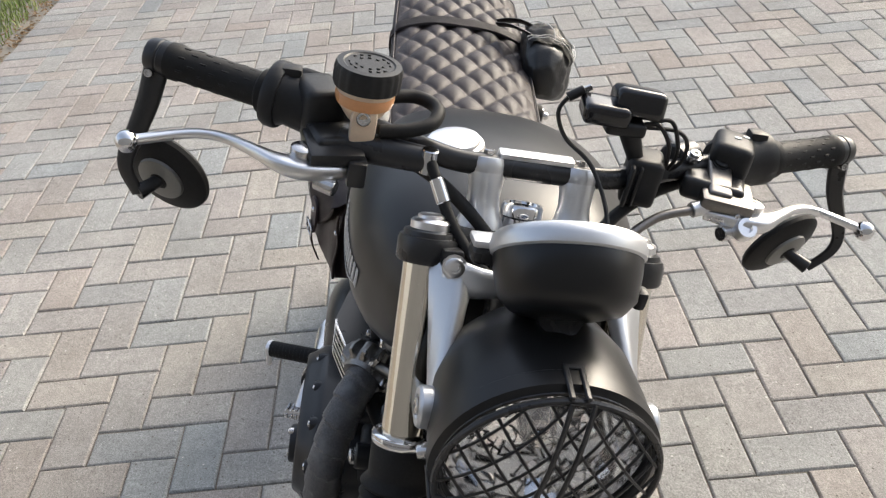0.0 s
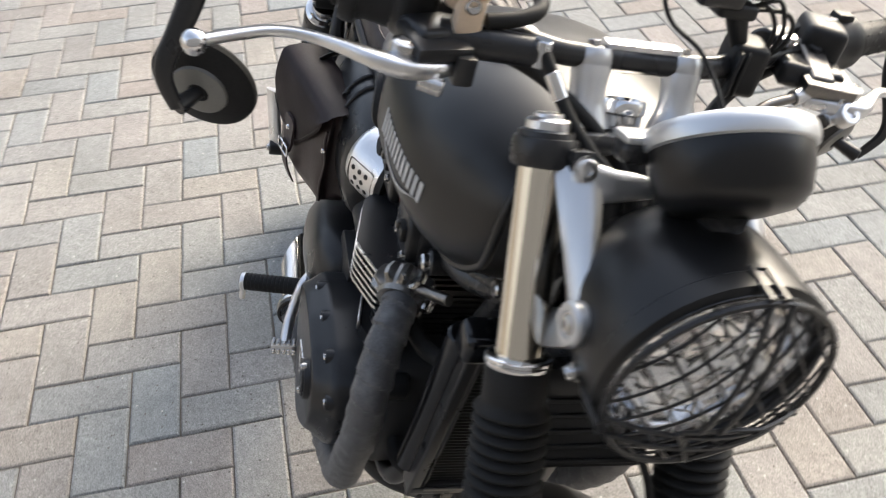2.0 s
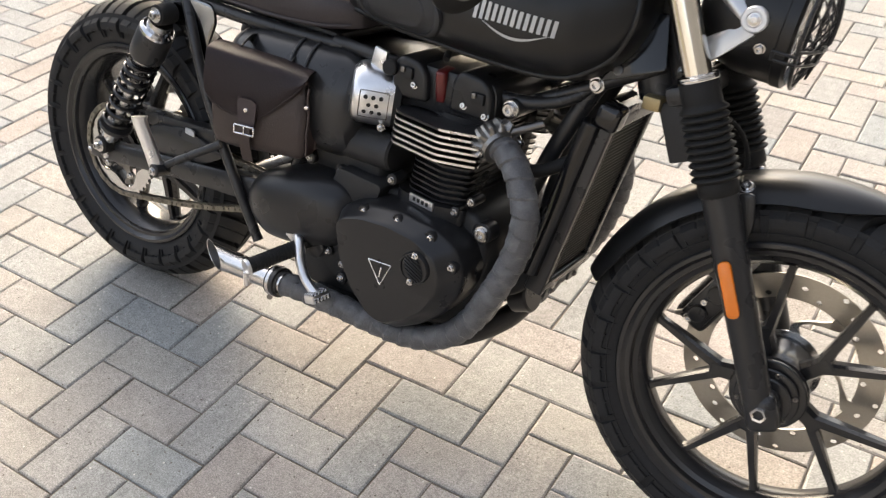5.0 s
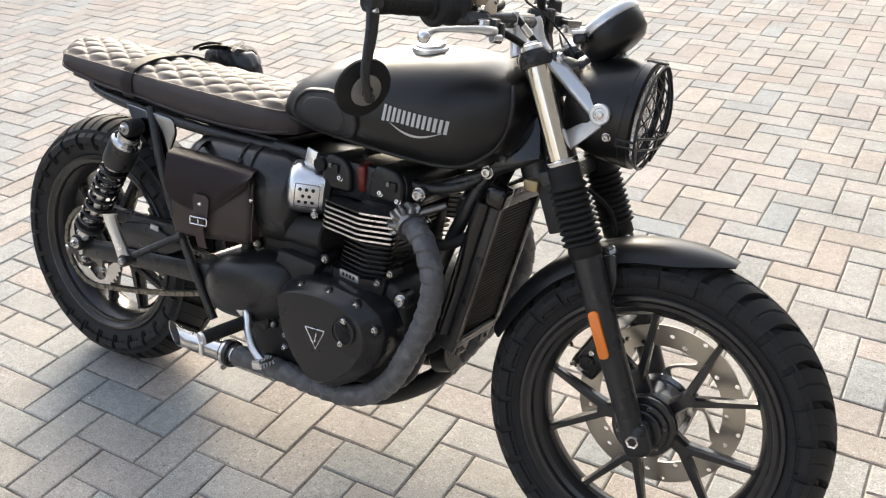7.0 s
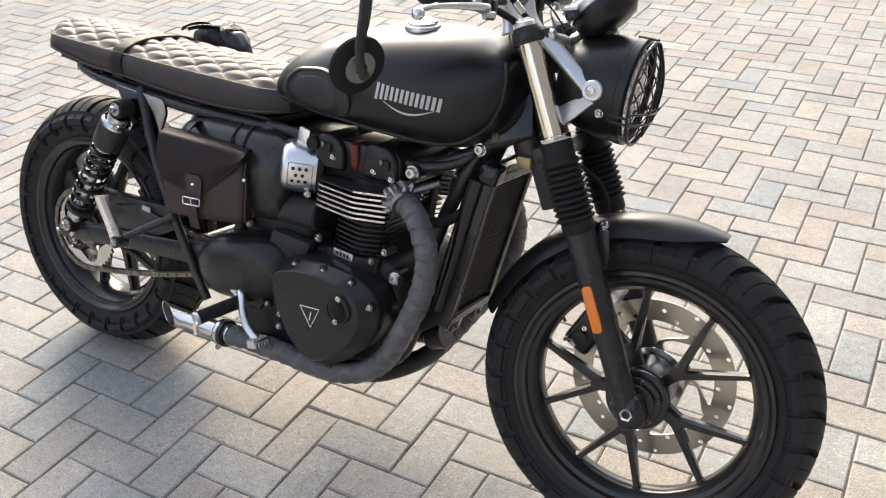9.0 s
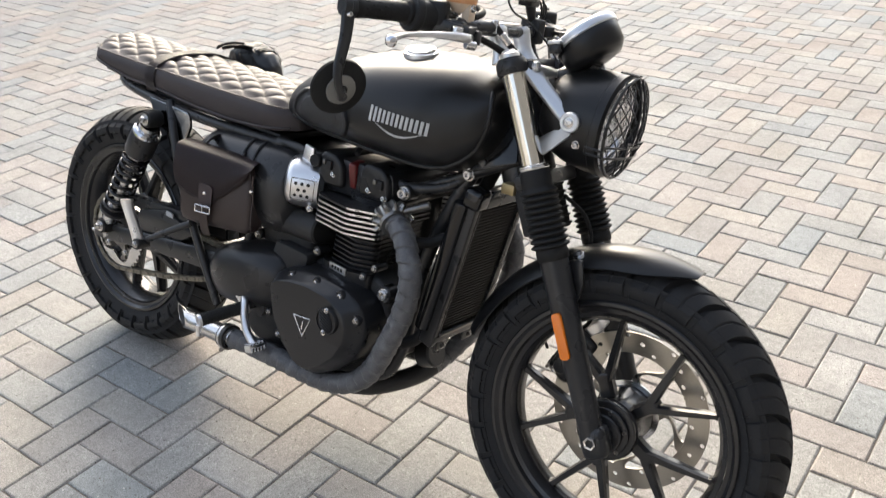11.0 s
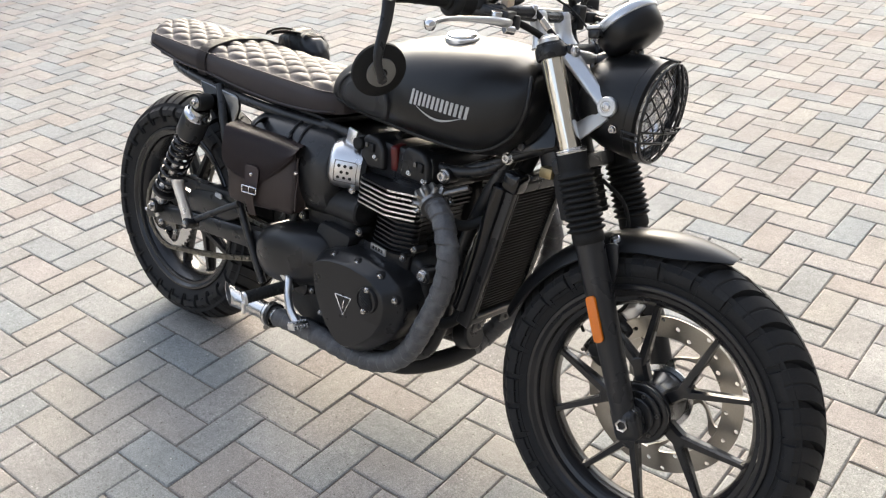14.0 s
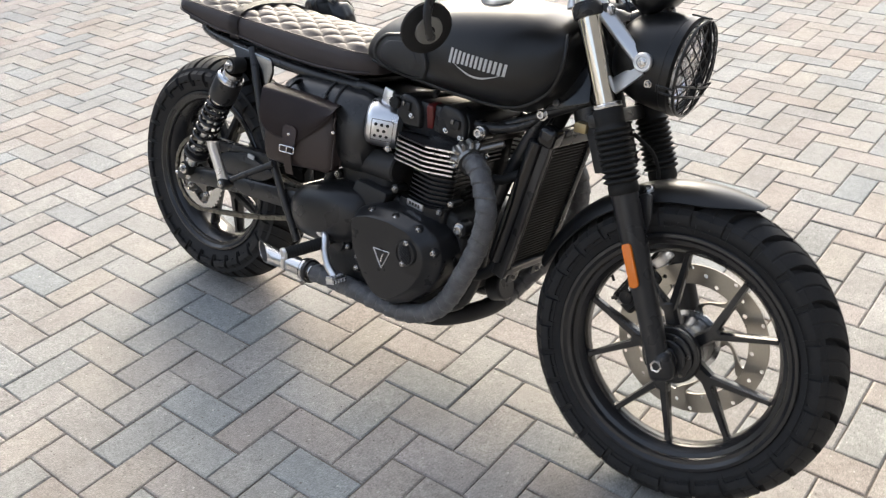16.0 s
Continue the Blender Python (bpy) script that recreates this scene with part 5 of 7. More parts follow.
bpart("swingarm_plate", plate(round_poly([(0.10, 0.372), (0.30, 0.392), (0.36, 0.425), (0.24, 0.455), (0.14, 0.435)], 0.015), -0.132, -0.118, 0.003), SATIN_BLACK, swingarm)
bpart("chain_guard", plate(round_poly([(0.05, 0.455), (0.34, 0.470), (0.37, 0.455), (0.34, 0.440), (0.10, 0.432)], 0.01), -0.125, -0.095, 0.004), SATIN_BLACK, swingarm, "black chain guard")

# shock absorbers
for s in (-1, 1):
    top, low = V((0.222, 0.160 * s, 0.688)), V((0.008, 0.140 * s, 0.358))
    m = frame_to(low, top)
    L = (top - low).length
    shock = bpart("shock_absorber", revolve([(0.0, 0.02), (0.016, 0.02), (0.016, 0.055), (0.021, 0.058), (0.021, 0.075), (0.011, 0.078), (0.011, L - 0.14), (0.024, L - 0.135), (0.024, L - 0.02), (0.0, L - 0.02)], m, 24), STEEL, None, "black twin shock with exposed coil spring and bright cap")
    pts = []
    turns, h0, h1 = 8.0, 0.068, L - 0.105
    for k in range(int(turns * 16) + 1):
        t = k / (turns * 16)
        hh = h0 + (h1 - h0) * (t if t < 0.55 else 0.55 + (t - 0.55) * 0.78)
        pts.append(m @ V((0.0295 * math.cos(2 * math.pi * turns * t), 0.0295 * math.sin(2 * math.pi * turns * t), hh)))
    bpart("coil_spring", tube(pts, 0.0048, 8, 1, smooth=False), GLOSS_BLACK, shock, "gloss black coil spring")
    bpart("shroud", revolve([(0.028, L - 0.115), (0.0345, L - 0.113), (0.036, L - 0.105), (0.036, L - 0.050), (0.034, L - 0.046), (0.0, L - 0.046)], m, 32), SATIN_BLACK, shock)
    bpart("shroud_cap", revolve([(0.0345, L - 0.047), (0.0345, L - 0.041), (0.030, L - 0.036), (0.012, L - 0.033), (0.0, L - 0.033)], m, 32), CHROME, shock, "polished shock cap")
    bpart("spring_seat", revolve([(0.012, 0.058), (0.034, 0.058), (0.036, 0.062), (0.034, 0.068), (0.012, 0.068)], m, 28), SATIN_BLACK, shock)
    bpart("lower_eye", box((0.030, 0.026, 0.05), m @ Matrix.Translation((0, 0, 0.012)), 0.008), ALLOY, shock, "alloy shock clevis")
    for p in (top, low):
        bpart("eye_bush", ring_y(p, [(0.0, -0.020), (0.019, -0.020), (0.021, -0.016), (0.021, 0.016), (0.019, 0.020), (0.0, 0.020)], 24), RUBBER, shock)
        bpart("washer", ring_y(p + V((0, s * 0.0215, 0)), [(0.0, -0.002), (0.015, -0.002), (0.015, 0.002), (0.0, 0.002)], 24), STEEL, shock)
        bolt(p + V((0, s * 0.024, 0)), (0, s, 0), 0.008, 0.010, shock)

# frame
fr = bmesh.new()
for s in (-1, 1):
    tube([(1.105, s * 0.028, 0.775), (1.06, s * 0.055, 0.72), (0.98, s * 0.080, 0.692), (0.86, s * 0.096, 0.70), (0.70, s * 0.10, 0.705), (0.60, s * 0.10, 0.712)], 0.0120, 14, 8, fr)
    tube([(0.62, s * 0.100, 0.706), (0.50, s * 0.112, 0.708), (0.38, s * 0.118, 0.712), (0.25, s * 0.120, 0.720), (0.14, s * 0.116, 0.730), (0.04, s * 0.100, 0.740), (-0.03, s * 0.06, 0.746), (-0.04, 0, 0.748)], 0.0125, 14, 8, fr)
    tube([(1.118, s * 0.030, 0.810), (1.068, s * 0.045, 0.706), (1.026, s * 0.050, 0.606), (0.998, s * 0.054, 0.510), (0.988, s * 0.060, 0.42), (0.976, s * 0.068, 0.320), (0.925, s * 0.078, 0.250), (0.75, s * 0.085, 0.240), (0.60, s * 0.095, 0.250), (0.53, s * 0.105, 0.31)], 0.0150, 14, 8, fr)
    tube([(0.60, s * 0.10, 0.705), (0.57, s * 0.112, 0.60), (0.545, s * 0.118, 0.48), (0.53, s * 0.115, 0.36), (0.535, s * 0.11, 0.30)], 0.0155, 14, 8, fr)
    tube([(0.245, s * 0.128, 0.735), (0.283, s * 0.145, 0.666), (0.319, s * 0.150, 0.573), (0.366, s * 0.150, 0.469), (0.418, s * 0.150, 0.376), (0.470, s * 0.148, 0.284)], 0.0105, 12, 8, fr)
    rod((0.955, s * 0.080, 0.676), (1.180, s * 0.024, 0.791), 0.0120, 14, bm=fr)
rod((1.175, 0, 0.735), (1.105, 0, 0.915), 0.034, 24, bm=fr)
rod((1.10, 0, 0.80), (0.66, 0, 0.79), 0.022, 18, bm=fr)
rod((0.50, -0.10, 0.385), (0.50, 0.10, 0.385), 0.026, 18, bm=fr)
main_frame = bpart("frame", fr, SATIN_BLACK, None, "black tubular steel frame")
for s in (-1, 1):
    bpart("shock_plate", plate(round_poly([(0.170, 0.735), (0.325, 0.722), (0.333, 0.690), (0.312, 0.640), (0.304, 0.565), (0.278, 0.590), (0.240, 0.660), (0.205, 0.672)], 0.012), s * 0.127, s * 0.136, 0.003), SKY_GREY_GLOSS, main_frame, "gloss black shock mounting plate with sky reflection in its grey")
    bolt((1.087, s * 0.058, 0.743), (0, s, 0), 0.0105, 0.008, main_frame)
    bpart("mount_boss", rod((0.967, s * 0.070, 0.681), (0.967, s * 0.104, 0.681), 0.0165, 18), SATIN_BLACK, main_frame)
    bolt((0.967, s * 0.104, 0.681), (0, s, 0.0), 0.0118, 0.010, main_frame)
    # gusset between head and tank
    gus = plate(round_poly([(1.092, 0.752), (1.190, 0.790), (1.170, 0.868), (1.140, 0.862)], 0.006), s * 0.046, s * 0.052, 0.002)
    for v in gus.verts:                       # the plate leans in towards the headstock
        v.co.y -= s * 0.30 * (v.co.z - 0.80)
    bpart("head_gusset", gus, GLOSS_BLACK, main_frame, "gloss black headstock plate")
    bolt((1.118, s * 0.062, 0.775), (0, s, 0.3), 0.006, 0.004, main_frame, DARK_STEEL)

# fuel tank
TK = [(0.590, 0.050, 0.772, 0.806, 2.2), (0.610, 0.090, 0.764, 0.832, 2.3), (0.650, 0.122, 0.757, 0.868, 2.4), (0.710, 0.146, 0.750, 0.902, 2.45), (0.780, 0.163, 0.745, 0.930, 2.45), (0.860, 0.174, 0.740, 0.950, 2.45),
      (0.940, 0.174, 0.735, 0.960, 2.45), (1.010, 0.166, 0.733, 0.961, 2.5), (1.060, 0.150, 0.740, 0.956, 2.6), (1.096, 0.134, 0.760, 0.947, 2.7), (1.124, 0.120, 0.786, 0.938, 2.8), (1.143, 0.107, 0.818, 0.927, 2.8), (1.152, 0.094, 0.846, 0.912, 2.6), (1.156, 0.060, 0.866, 0.896, 2.2)]


def tank_at(x):
    k = 0
    while k < len(TK) - 2 and TK[k + 1][0] < x:
        k += 1
    p0, p1, p2, p3 = [TK[min(max(q, 0), len(TK) - 1)] for q in (k - 1, k, k + 1, k + 2)]
    t = (x - p1[0]) / (p2[0] - p1[0])
    out = []
    for i in range(1, 5):
        m1 = (p2[i] - p0[i]) / max(1e-6, p2[0] - p0[0]) * (p2[0] - p1[0])
        m2 = (p3[i] - p1[i]) / max(1e-6, p3[0] - p1[0]) * (p2[0] - p1[0])
        out.append((2 * t ** 3 - 3 * t * t + 1) * p1[i] + (t ** 3 - 2 * t * t + t) * m1 + (-2 * t ** 3 + 3 * t * t) * p2[i] + (t ** 3 - t * t) * m2)
    return out


KNEE = 0.004                                    # depth of the knee recesses


def tank_shape(x, a, grow=0.0):
    """A place on the tank's skin, a round the section from its left over the top."""
    w, zb, zt, pw = tank_at(x)
    zc = zb + (zt - zb) * 0.42
    c, s = math.cos(a), math.sin(a)
    h = (zt - zc) if s > 0 else (zc - zb)
    y = w * math.copysign(abs(c) ** (2 / pw), c)
    z = zc + h * math.copysign(abs(s) ** (2 / pw), s)
    kx = max(0.0, 1 - ((x - 0.752) / 0.118) ** 4)
    kz = max(0.0, 1 - ((z - 0.825) / 0.075) ** 4)
    if abs(c) > 0.3:
        y -= math.copysign(KNEE * min(1, kx * kz * 1.6), c)
    return V((x, y, z)) + V((0, math.copysign(grow, c) if abs(c) > 0.2 else 0, grow if abs(c) <= 0.2 else 0))


def tank_side(x, z, side, grow=0.0):
    """The place on the tank's flank at x and z."""
    lo, hi = -math.pi / 2, math.pi / 2
    for _ in range(40):
        mid = (lo + hi) / 2
        if tank_shape(x, mid).z < z:
            lo = mid
        else:
            hi = mid
    p = tank_shape(x, (lo + hi) / 2)
    return V((x, side * (abs(p.y) + grow), p.z))


xs = [0.590 + 0.566 * (0.5 - 0.5 * math.cos(math.pi * k / 60)) for k in range(61)]
tank = bpart("fuel_tank", loft([[tank_shape(x, 2 * math.pi * k / 72) for k in range(72)] for x in xs]), MATT_BLACK, None, "matt black teardrop fuel tank with knee recesses", 50)
# seam flange under the flank
for s in (-1, 1):
    pts = [tank_side(x, tank_at(x)[1] + 0.018, s, 0.001) for x in [0.64 + 0.484 * k / 24 for k in range(25)]]
    pts += [tank_side(x, z, s, 0.001) for x, z in ((1.138, 0.830), (1.146, 0.855), (1.148, 0.880), (1.144, 0.902), (1.138, 0.916))]
    bpart("seam_flange", tube(pts, 0.0050, 10, 2), MATT_BLACK, tank)
    # knee pad
    bm = bmesh.new()
    outline = round_poly([(0.656, 0.784), (0.666, 0.824), (0.700, 0.852), (0.780, 0.864), (0.838, 0.852), (0.866, 0.808), (0.838, 0.772), (0.790, 0.762), (0.690, 0.766)], 0.020, 6)
    for shrink in (1.0,):
        cx = sum(p[0] for p in outline) / len(outline)
        cz = sum(p[1] for p in outline) / len(outline)
        rings = []
        for f, g in ((1.0, -0.003), (0.98, 0.0065), (0.94, 0.0085), (0.88, 0.0075), (0.85, 0.0030), (0.66, 0.0030), (0.63, 0.0055), (0.58, 0.0060), (0.25, 0.0060)):
            rings.append([bm.verts.new(tank_side(cx + (x - cx) * f * shrink, cz + (z - cz) * f * shrink, s, g)) for x, z in outline])
        ring_faces(bm, rings)
    bpart("knee_pad", bm, PAD, tank, "moulded rubber knee pad")
# filler cap
capm = frame_to((0.940, -0.062, 0.957), (0.940, -0.078, 1.05))
capob = bpart("filler_cap", revolve([(0.0, 0.0125), (0.020, 0.0125), (0.0295, 0.0105), (0.0305, 0.009), (0.0305, 0.006), (0.0345, 0.0045), (0.0355, 0.001), (0.0355, -0.006)], capm, 48), ALLOY, tank, "brushed alloy filler cap")
bpart("cap_hinge", box((0.012, 0.010, 0.004), capm @ Matrix.Translation((0.0, 0.026, 0.012)), 0.0015), ALLOY, capob)


def on_tank(u, v, side=-1, grow=0.0016):
    """Lettering field on the flank: u along, v up, in metres."""
    ca, sa = math.cos(radians(-5)), math.sin(radians(-5))
    return tank_side(0.985 + side * -1 * (u * ca - v * sa), 0.838 + u * sa + v * ca, side, grow)


# maker's name as plain silver bars, with the sweep beneath
for s in (-1, 1):
    badge = None
    x0 = -0.0675
    for w, v0, v1 in ((0.0058, -0.0165, 0.0145), (0.0058, -0.0150, 0.0135), (0.0058, -0.0140, 0.0130)) + ((0.0058, -0.0125, 0.0125),) * 10:
        q = [(x0, v0), (x0 + w, v0), (x0 + w + 0.001, v1), (x0 + 0.001, v1)]
        bm = loft([[on_tank(u, v, s, 0.0006) for u, v in q], [on_tank(u, v, s, 0.0016) for u, v in q]])
        if badge is None:
            badge = bpart("name_bar", bm, WHITE_PRINT, tank, "silver bars and sweep on the tank flank")
        else:
            bpart("bar", bm, WHITE_PRINT, badge)
        x0 += w + 0.0046
    top, bot = [], []
    for k in range(17):
        t = k / 16
        u = -0.050 + 0.106 * t
        dip = -0.016 - 0.014 * math.sin(math.pi * min(1.0, t * 1.02)) + 0.004 * t
        th = 0.0035 * math.sin(math.pi * t) + 0.0006
        top.append((u, dip))
        bot.append((u, dip - th))
    secs = [[on_tank(*a, s, 0.0006), on_tank(*a, s, 0.0016), on_tank(*b, s, 0.0016), on_tank(*b, s, 0.0006)] for a, b in zip(top, bot)]
    bpart("sweep", loft(secs), WHITE_PRINT, badge)

# seat
ST_X0, ST_X1 = -0.135, 0.648


def seat_row(t):
    """x, half width, height of the base, of the shoulder and of the crown, from tail to nose."""
    x = ST_X0 + (ST_X1 - ST_X0) * t
    w = 0.128 * min(1.0, (t / 0.10) ** 0.40 if t > 0 else 0.0) * (1.0 + 0.02 * math.sin(t * 3)) if t < 0.10 else 0.128 + 0.004 * math.sin(math.pi * (t - 0.1) / 0.9)
    if t > 0.90:
        w *= 1 - 0.30 * ((t - 0.90) / 0.10) ** 2
    base = 0.728 + 0.048 * (1 - min(1, t * 1.25)) ** 1.5 + 0.013 * max(0.0, (t - 0.78) / 0.22) ** 2 + 0.006 * math.exp(-((t - 0.42) / 0.12) ** 2) + 0.020 * max(0.0, (0.30 - t) / 0.30) ** 1.2 + 0.014 * max(0.0, (0.06 - t) / 0.06) ** 1.6
    crown = 0.846 - 0.034 * t ** 0.8
    crown -= 0.022 * max(0.0, (0.05 - t) / 0.05) ** 2
    return x, max(w, 0.02), base, crown - 0.026, crown


def seat_top(t, u, puff=True):
    """A place on the quilted top: u from -1 (right) to 1 (left)."""
    x, w, base, sh, cr = seat_row(t)
    y = 0.93 * w * u
    z = sh + (cr - sh) * (1 - abs(u) ** 2.6)
    if puff:
        a, b = x / 0.078 + y / 0.050, x / 0.078 - y / 0.050
        q = abs(math.sin(math.pi * a)) * abs(math.sin(math.pi * b))
        edge = min(1.0, (1 - abs(u)) * 7) * min(1.0, t * 25) * min(1.0, (1 - t) * 30)
        z += (0.0105 * q ** 0.36 - 0.0045) * edge
    return V((x, y, z))


bm = bmesh.new()
rings = []
NT, NU = 220, 84
for k in range(NT + 1):
    t = k / NT
    x, w, base, sh, cr = seat_row(t)
    r = [seat_top(t, -1 + 2 * j / NU) for j in range(NU + 1)]
    r += [V((x, 0.975 * w, sh - 0.004)), V((x, w, sh - 0.018)), V((x, w * 0.995, (sh + base) / 2)), V((x, w * 0.975, base + 0.008)), V((x, w * 0.93, base)), V((x, 0, base + 0.004))]
    r += [V((x, -w * 0.93, base)), V((x, -w * 0.975, base + 0.008)), V((x, -w * 0.995, (sh + base) / 2)), V((x, -w, sh - 0.018)), V((x, -0.975 * w, sh - 0.004))]
    rings.append([bm.verts.new(p) for p in r])
ring_faces(bm, rings)
seat = bpart("seat", bm, LEATHER_SEAT, None, "dark brown leather seat with diamond-quilted top", 60)
for s in (-1, 1):
    pts = []
    for k in range(41):
        t = 0.02 + 0.96 * k / 40
        x, w, base, sh, cr = seat_row(t)
        pts.append((x, s * w * 0.968, sh + 0.0005))
    bpart("piping", tube(pts, 0.0014, 8, 2), LEATHER_SEAT, seat)
    pts = []
    for k in range(41):
        t = 0.02 + 0.96 * k / 40
        x, w, base, sh, cr = seat_row(t)
        pts.append((x, s * w * 0.985, base + 0.006))
    bpart("lower_trim", tube(pts, 0.003, 8, 2), LEATHER_SEAT, seat)
for fam in (0, 1):
    for n in range(-6, 14):
        pts = []
        for k in range(121):
            t = 0.006 + 0.988 * k / 120
            x = seat_row(t)[0]
            y = (n - x / 0.078) * 0.050 if fam == 0 else (x / 0.078 - n) * 0.050
            w = seat_row(t)[1]
            u = y / (0.93 * w)
            if abs(u) < 0.97:
                pts.append(seat_top(t, u) + V((0, 0, 0.0004)))
        if len(pts) > 4:
            bpart("stitch_line", tube(pts, 0.0008, 5, 1, smooth=False), THREAD, seat)
# strap over the seat
bm = bmesh.new()
rows = []
for k in range(33):
    u = -1 + 2 * k / 32
    t0 = 0.392 + 0.008 * (1 - abs(u))
    row = []
    for dx in (-0.019, -0.017, 0.017, 0.019):
        t = t0 + dx / (ST_X1 - ST_X0)
        p = seat_top(t, u, False) + V((0, 0, 0.0095 if abs(dx) < 0.018 else 0.005))
        row.append(p)
    rows.append(row)
x, w, base, sh, cr = seat_row(0.392)
lo_r = [[V((x + dx, -w * f - (0.004 if abs(dx) < 0.018 else 0.001), z)) for dx in (-0.019, -0.017, 0.017, 0.019)] for f, z in ((0.95, base - 0.004), (1.0, base + 0.02), (1.005, (base + sh) / 2), (1.0, sh - 0.012))]
lo_l = [[V((p.x, -p.y, p.z)) for p in r] for r in lo_r][::-1]
ring_faces(bm, [[bm.verts.new(p) for p in r] for r in lo_r + rows + lo_l], closed=False)
bmesh.ops.solidify(bm, geom=list(bm.faces), thickness=0.0025)
bpart("seat_strap", bm, LEATHER_SEAT, seat, "plain brown strap across the seat")
bpart("seat_pan", box((0.55, 0.20, 0.014), Matrix.Translation((0.33, 0, 0.727)) @ Matrix.Rotation(radians(2), 4, "Y"), 0.005), PLASTIC, seat)
bpart("tail_plate", box((0.16, 0.17, 0.010), Matrix.Translation((0.00, 0, 0.752)) @ Matrix.Rotation(radians(7), 4, "Y"), 0.004), SATIN_BLACK, seat)

# engine
eng = bmesh.new()
plate(round_poly([(0.530, 0.32), (0.538, 0.250), (0.575, 0.222), (0.80, 0.222), (0.93, 0.262), (0.966, 0.36), (0.966, 0.44), (0.945, 0.490), (0.60, 0.475), (0.54, 0.40)], 0.03), -0.118, 0.118, 0.012, eng, seg=3)
engine = bpart("engine", eng, CAST_BLACK, None, "black parallel-twin engine with bright-edged cooling fins")


def fin_outline(grow):
    pts = [(0.728, -0.100), (0.764, -0.152), (0.868, -0.175), (0.938, -0.150), (0.926, -0.118), (0.896, -0.100), (0.896, 0.100), (0.926, 0.118), (0.938, 0.150), (0.868, 0.175), (0.764, 0.152), (0.728, 0.100)]
    cx = 0.868
    return [(cx + (x - cx) * (1 + grow / 0.1), y * (1 + grow / 0.14)) for x, y in pts]


def slab(z0, z1, grow, bm=None):
    """A horizontal slice of the barrel, leaned forwards a little with the cylinders."""
    out = bm or bmesh.new()
    b = bmesh.new()
    rr = round_poly(fin_outline(grow), 0.012, 3)
    r0 = [b.verts.new((x + (z0 - 0.5) * 0.10, y, z0)) for x, y in rr]
    r1 = [b.verts.new((x + (z1 - 0.5) * 0.10, y, z1)) for x, y in rr]
    ring_faces(b, [r0, r1])
    return merge(out, b)


bpart("barrel", slab(0.470, 0.648, -0.042), ENGINE_BLACK, engine)
for k in range(14):
    z = 0.4945 + 0.0108 * k
    bright = k >= 8
    f = bpart("cooling_fin", slab(z, z + (0.0040 if bright else 0.0030), 0.0 if bright else -0.032), ENGINE_BLACK, engine)
    if bright:
        bm = bmesh.new()
        rr = round_poly(fin_outline(0.0), 0.012, 3)
        path = [V((x + (z - 0.498) * 0.10, y, z + 0.0021)) for x, y in rr if y < -0.132 and x < 0.946 and (k < 13 or x > 0.862)]
        path = sorted(path, key=lambda p: p.x)
        secs = []
        for q, p in enumerate(path):
            n = V((0.34, -0.94, 0)) if p.x > 0.882 else V((-0.216, -0.976, 0))
            secs.append([p + n * 0.0006 + V((0, 0, 0.0019)), p + n * 0.0006 - V((0, 0, 0.0019)), p - n * 0.002 - V((0, 0, 0.0019)), p - n * 0.002 + V((0, 0, 0.0019))])
        bpart("fin_edge", loft(secs), ALLOY, f, "machined bright fin edge")
bpart("barrel_base", slab(0.455, 0.492, -0.020), ENGINE_BLACK, engine)
plate_m = Matrix.Translation((0.842, -0.1440, 0.489)) @ Matrix.Rotation(radians(-12), 4, "Z")
bpart("number_plate", box((0.058, 0.004, 0.016), plate_m, 0.0012), ALLOY, engine, "small alloy engine plate with dark marks")
for k in range(4):
    bpart("plate_mark", box((0.006, 0.002, 0.007), plate_m @ Matrix.Translation((-0.016 + 0.0105 * k, -0.0020, 0)), 0.0004, 1), PLASTIC, engine)
# head and cam cover
head = bmesh.new()
plate(round_poly([(0.748, 0.640), (0.944, 0.640), (0.948, 0.690), (0.938, 0.716), (0.770, 0.718), (0.746, 0.695)], 0.012), -0.114, 0.114, 0.008, head)
hd = bpart("cylinder_head", head, ENGINE_BLACK, engine)
for x0, x1 in ((0.742, 0.818), (0.862, 0.944)):
    bm = plate(round_poly([(x0, 0.655), (x1, 0.655), (x1 - 0.003, 0.702), (x1 - 0.020, 0.722), (x0 + 0.018, 0.728), (x0 + 0.003, 0.710)], 0.012), -0.127, 0.127, 0.019, seg=4)
    bpart("cam_cover", bm, ENGINE_BLACK, hd)
for x, z in ((0.792, 0.682), (0.892, 0.672), (0.934, 0.664)):
    bolt((x, -0.126, z), (0, -1, 0.2), 0.0055, 0.006, hd)
bpart("plug_cap", box((0.020, 0.036, 0.056), Matrix.Translation((0.838, -0.102, 0.690)) @ Matrix.Rotation(radians(10), 4, "X"), 0.006, 3), RED_PLASTIC, hd, "dark red plug connector")
for x_, z_ in ((0.776, 0.700), (0.918, 0.690)):
    bpart("coil_clip", box((0.026, 0.012, 0.020), Matrix.Translation((x_, -0.128, z_)), 0.004), PLASTIC, hd)
    bpart("clip_tab", box((0.008, 0.006, 0.010), Matrix.Translation((x_ - 0.004, -0.135, z_ + 0.006)), 0.002), DARK_STEEL, hd)
bpart("plug_lead", tube([(0.838, -0.11, 0.734), (0.832, -0.09, 0.748), (0.82, -0.07, 0.755)], 0.006, 10), RUBBER, hd)
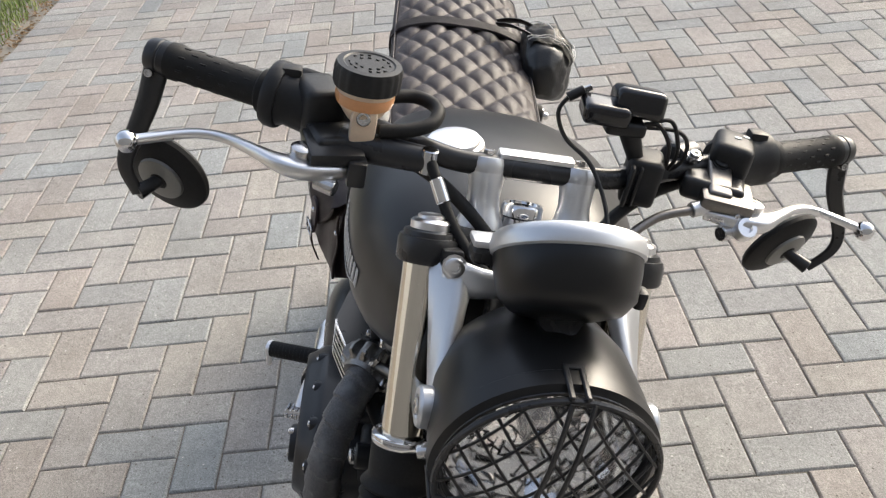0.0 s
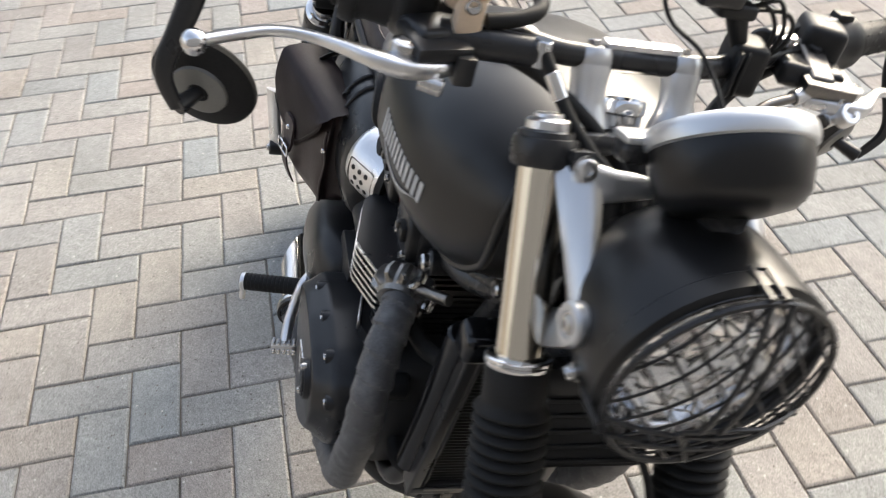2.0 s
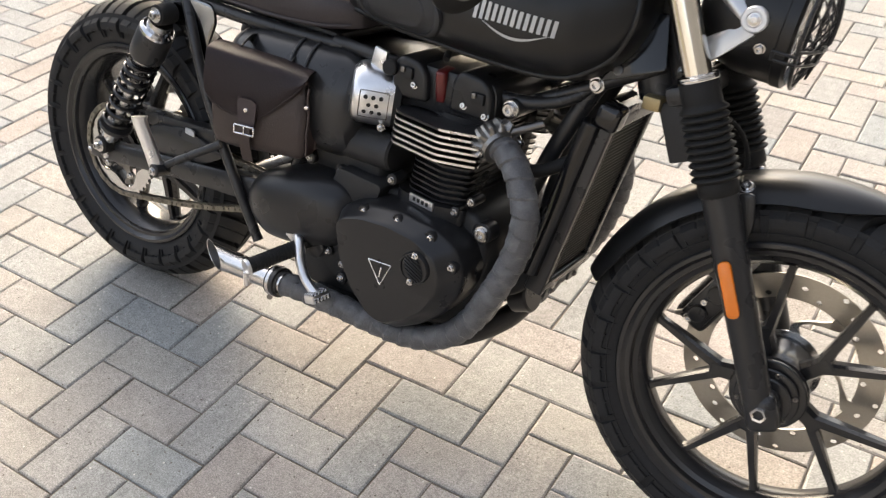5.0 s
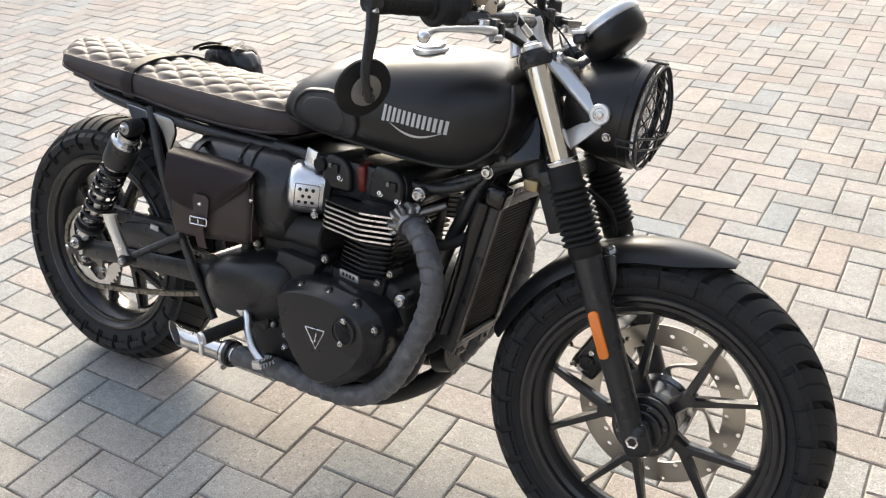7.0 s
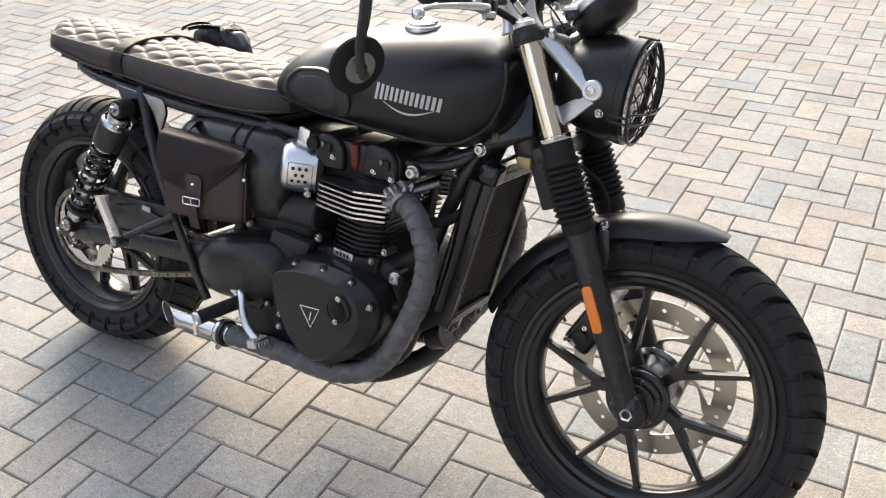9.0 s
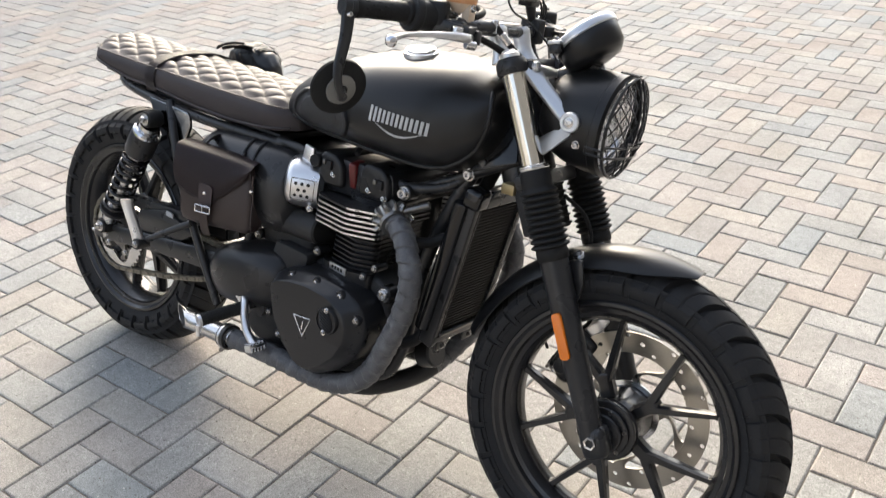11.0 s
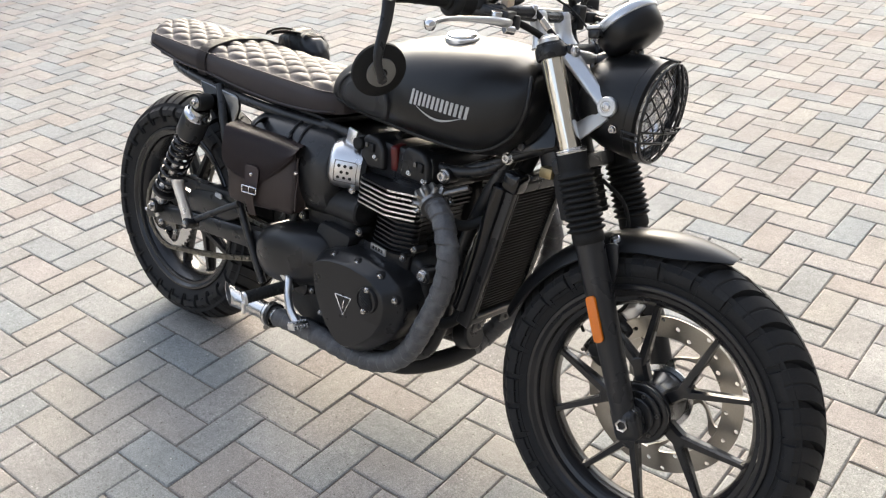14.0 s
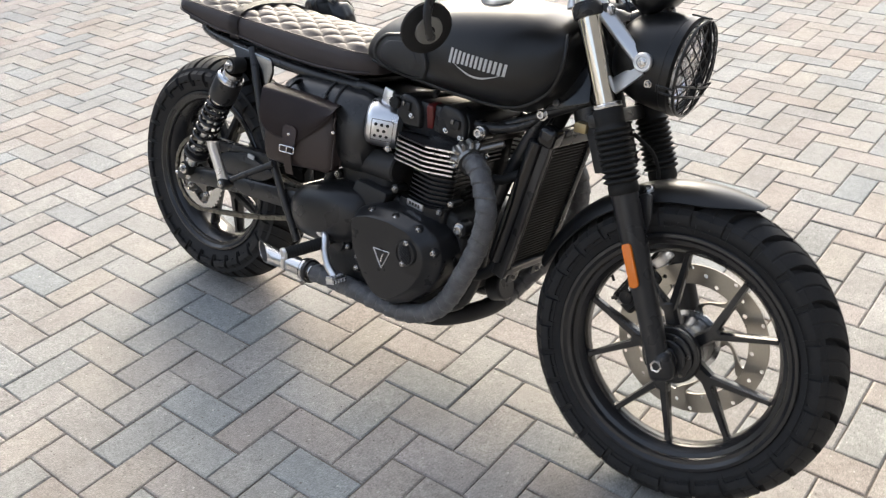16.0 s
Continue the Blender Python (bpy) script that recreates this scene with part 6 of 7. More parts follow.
# right-hand covers
clutch = [(0.698, 0.440), (0.714, 0.456), (0.756, 0.470), (0.828, 0.476), (0.902, 0.468), (0.950, 0.442), (0.966, 0.402), (0.960, 0.358), (0.936, 0.316), (0.890, 0.276), (0.838, 0.248), (0.800, 0.256), (0.752, 0.302), (0.714, 0.365)]
bm = bmesh.new()
rings = []
cl = round_poly(clutch, 0.016, 4)
ccx, ccz = 0.768, 0.352                        # the flat face lies towards the rear of the cover
for f, y in ((1.0, -0.110), (1.0, -0.176), (0.985, -0.183), (0.95, -0.189), (0.87, -0.202), (0.845, -0.2085), (0.82, -0.2110), (0.55, -0.2120), (0.2, -0.2120)):
    rings.append([bm.verts.new((ccx + (x - ccx) * f, y, ccz + (z - ccz) * f)) for x, z in cl])
ring_faces(bm, rings)
cc = bpart("clutch_cover", bm, ENGINE_BLACK, engine, "satin black shield-shaped clutch cover ringed with bright bolts", 28)
for bx, bz in ((0.756, 0.456), (0.828, 0.461), (0.897, 0.453), (0.945, 0.415), (0.929, 0.352), (0.882, 0.298), (0.820, 0.266), (0.762, 0.306)):
    bpart("bolt_boss", revolve([(0.0, 0.0), (0.0125, 0.0), (0.0125, 0.080), (0.0105, 0.084), (0.0075, 0.084), (0.0070, 0.0815), (0.0, 0.0815)], frame_to((bx, -0.110, bz), (bx, -0.194, bz)), 18), ENGINE_BLACK, cc)
    bolt((bx, -0.1915, bz), (0, -1, 0), 0.0056, 0.005, cc)
oc = V((0.887, -0.2120, 0.401))
bpart("oil_cap", revolve([(0.030, -0.010), (0.029, 0.005), (0.0275, 0.0075), (0.025, 0.0075), (0.0245, 0.005), (0.0, 0.005)], frame_to(oc, oc + V((0, -1, 0))), 36), ENGINE_BLACK, cc)
for k in range(7):
    bpart("oil_cap_rib", box((0.042 * math.sqrt(max(0.1, 1 - ((k - 3) / 3.6) ** 2)), 0.004, 0.0028), Matrix.Translation(oc + V((0, -0.007, -0.018 + 0.006 * k))) @ Matrix.Rotation(radians(25), 4, "Y"), 0.0008, 1), ENGINE_BLACK, cc)
for dx, dz in ((0.002, 0.0255), (-0.003, -0.0255)):
    bolt(oc + V((dx, -0.008, dz)), (0, -1, 0), 0.005, 0.004, cc)
tri = [(0.789, 0.383), (0.838, 0.386), (0.818, 0.342)]
for a, b in zip(tri, tri[1:] + tri[:1]):
    bpart("badge_edge", rod((a[0], -0.2125, a[1]), (b[0], -0.2125, b[1]), 0.0011, 8), ALLOY, cc)
bpart("badge_bar", box((0.0032, 0.0016, 0.020), Matrix.Translation((0.8165, -0.2128, 0.366)) @ Matrix.Rotation(radians(10), 4, "Y"), 0.0004, 1), ALLOY, cc)
# sprocket cover
spk = round_poly([(0.446, 0.385), (0.468, 0.428), (0.520, 0.456), (0.580, 0.474), (0.640, 0.478), (0.690, 0.462), (0.712, 0.415), (0.694, 0.358), (0.640, 0.330), (0.560, 0.314), (0.498, 0.314), (0.460, 0.343)], 0.035, 4)
bm = bmesh.new()
rings = []
for f, y in ((1.03, -0.105), (1.02, -0.146), (0.97, -0.160), (0.88, -0.172), (0.72, -0.183), (0.48, -0.190), (0.20, -0.192)):
    rings.append([bm.verts.new((0.580 + (x - 0.580) * f, y, 0.396 + (z - 0.396) * f)) for x, z in spk])
ring_faces(bm, rings)
sc = bpart("sprocket_cover", bm, ENGINE_BLACK, engine, "satin black oval sprocket cover")
for x, z in ((0.575, 0.488), (0.649, 0.482), (0.702, 0.440)):
    bpart("bolt_boss", rod((x, -0.10, z), (x, -0.128, z), 0.0125, 16), ENGINE_BLACK, sc)
    bolt((x, -0.128, z), (0, -1, 0), 0.0056, 0.005, sc)
for x, z in ((0.654, 0.330), (0.690, 0.315), (0.470, 0.352)):
    bpart("bolt_boss", rod((x, -0.10, z), (x, -0.158, z), 0.0110, 16), ENGINE_BLACK, sc)
    bolt((x, -0.158, z), (0, -1, 0), 0.0052, 0.004, sc)
# raised web between the two covers and the gear-selector bosses below them
bpart("case_web", plate(round_poly([(0.66, 0.50), (0.76, 0.492), (0.75, 0.46), (0.70, 0.43), (0.69, 0.36), (0.72, 0.30), (0.78, 0.262), (0.70, 0.262), (0.64, 0.30), (0.64, 0.44)], 0.012), -0.150, -0.105, 0.004), CAST_BLACK, engine)
for x, z in ((0.706, 0.330), (0.722, 0.300), (0.690, 0.285)):
    bpart("case_boss", rod((x, -0.12, z), (x, -0.158, z), 0.012, 16), ENGINE_BLACK, engine)
    bolt((x, -0.158, z), (0, -1, 0), 0.0058, 0.005, engine)
for x, z, r_ in ((0.770, 0.505, 0.011), (0.905, 0.487, 0.010), (0.935, 0.515, 0.009)):
    bpart("case_boss", rod((x, -0.10, z), (x, -0.136, z), r_, 16), ENGINE_BLACK, engine)
    bolt((x, -0.136, z), (0, -1, 0), 0.0050, 0.005, engine)
bpart("crank_nose", rod((0.957, -0.09, 0.460), (0.957, -0.124, 0.460), 0.019, 20), ENGINE_BLACK, engine)
bolt((0.958, -0.124, 0.460), (0.1, -1, 0), 0.0120, 0.009, engine)
bpart("starter_tube", rod((0.62, -0.11, 0.545), (0.76, -0.11, 0.545), 0.034, 22), CAST_BLACK, engine)
bpart("water_hose", tube([(0.985, -0.115, 0.60), (1.02, -0.10, 0.59), (1.05, -0.085, 0.60), (1.09, -0.07, 0.63)], 0.011, 12), RUBBER, engine)
bpart("gearbox_hump", box((0.17, 0.24, 0.10), Matrix.Translation((0.655, 0, 0.515)), 0.03, 3), CAST_BLACK, engine)
# left-hand cover
bm = bmesh.new()
rings = []
for f, y in ((1.05, 0.110), (1.02, 0.180), (0.93, 0.195), (0.7, 0.200), (0.2, 0.200)):
    rings.append([bm.verts.new((0.845 + (x - 0.845) * f, y, 0.365 + (z - 0.365) * f)) for x, z in cl])
ring_faces(bm, rings)
bpart("generator_cover", bm, ENGINE_BLACK, engine)

# brushed throttle-body covers and intakes
for s in (-1, 1):
    cv = V((0.724, s * 0.092, 0.640))
    ax = V((-0.84, s * 0.54, 0.06)).normalized()
    m = frame_to(cv, cv + ax)
    cov = bpart("throttle_cover", revolve([(0.050, -0.012), (0.0545, -0.010), (0.0555, 0.0), (0.0560, 0.040), (0.0550, 0.054), (0.0510, 0.064), (0.042, 0.070), (0.0, 0.072)], m, 48), ALLOY, None, "brushed alloy throttle body cover with drilled panel")
    bpart("cover_seal", revolve([(0.050, -0.020), (0.058, -0.018), (0.058, -0.006), (0.050, -0.004)], m, 40), RUBBER, cov)
    bpart("intake_rubber", rod(cv - ax * 0.06, cv, 0.042, 24), RUBBER, cov)
    out = V((-0.35, s * 0.93, -0.10)).normalized()
    out = (out - ax * out.dot(ax)).normalized()
    side = ax.cross(out)

    def on_cover(along, an, lift=0.0):
        """A place on the flank of the cover and the way out of it there."""
        n = out * math.cos(an) + side * math.sin(an) * s
        return cv + ax * along + n * (0.0556 + lift), n
    # black discs stand in for the shade inside the drilled holes
    bm = bmesh.new()
    for r in range(3):
        for k in range(2 if r == 1 else 3):
            q, n = on_cover(0.016 + 0.0135 * k + (0.00675 if r == 1 else 0.0), -0.36 + 0.25 * r)
            revolve([(0.0, 0.0010), (0.0034, 0.0010), (0.0040, 0.0), (0.0040, -0.003)], frame_to(q, q + n), 12, bm)
    bpart("drilled_holes", bm, PLASTIC, cov)
    rect = [(0.006, -0.56), (0.030, -0.56), (0.050, -0.56), (0.053, -0.50), (0.053, -0.10), (0.053, 0.30), (0.050, 0.36), (0.030, 0.36), (0.006, 0.36), (0.003, 0.30), (0.003, -0.10), (0.003, -0.50)]
    # a dark bead, not sunk, stands in for the groove's shade
    bpart("panel_groove_dark", tube([on_cover(u, an, -0.0004)[0] for u, an in rect + rect[:1]], 0.0011, 6, 3), DARK_STEEL, cov)
    bpart("cover_tab", box((0.028, 0.008, 0.050), Matrix.Translation(cv + V((-0.012, s * 0.030, 0.062))) @ Matrix.Rotation(radians(12), 4, "Y"), 0.003), ALLOY, cov)
    bolt(cv + ax * 0.012 + out * 0.040 - V((0, 0, 0.040)), out, 0.006, 0.005, cov)
    bpart("cap_plug", rod(cv + V((0.018, s * 0.01, 0.060)), cv + V((0.020, s * 0.045, 0.062)), 0.014, 18), RUBBER, cov)

# side covers
for s in (-1, 1):
    secs = []
    for x, f in ((0.375, 0.55), (0.385, 0.80), (0.41, 0.95), (0.46, 1.0), (0.58, 1.0), (0.645, 0.97), (0.672, 0.86), (0.684, 0.62)):
        secs.append([(x, s * (0.106 + 0.064 * f * max(0.0, math.cos(a)) ** 0.85) if math.cos(a) > 0 else s * 0.100, 0.605 + 0.100 * f * math.sin(a)) for a in [2 * math.pi * k / 36 for k in range(36)]])
    sidec = bpart("side_cover", loft(secs), SATIN_BLACK, None, "rounded satin black side cover")
    for x in (0.545, 0.580):
        ptsb = [(x, s * (0.106 + 0.0655 * max(0.0, math.cos(a)) ** 0.85), 0.605 + 0.102 * math.sin(a)) for a in [radians(-70 + 150 * k / 14) for k in range(15)]]
        bpart("cover_rib", tube(ptsb, 0.0035, 8, 1, smooth=False), SATIN_BLACK, sidec)
bpart("battery_box", box((0.30, 0.20, 0.20), Matrix.Translation((0.56, 0, 0.60)), 0.02), PLASTIC)
bpart("inner_mudguard", box((0.06, 0.15, 0.26), Matrix.Translation((0.365, 0, 0.60)) @ Matrix.Rotation(radians(22), 4, "Y"), 0.02), PLASTIC)

# exhaust
def wrap_pipe(pts, r, pitch=0.029, amp=0.0036, seg=22, n=16):
    path = smooth_path(pts, n)
    bm = bmesh.new()
    rings, x, run_len = [], None, 0.0
    for i, p in enumerate(path):
        d = (path[min(i + 1, len(path) - 1)] - path[max(i - 1, 0)]).normalized()
        if i:
            run_len += (p - path[i - 1]).length
        if x is None:
            x = d.orthogonal().normalized()
        x = (x - d * x.dot(d)).normalized()
        y = d.cross(x)
        ring = []
        for k in range(seg):
            a = 2 * math.pi * k / seg
            ph = (run_len / pitch + k / seg) % 1.0
            rr = r + amp * (ph ** 0.7 - 0.5) + 0.0012 * noise.noise(p * 40 + V((k, 0, 0)))
            ring.append(bm.verts.new(p + rr * (math.cos(a) * x + math.sin(a) * y)))
        rings.append(ring)
    ring_faces(bm, rings)
    return bm


for s in (-1, 1):
    if s < 0:
        pts = [(0.966, -0.124, 0.624), (0.990, -0.136, 0.618), (1.018, -0.149, 0.599), (1.041, -0.160, 0.565), (1.053, -0.165, 0.525), (1.046, -0.165, 0.466), (1.019, -0.165, 0.393), (0.978, -0.158, 0.311), (0.930, -0.155, 0.259), (0.864, -0.157, 0.231), (0.800, -0.166, 0.231), (0.718, -0.178, 0.240), (0.640, -0.188, 0.247), (0.572, -0.196, 0.247)]
    else:
        pts = [(0.978, 0.130, 0.629), (1.018, 0.154, 0.622), (1.050, 0.176, 0.592), (1.068, 0.190, 0.545), (1.070, 0.195, 0.495), (1.060, 0.195, 0.440), (1.036, 0.190, 0.375), (0.998, 0.165, 0.308), (0.970, 0.125, 0.255), (0.958, 0.085, 0.232)]
    ex = bpart("exhaust_pipe", wrap_pipe(pts, 0.0228), GREY_WRAP, None, "exhaust header bound in grey heat wrap", 32)
    if s > 0:
        bpart("collector", tube([(0.960, 0.100, 0.238), (0.952, 0.050, 0.222), (0.930, -0.020, 0.214), (0.890, -0.075, 0.208), (0.820, -0.105, 0.208), (0.72, -0.125, 0.214), (0.62, -0.140, 0.222)], 0.0225, 18, 8), CAST_BLACK, ex, "black collector pipe")
    port = V((0.946, s * 0.116, 0.630))
    fl = bmesh.new()
    pm = frame_to(port, V((1.000, s * 0.146, 0.610)))
    rings = []
    for h, r0, amp in ((-0.006, 0.032, 0.0), (-0.002, 0.036, 0.003), (0.010, 0.038, 0.0050), (0.019, 0.037, 0.0050), (0.022, 0.034, 0.003), (0.025, 0.030, 0.0), (0.032, 0.028, 0.0)):
        rings.append([fl.verts.new(pm @ V(((r0 + amp * (1 if (k // 2) % 2 == 0 else -1)) * math.cos(2 * math.pi * k / 48), (r0 + amp * (1 if (k // 2) % 2 == 0 else -1)) * math.sin(2 * math.pi * k / 48), h))) for k in range(48)])
    ring_faces(fl, rings)
    bpart("port_clamp", fl, CLAMP_STEEL, ex, "finned dark steel exhaust clamp", 30)
    bolt(pm @ V((0.034, 0.012, 0.020)), pm.to_3x3() @ V((0, 0, 1)), 0.006, 0.018, ex)
    bpart("lambda_sensor", rod((0.975, s * 0.112, 0.645), (1.022, s * 0.086, 0.668), 0.0075, 12), DARK_STEEL, ex)
    if s < 0:
        a, b = V((0.580, -0.196, 0.247)), V((0.384, -0.186, 0.235))
        m = frame_to(a, b)
        L = (b - a).length
        can = revolve([(0.022, -0.01), (0.022, 0.012), (0.0225, 0.016), (0.0225, L - 0.060), (0.0240, L - 0.020), (0.0250, L), (0.0238, L), (0.0236, L - 0.004)], m, 36)
        bore = revolve([(0.0237, L - 0.001), (0.0222, L - 0.02), (0.0215, L - 0.10), (0.0, L - 0.10)], m, 36)
        for v in list(can.verts) + list(bore.verts):          # slash-cut outlet that opens outwards
            h = (v.co - a).dot((b - a) / L)
            v.co.x -= 1.9 * (v.co.y + 0.186) * min(1.0, max(0.0, (h - L + 0.12) / 0.12))
        bpart("muffler", can, STEEL, ex, "short bright steel muffler with slash-cut open end")
        bpart("muffler_bore", bore, CAST_BLACK, ex, "black outlet")
        bpart("muffler_clamp", revolve([(0.026, 0.0), (0.0300, 0.001), (0.0300, 0.022), (0.026, 0.023)], m, 32), SATIN_BLACK, ex)
        bpart("clamp_band", revolve([(0.0295, 0.010), (0.0312, 0.011), (0.0312, 0.018), (0.0295, 0.019)], m, 32), STEEL, ex)
        bpart("clamp_screw", rod((0.560, -0.209, 0.213), (0.548, -0.187, 0.210), 0.006, 10), DARK_STEEL, ex)

# radiator
top_c, low_c = V((1.122, 0, 0.688)), V((1.060, 0, 0.402))
axr = (low_c - top_c).normalized()
fwd = V((-axr.z, 0, axr.x))
fwd = fwd if fwd.x > 0 else -fwd
Rm = Matrix((V((0, 1, 0)), fwd, -axr)).transposed().to_4x4()
Rm.translation = (top_c + low_c) / 2
H = (low_c - top_c).length
rad = bpart("radiator", box((0.158, 0.014, H), Rm @ Matrix.Translation((0, -0.004, 0)), 0.002), COIL, None, "tall narrow black finned radiator")
for k in range(38):
    bpart("radiator_fin", box((0.150, 0.0100, 0.0016), Rm @ Matrix.Translation((0, 0.0070, -H / 2 + 0.010 + (H - 0.020) * k / 37)), 0.0, 1), FIN, rad)
for s in (-1, 1):
    bpart("side_rail", box((0.016, 0.034, H + 0.050), Rm @ Matrix.Translation((s * 0.086, 0.000, -0.004)), 0.004, 3), SATIN_BLACK, rad, "satin black radiator rail")
    bpart("rail_flange", box((0.004, 0.006, H + 0.004), Rm @ Matrix.Translation((s * 0.0755, 0.0145, 0)), 0.001, 1), SATIN_BLACK, rad)
    bpart("header_tank", rod(Rm @ V((s * 0.092, -0.018, -H / 2 + 0.004)), Rm @ V((s * 0.092, -0.018, H / 2 + 0.004)), 0.017, 18), GLOSS_BLACK, rad)
bpart("top_tank", box((0.176, 0.032, 0.026), Rm @ Matrix.Translation((0, 0.002, H / 2 + 0.012)), 0.006, 3), SATIN_BLACK, rad)
bpart("top_block", box((0.044, 0.040, 0.042), Rm @ Matrix.Translation((-0.082, 0.004, H / 2 + 0.022)), 0.011, 3), GLOSS_BLACK, rad, "black radiator cap housing")
bpart("top_bracket", plate(round_poly([(-0.055, 0.0), (0.095, 0.0), (0.095, 0.020), (0.060, 0.030), (0.050, 0.018), (0.010, 0.018), (0.0, 0.030), (-0.040, 0.030)], 0.005), 0.012, 0.016, 0.0008, m=Rm @ Matrix.Translation((0, 0, H / 2 + 0.006))), SATIN_BLACK, rad)
bpart("bottom_tank", box((0.184, 0.036, 0.022), Rm @ Matrix.Translation((0, 0.000, -H / 2 - 0.012)), 0.006, 3), SATIN_BLACK, rad)
bpart("bottom_lip", box((0.150, 0.004, 0.006), Rm @ Matrix.Translation((0, 0.020, -H / 2 - 0.001)), 0.001, 1), DARK_STEEL, rad, "bare worn lower edge")
for x_ in (-0.050, 0.046):
    bpart("bottom_bracket", plate(round_poly([(-0.022, 0.0), (0.022, 0.0), (0.018, -0.026), (-0.018, -0.026)], 0.005), 0.006, 0.011, 0.001, m=Rm @ Matrix.Translation((x_, 0.006, -H / 2 - 0.020))), SATIN_BLACK, rad)
    bolt(Rm @ V((x_, 0.018, -H / 2 - 0.034)), Rm.to_3x3() @ V((0, 1, 0)), 0.005, 0.004, rad, DARK_STEEL)
bpart("bottom_hose", tube([Rm @ V((-0.075, -0.02, -H / 2 - 0.010)), (1.020, -0.082, 0.368), (0.985, -0.090, 0.352), (0.950, -0.090, 0.362)], 0.0125, 14), RUBBER, rad)
bpart("top_hose", tube([Rm @ V((0.070, -0.02, H / 2 + 0.012)), (1.080, 0.080, 0.690), (1.030, 0.085, 0.665), (0.975, 0.080, 0.650)], 0.0125, 14), RUBBER, rad)
# horn and regulator under the headlight
reg = bpart("regulator", box((0.045, 0.115, 0.095), Matrix.Translation((1.225, 0.012, 0.700)) @ Matrix.Rotation(radians(-24), 4, "Y"), 0.006), CAST_BLACK, None, "finned black regulator below the headlight")
for k in range(6):
    bpart("regulator_fin", box((0.014, 0.112, 0.005), Matrix.Translation((1.258 - 0.0065 * k, 0.012, 0.672 + 0.0145 * k)) @ Matrix.Rotation(radians(-24), 4, "Y"), 0.001, 1), CAST_BLACK, reg)
bpart("tan_connector", box((0.03, 0.04, 0.022), Matrix.Translation((1.178, -0.035, 0.735)), 0.005), BRASS, None, "tan wiring connector")
bpart("hose_loop", tube([(1.262, 0.02, 0.735), (1.300, 0.045, 0.70), (1.318, 0.055, 0.655), (1.318, 0.050, 0.61), (1.345, 0.05, 0.585)], 0.0042, 10), RUBBER, None, "black brake hose behind the forks")
bpart("oil_filter", rod((0.965, 0.03, 0.285), (1.005, 0.03, 0.30), 0.034, 28), SATIN_BLACK, engine)

# footrests and brake pedal
for s in (-1, 1):
    hang = bpart("footrest_hanger", plate(round_poly([(0.575, 0.395), (0.625, 0.385), (0.655, 0.335), (0.640, 0.310), (0.605, 0.318), (0.565, 0.352)], 0.012), s * 0.150, s * 0.168, 0.003), SATIN_BLACK, None, "black footrest hanger with rubber-covered peg")
    a, b = V((0.618, s * 0.165, 0.338)), V((0.572, s * 0.288, 0.312))
    d = (b - a).normalized()
    m = frame_to(a, b)
    L = (b - a).length
    prof = [(0.0, 0.0), (0.009, 0.0), (0.009, 0.022), (0.0150, 0.024)]
    for k in range(14):
        h = 0.026 + (L - 0.034) * k / 14
        prof += [(0.0150, h), (0.0150, h + 0.0042), (0.0143, h + 0.0048), (0.0143, h + 0.0060)]
    prof += [(0.0150, L - 0.007), (0.0150, L - 0.004)]
    bpart("peg_rubber", revolve(prof + [(0.0, L - 0.004)], m, 20), RUBBER, hang, "ribbed black rubber peg", 30)
    bpart("peg_end", revolve([(0.0155, L - 0.005), (0.0160, L - 0.001), (0.0150, L + 0.002), (0.0, L + 0.002)], m, 20), ALLOY, hang)
    bpart("peg_feeler", rod(b - V((0, 0, 0.010)), b - V((-0.002, 0, 0.036)), 0.0055, 10), ALLOY, hang)
    bpart("peg_collar", revolve([(0.0128, 0.018), (0.0165, 0.019), (0.0165, 0.025), (0.0128, 0.026)], m, 20), ALLOY, hang)
    bolt((0.632, s * 0.168, 0.352), (0, s, 0), 0.009, 0.006, hang)
    bolt((0.590, s * 0.168, 0.378), (0, s, 0), 0.008, 0.006, hang)
ped = bpart("brake_pedal", tube([(0.588, -0.176, 0.345), (0.606, -0.186, 0.350), (0.618, -0.196, 0.340), (0.628, -0.204, 0.316), (0.652, -0.214, 0.290), (0.682, -0.220, 0.273)], 0.0092, 12, 6), ALLOY, None, "polished brake pedal with knurled toe pad")
bpart("pedal_clevis", box((0.030, 0.018, 0.020), Matrix.Translation((0.584, -0.178, 0.352)) @ Matrix.Rotation(radians(35), 4, "Y"), 0.004), ALLOY, ped)
tm = Matrix.Translation((0.688, -0.222, 0.270)) @ Matrix.Rotation(radians(-18), 4, "Y") @ Matrix.Rotation(radians(-8), 4, "Z")
bpart("toe_pad", box((0.026, 0.042, 0.016), tm, 0.003), ALLOY, ped)
bm = bmesh.new()
for i in range(4):
    for k in range(5):
        box((0.0045, 0.0055, 0.005), tm @ Matrix.Translation((-0.0092 + 0.0062 * i, -0.0165 + 0.0082 * k, 0.009)), 0.0008, 1, bm)
        box((0.005, 0.0055, 0.0045), tm @ Matrix.Translation((0.0138, -0.0165 + 0.0082 * k, -0.0045 + 0.0045 * (i % 2))), 0.0008, 1, bm) if i < 2 else None
bpart("pad_studs", bm, STEEL, ped)
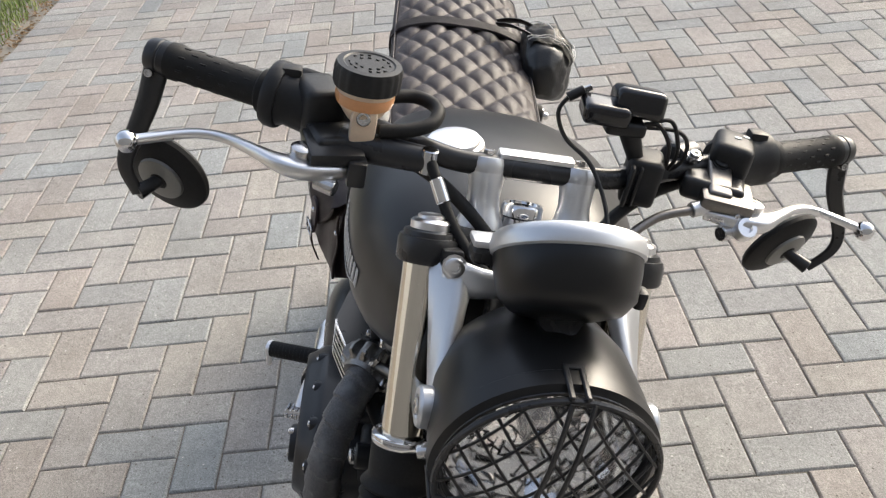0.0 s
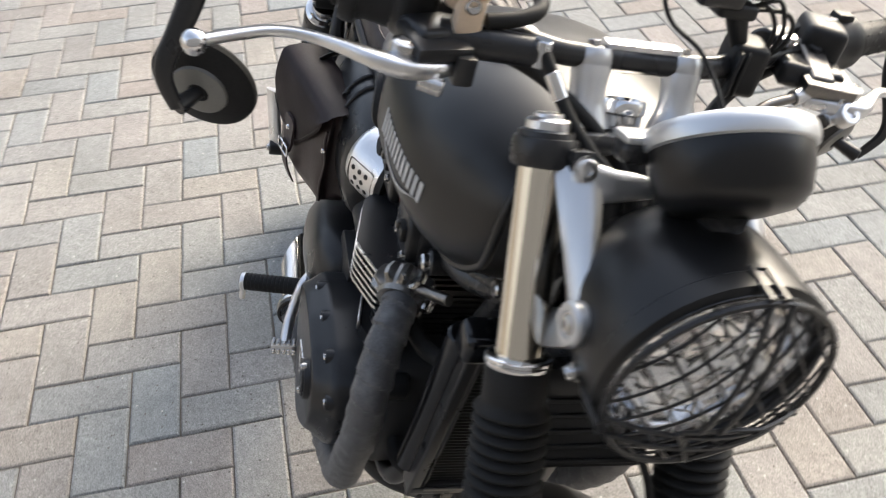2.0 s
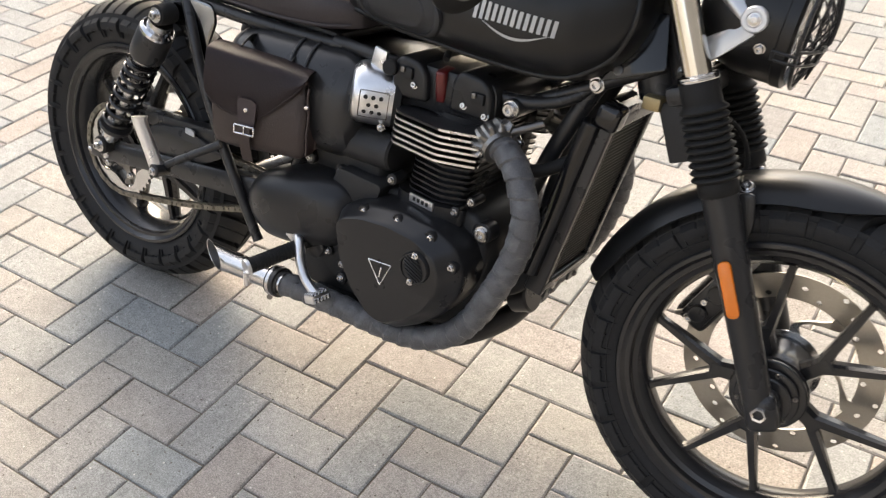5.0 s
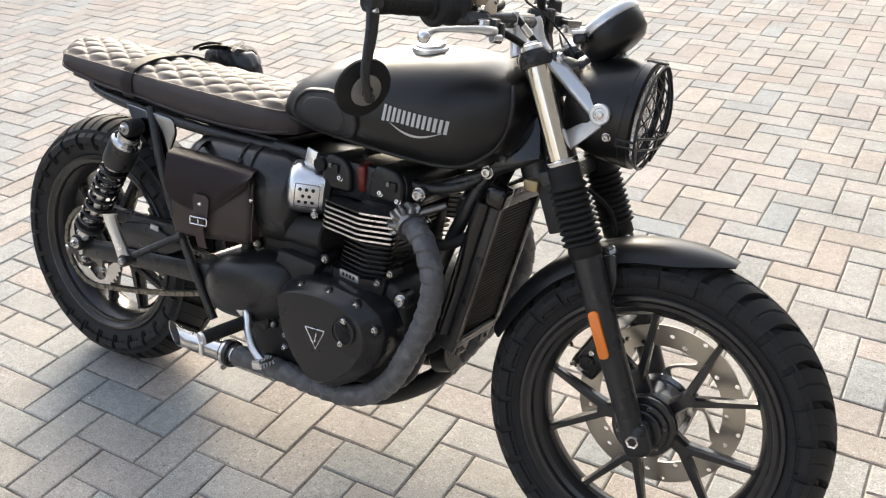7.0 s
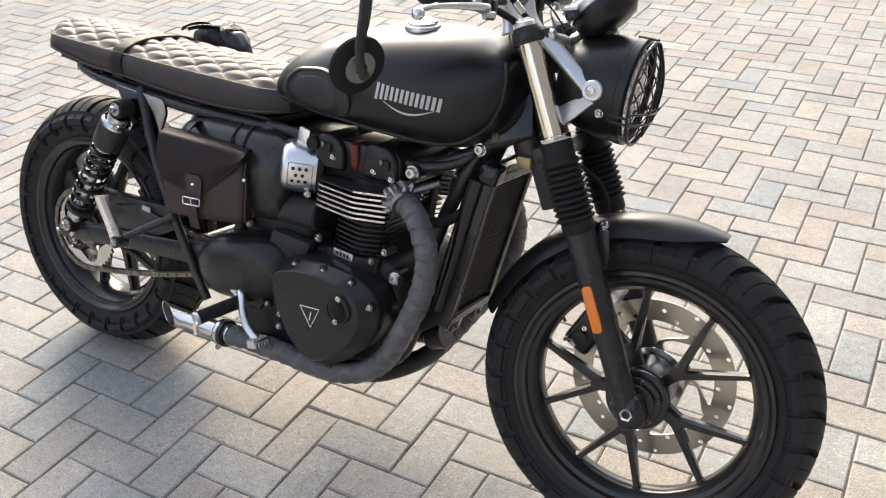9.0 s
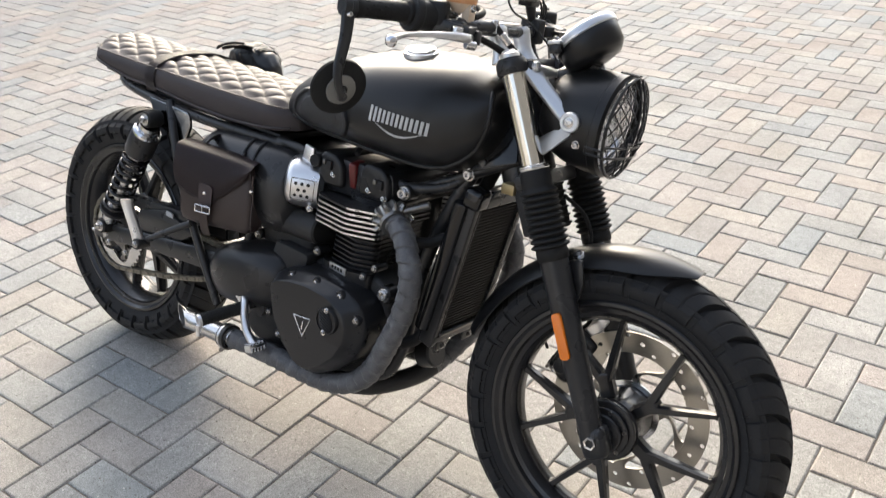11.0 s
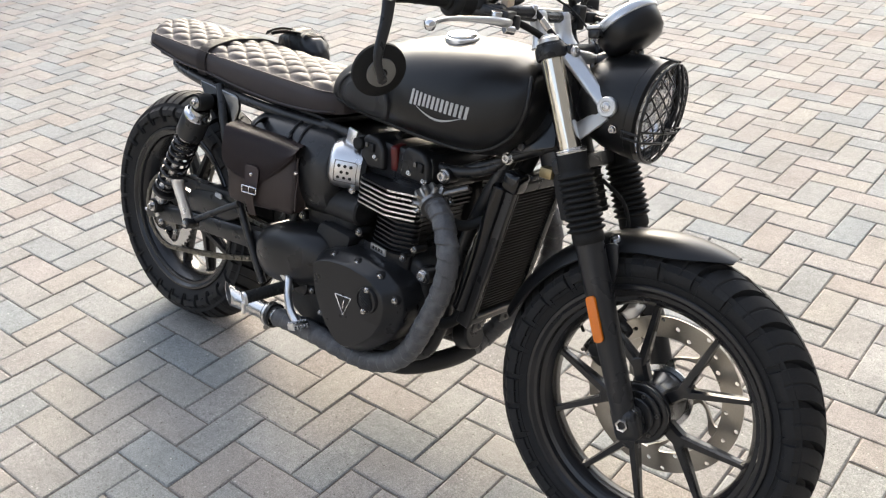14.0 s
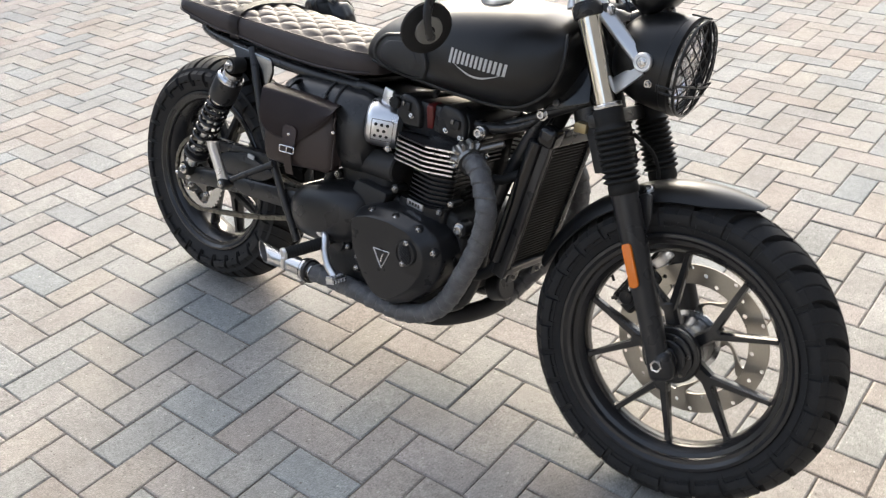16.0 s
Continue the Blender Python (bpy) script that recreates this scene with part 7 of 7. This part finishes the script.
# bright passenger-peg arm by the shock and its linkage
arm = bpart("pillion_arm", tube([(0.234, -0.238, 0.500), (0.238, -0.238, 0.484), (0.262, -0.230, 0.420), (0.271, -0.226, 0.388)], lambda t: 0.0165 - 0.003 * math.sin(math.pi * t), 14, 6, squash=0.6), ALLOY, None, "polished pillion peg arm beside the shock")
bpart("arm_pivot", rod((0.270, -0.205, 0.396), (0.270, -0.240, 0.396), 0.0145, 18), SATIN_BLACK, arm)
bolt((0.270, -0.240, 0.396), (0, -1, 0), 0.007, 0.005, arm)
bpart("linkage", tube([(0.270, -0.214, 0.400), (0.315, -0.194, 0.428), (0.378, -0.162, 0.466)], 0.0085, 10, 4), SATIN_BLACK, arm)
bpart("white_tag", box((0.026, 0.004, 0.012), Matrix.Translation((0.262, -0.134, 0.452)) @ Matrix.Rotation(radians(6), 4, "Y"), 0.001), WHITE_PRINT, swingarm)

# ---- leather saddlebag hung on the frame ----
def lpart(name, bm, mat, parent, label="", sharp=50.0):
    return part(name, bm, mat, parent, label, sharp)


bag = tagged(new("saddlebag"), "small dark oxblood leather saddlebag with buckled flap, hung beside motorcycle", "saddlebag")
bag.matrix_world = BIKE



def bag_at(u, z, w):
    """A place on the bag: u along its front from rear to fore, at height z, w out from the front panel's plane."""
    return V((0.424 + 0.182 * u + 0.284 * w, -0.240 + 0.054 * u - 0.958 * w, z - 0.020 * u * min(1.0, max(0.0, (z - 0.50) / 0.17))))


secs = []
LEVELS = ((0.503, 0.08, 0.97, -0.008, -0.064), (0.510, 0.03, 1.02, 0.002, -0.074), (0.526, 0.01, 1.06, 0.008, -0.080), (0.560, 0.0, 1.06, 0.010, -0.080), (0.595, 0.0, 1.06, 0.009, -0.080), (0.630, 0.0, 1.05, 0.004, -0.078), (0.660, 0.0, 1.02, 0.0, -0.074), (0.672, 0.02, 0.98, -0.008, -0.066))
for k, (z, u0, u1, wa, wb) in enumerate(LEVELS):
    ring = []
    for q in range(88):
        a = 2 * math.pi * q / 88
        c, sn = math.cos(a), math.sin(a)
        u = (u0 + u1) / 2 + (u1 - u0) / 2 * math.copysign(abs(c) ** 0.30, c)
        w = (wa + wb) / 2 + (wa - wb) / 2 * math.copysign(abs(sn) ** 0.42, sn)
        deep = min(1.0, (k + 1) / 3) if k < 6 else 0.5
        if abs(c) > 0.80:                     # accordion gussets at both ends
            u -= math.copysign(0.085 * deep * (0.5 - 0.5 * math.cos((w - wb) / (wa - wb) * 4 * math.pi)), c)
        elif sn > 0:                          # slack leather of the front panel
            w += 0.0030 * noise.noise(V((u * 4.2, z * 30, 1.7))) * deep - 0.0035 * max(0.0, math.sin(u * 9.0 + 0.6)) * deep * (z < 0.58)
        ring.append(bag_at(u, z + 0.003 * noise.noise(V((u * 5, w * 40, k))), w))
    secs.append(ring)
lpart("pouch", loft(secs), LEATHER_BAG_SIDE, bag, "creased brown leather pouch with gusseted side")
for w_ in (0.004, -0.036, -0.074):
    pts = [bag_at(1.045 + 0.004 * math.sin(k * 1.3), 0.520 + 0.142 * k / 10, w_ + 0.002 * math.sin(k * 0.9)) for k in range(11)]
    lpart("gusset_seam", tube(pts, 0.0026, 8, 4), LEATHER_BAG_SIDE, bag)
# flap folded over the top, with a curved lower edge
edge = [(0.0, 0.606), (0.02, 0.596), (0.08, 0.584), (0.18, 0.575), (0.30, 0.570), (0.42, 0.566), (0.52, 0.568), (0.62, 0.580), (0.72, 0.598), (0.82, 0.618), (0.91, 0.637), (0.985, 0.656), (1.03, 0.674)]
bm = bmesh.new()
rows = []
for i, (u, zl) in enumerate(edge):
    row = [bm.verts.new(bag_at(u, 0.678, -0.066)), bm.verts.new(bag_at(u, 0.684, -0.050)), bm.verts.new(bag_at(u, 0.687, -0.022)), bm.verts.new(bag_at(u, 0.684, -0.002))]
    for k in range(9):
        t = k / 8
        row.append(bm.verts.new(bag_at(u + 0.004 * math.sin(t * 6), 0.679 + (zl - 0.679) * t, 0.0065 + 0.0095 * math.sin(math.pi * min(1, t * 1.05) * 0.75) + 0.0022 * noise.noise(V((u * 5, t * 3, 4.0))))))
    rows.append(row)
ring_faces(bm, rows, closed=False)
bmesh.ops.solidify(bm, geom=list(bm.faces), thickness=0.0030)
lpart("flap", bm, LEATHER_BAG, bag, "smooth oxblood leather flap")
lpart("flap_edge_stitch", tube([bag_at(u, z + 0.006, 0.0155) for u, z in edge[1:-1]], 0.0007, 5, 3), LEATHER_BAG_SIDE, bag)
TG = [(0.36, 0.606), (0.40, 0.612), (0.52, 0.612), (0.56, 0.604), (0.545, 0.566), (0.50, 0.545), (0.42, 0.545), (0.375, 0.566)]
tg = bmesh.new()
ring_faces(tg, [[tg.verts.new(bag_at(u, z, w)) for u, z in TG] for w in (0.0165, 0.0195, 0.0205)])
lpart("tongue", tg, LEATHER_BAG, bag)
strap = loft([[bag_at(u, z, w) for u, w in ((0.395, w0), (0.395, w0 + 0.0028), (0.505, w0 + 0.0028), (0.505, w0))] for z, w0 in ((0.562, 0.0195), (0.550, 0.0215), (0.535, 0.0205), (0.515, 0.0165), (0.497, 0.0100), (0.484, 0.0040))])
lpart("strap", strap, LEATHER_BAG_SIDE, bag)
bk = [(0.35, 0.560), (0.55, 0.560), (0.55, 0.544), (0.35, 0.544)]
for a, b in zip(bk, bk[1:] + bk[:1]):
    lpart("buckle_bar", rod(bag_at(*a, 0.0255), bag_at(*b, 0.0255), 0.0020, 8), CHROME, bag, "bright buckle")
lpart("buckle_pin", rod(bag_at(0.45, 0.562, 0.0262), bag_at(0.45, 0.543, 0.0262), 0.0016, 8), CHROME, bag, "bright buckle")
for u, z, w in ((0.455, 0.590, 0.0205), (1.03, 0.622, 0.006)):
    lpart("stud", revolve([(0.0, 0.0035), (0.0035, 0.003), (0.005, 0.0)], frame_to(bag_at(u, z, w), bag_at(u, z, w + 0.01)), 14), CHROME, bag)
for u in (0.22, 0.74):
    lpart("hanging_loop", tube([bag_at(u, 0.682, -0.040), bag_at(u, 0.690, -0.058), bag_at(u, 0.694, -0.078), bag_at(u, 0.690, -0.100)], 0.010, 8, 5, squash=0.25), BLACK_LEATHER, bag)

# ---- black pouch tucked under the seat strap ----
pouch = tagged(new("leather_pouch"), "black leather pouch with white stitching under the seat strap", "pouch")
pouch.matrix_world = BIKE
def pouch_point(t, a, grow=0.0):
    """A place on the crumpled bag: t from its rear to its front, a round it."""
    x = 0.150 + 0.165 * t
    fat = math.sin(math.pi * (0.06 + 0.88 * t)) ** 0.55
    cy, cz = 0.150 + 0.012 * math.sin(math.pi * t), 0.812 - 0.016 * t
    ry, rz = 0.050 * fat, (0.056 + 0.010 * t) * fat
    c, s = math.cos(a), math.sin(a)
    p = V((x, cy + ry * math.copysign(abs(c) ** 0.75, c) - 0.35 * rz * s * 0.6, cz + rz * math.copysign(abs(s) ** 0.8, s)))
    crease = 0.0080 * (abs(noise.noise(p * 26)) - 0.25) + 0.0045 * noise.noise(p * 60 + V((5, 0, 0)))
    out = V((0, c, s)).normalized()
    return p + out * (crease + grow)


part("pouch_body", loft([[pouch_point(k / 32, 2 * math.pi * q / 44) for q in range(44)] for k in range(33)]), BLACK_LEATHER, pouch, sharp=70)
# flap folded over the top, edged with stitching
bm = bmesh.new()
rows = [[bm.verts.new(pouch_point(0.10 + 0.66 * k / 22, math.pi * (0.72 - 0.66 * q / 20), 0.004 + 0.002 * math.sin(q * 0.9 + k * 0.5))) for q in range(21)] for k in range(23)]
ring_faces(bm, rows, closed=False)
bmesh.ops.solidify(bm, geom=list(bm.faces), thickness=0.003)
part("pouch_flap", bm, BLACK_LEATHER, pouch, "creased black flap", 70)
for ta, tb, aa, ab in ((0.14, 0.14, 0.70, 0.10), (0.72, 0.72, 0.70, 0.10), (0.68, 0.68, 0.70, 0.13), (0.14, 0.72, 0.09, 0.09), (0.14, 0.68, 0.13, 0.13), (0.14, 0.72, 0.55, 0.42)):
    pts = [pouch_point(ta + (tb - ta) * k / 14, math.pi * (aa + (ab - aa) * k / 14), 0.0085) for k in range(15)]
    part("stitching", tube(pts, 0.0008, 5, 1, smooth=False), WHITE_THREAD, pouch, "white stitching")
# webbing that ties it to the seat strap
for pts in ([(0.185, 0.062, 0.852), (0.186, 0.085, 0.858), (0.195, 0.110, 0.862), (0.215, 0.140, 0.858)], [(0.200, 0.064, 0.852), (0.222, 0.090, 0.860), (0.245, 0.125, 0.856)]):
    part("tie_strap", tube(pts, 0.0095, 10, 6, squash=0.28), BLACK_LEATHER, pouch, "", 60)

# ---- verge: leaf litter and grass beyond the border course ----
VR = random.Random(3)
pts, faces = [], []
for k in range(9000):
    x, y = VR.uniform(-6.2, -2.0), -1.80 - abs(VR.gauss(0.0, 0.40))
    if y > -1.88 and VR.random() < 0.6:
        continue
    h, lean, az, w = VR.uniform(0.03, 0.075), VR.uniform(0.1, 0.9), VR.uniform(0, 6.28), VR.uniform(0.0018, 0.0034)
    dx, dy = math.cos(az), math.sin(az)
    n = len(pts)
    pts += [(x - dy * w, y + dx * w, -0.03), (x + dy * w, y - dx * w, -0.03), (x + dx * h * lean * 0.4 + dy * w * 0.8, y + dy * h * lean * 0.4 - dx * w * 0.8, -0.03 + h * 0.6),
            (x + dx * h * lean * 0.4 - dy * w * 0.8, y + dy * h * lean * 0.4 + dx * w * 0.8, -0.03 + h * 0.6), (x + dx * h * lean, y + dy * h * lean, -0.03 + h * (1.1 - 0.5 * lean))]
    faces += [(n, n + 1, n + 2, n + 3), (n + 3, n + 2, n + 4)]
me = bpy.data.meshes.new("grass")
me.from_pydata(pts, [], faces)
me.materials.append(GRASS)
tagged(new("grass", me), "short green lawn grass beside the driveway", "grass", kind="stuff")
pts, faces = [], []
for k in range(620):
    x, y, s, a = VR.uniform(-5.5, -2.0), -1.71 - abs(VR.gauss(0, 0.10)), VR.uniform(0.008, 0.022), VR.uniform(0, 6.28)
    z = -0.026 + VR.uniform(0, 0.012)
    n = len(pts)
    ca, sa = math.cos(a), math.sin(a)
    for u, v, h in ((-1, 0, 0.0), (0, -0.5, 0.004), (1, 0, 0.007), (0, 0.5, 0.003), (0.1, 0, -0.001)):
        pts.append((x + s * (u * ca - v * sa), y + s * (u * sa + v * ca), z + h))
    faces += [(n, n + 1, n + 4), (n + 1, n + 2, n + 4), (n + 2, n + 3, n + 4), (n + 3, n, n + 4)]
me = bpy.data.meshes.new("leaf_litter")
me.from_pydata(pts, [], faces)
me.materials.append(LEAF)
tagged(new("leaf_litter", me), "dry brown leaf litter along the driveway edge", "leaves", kind="stuff")
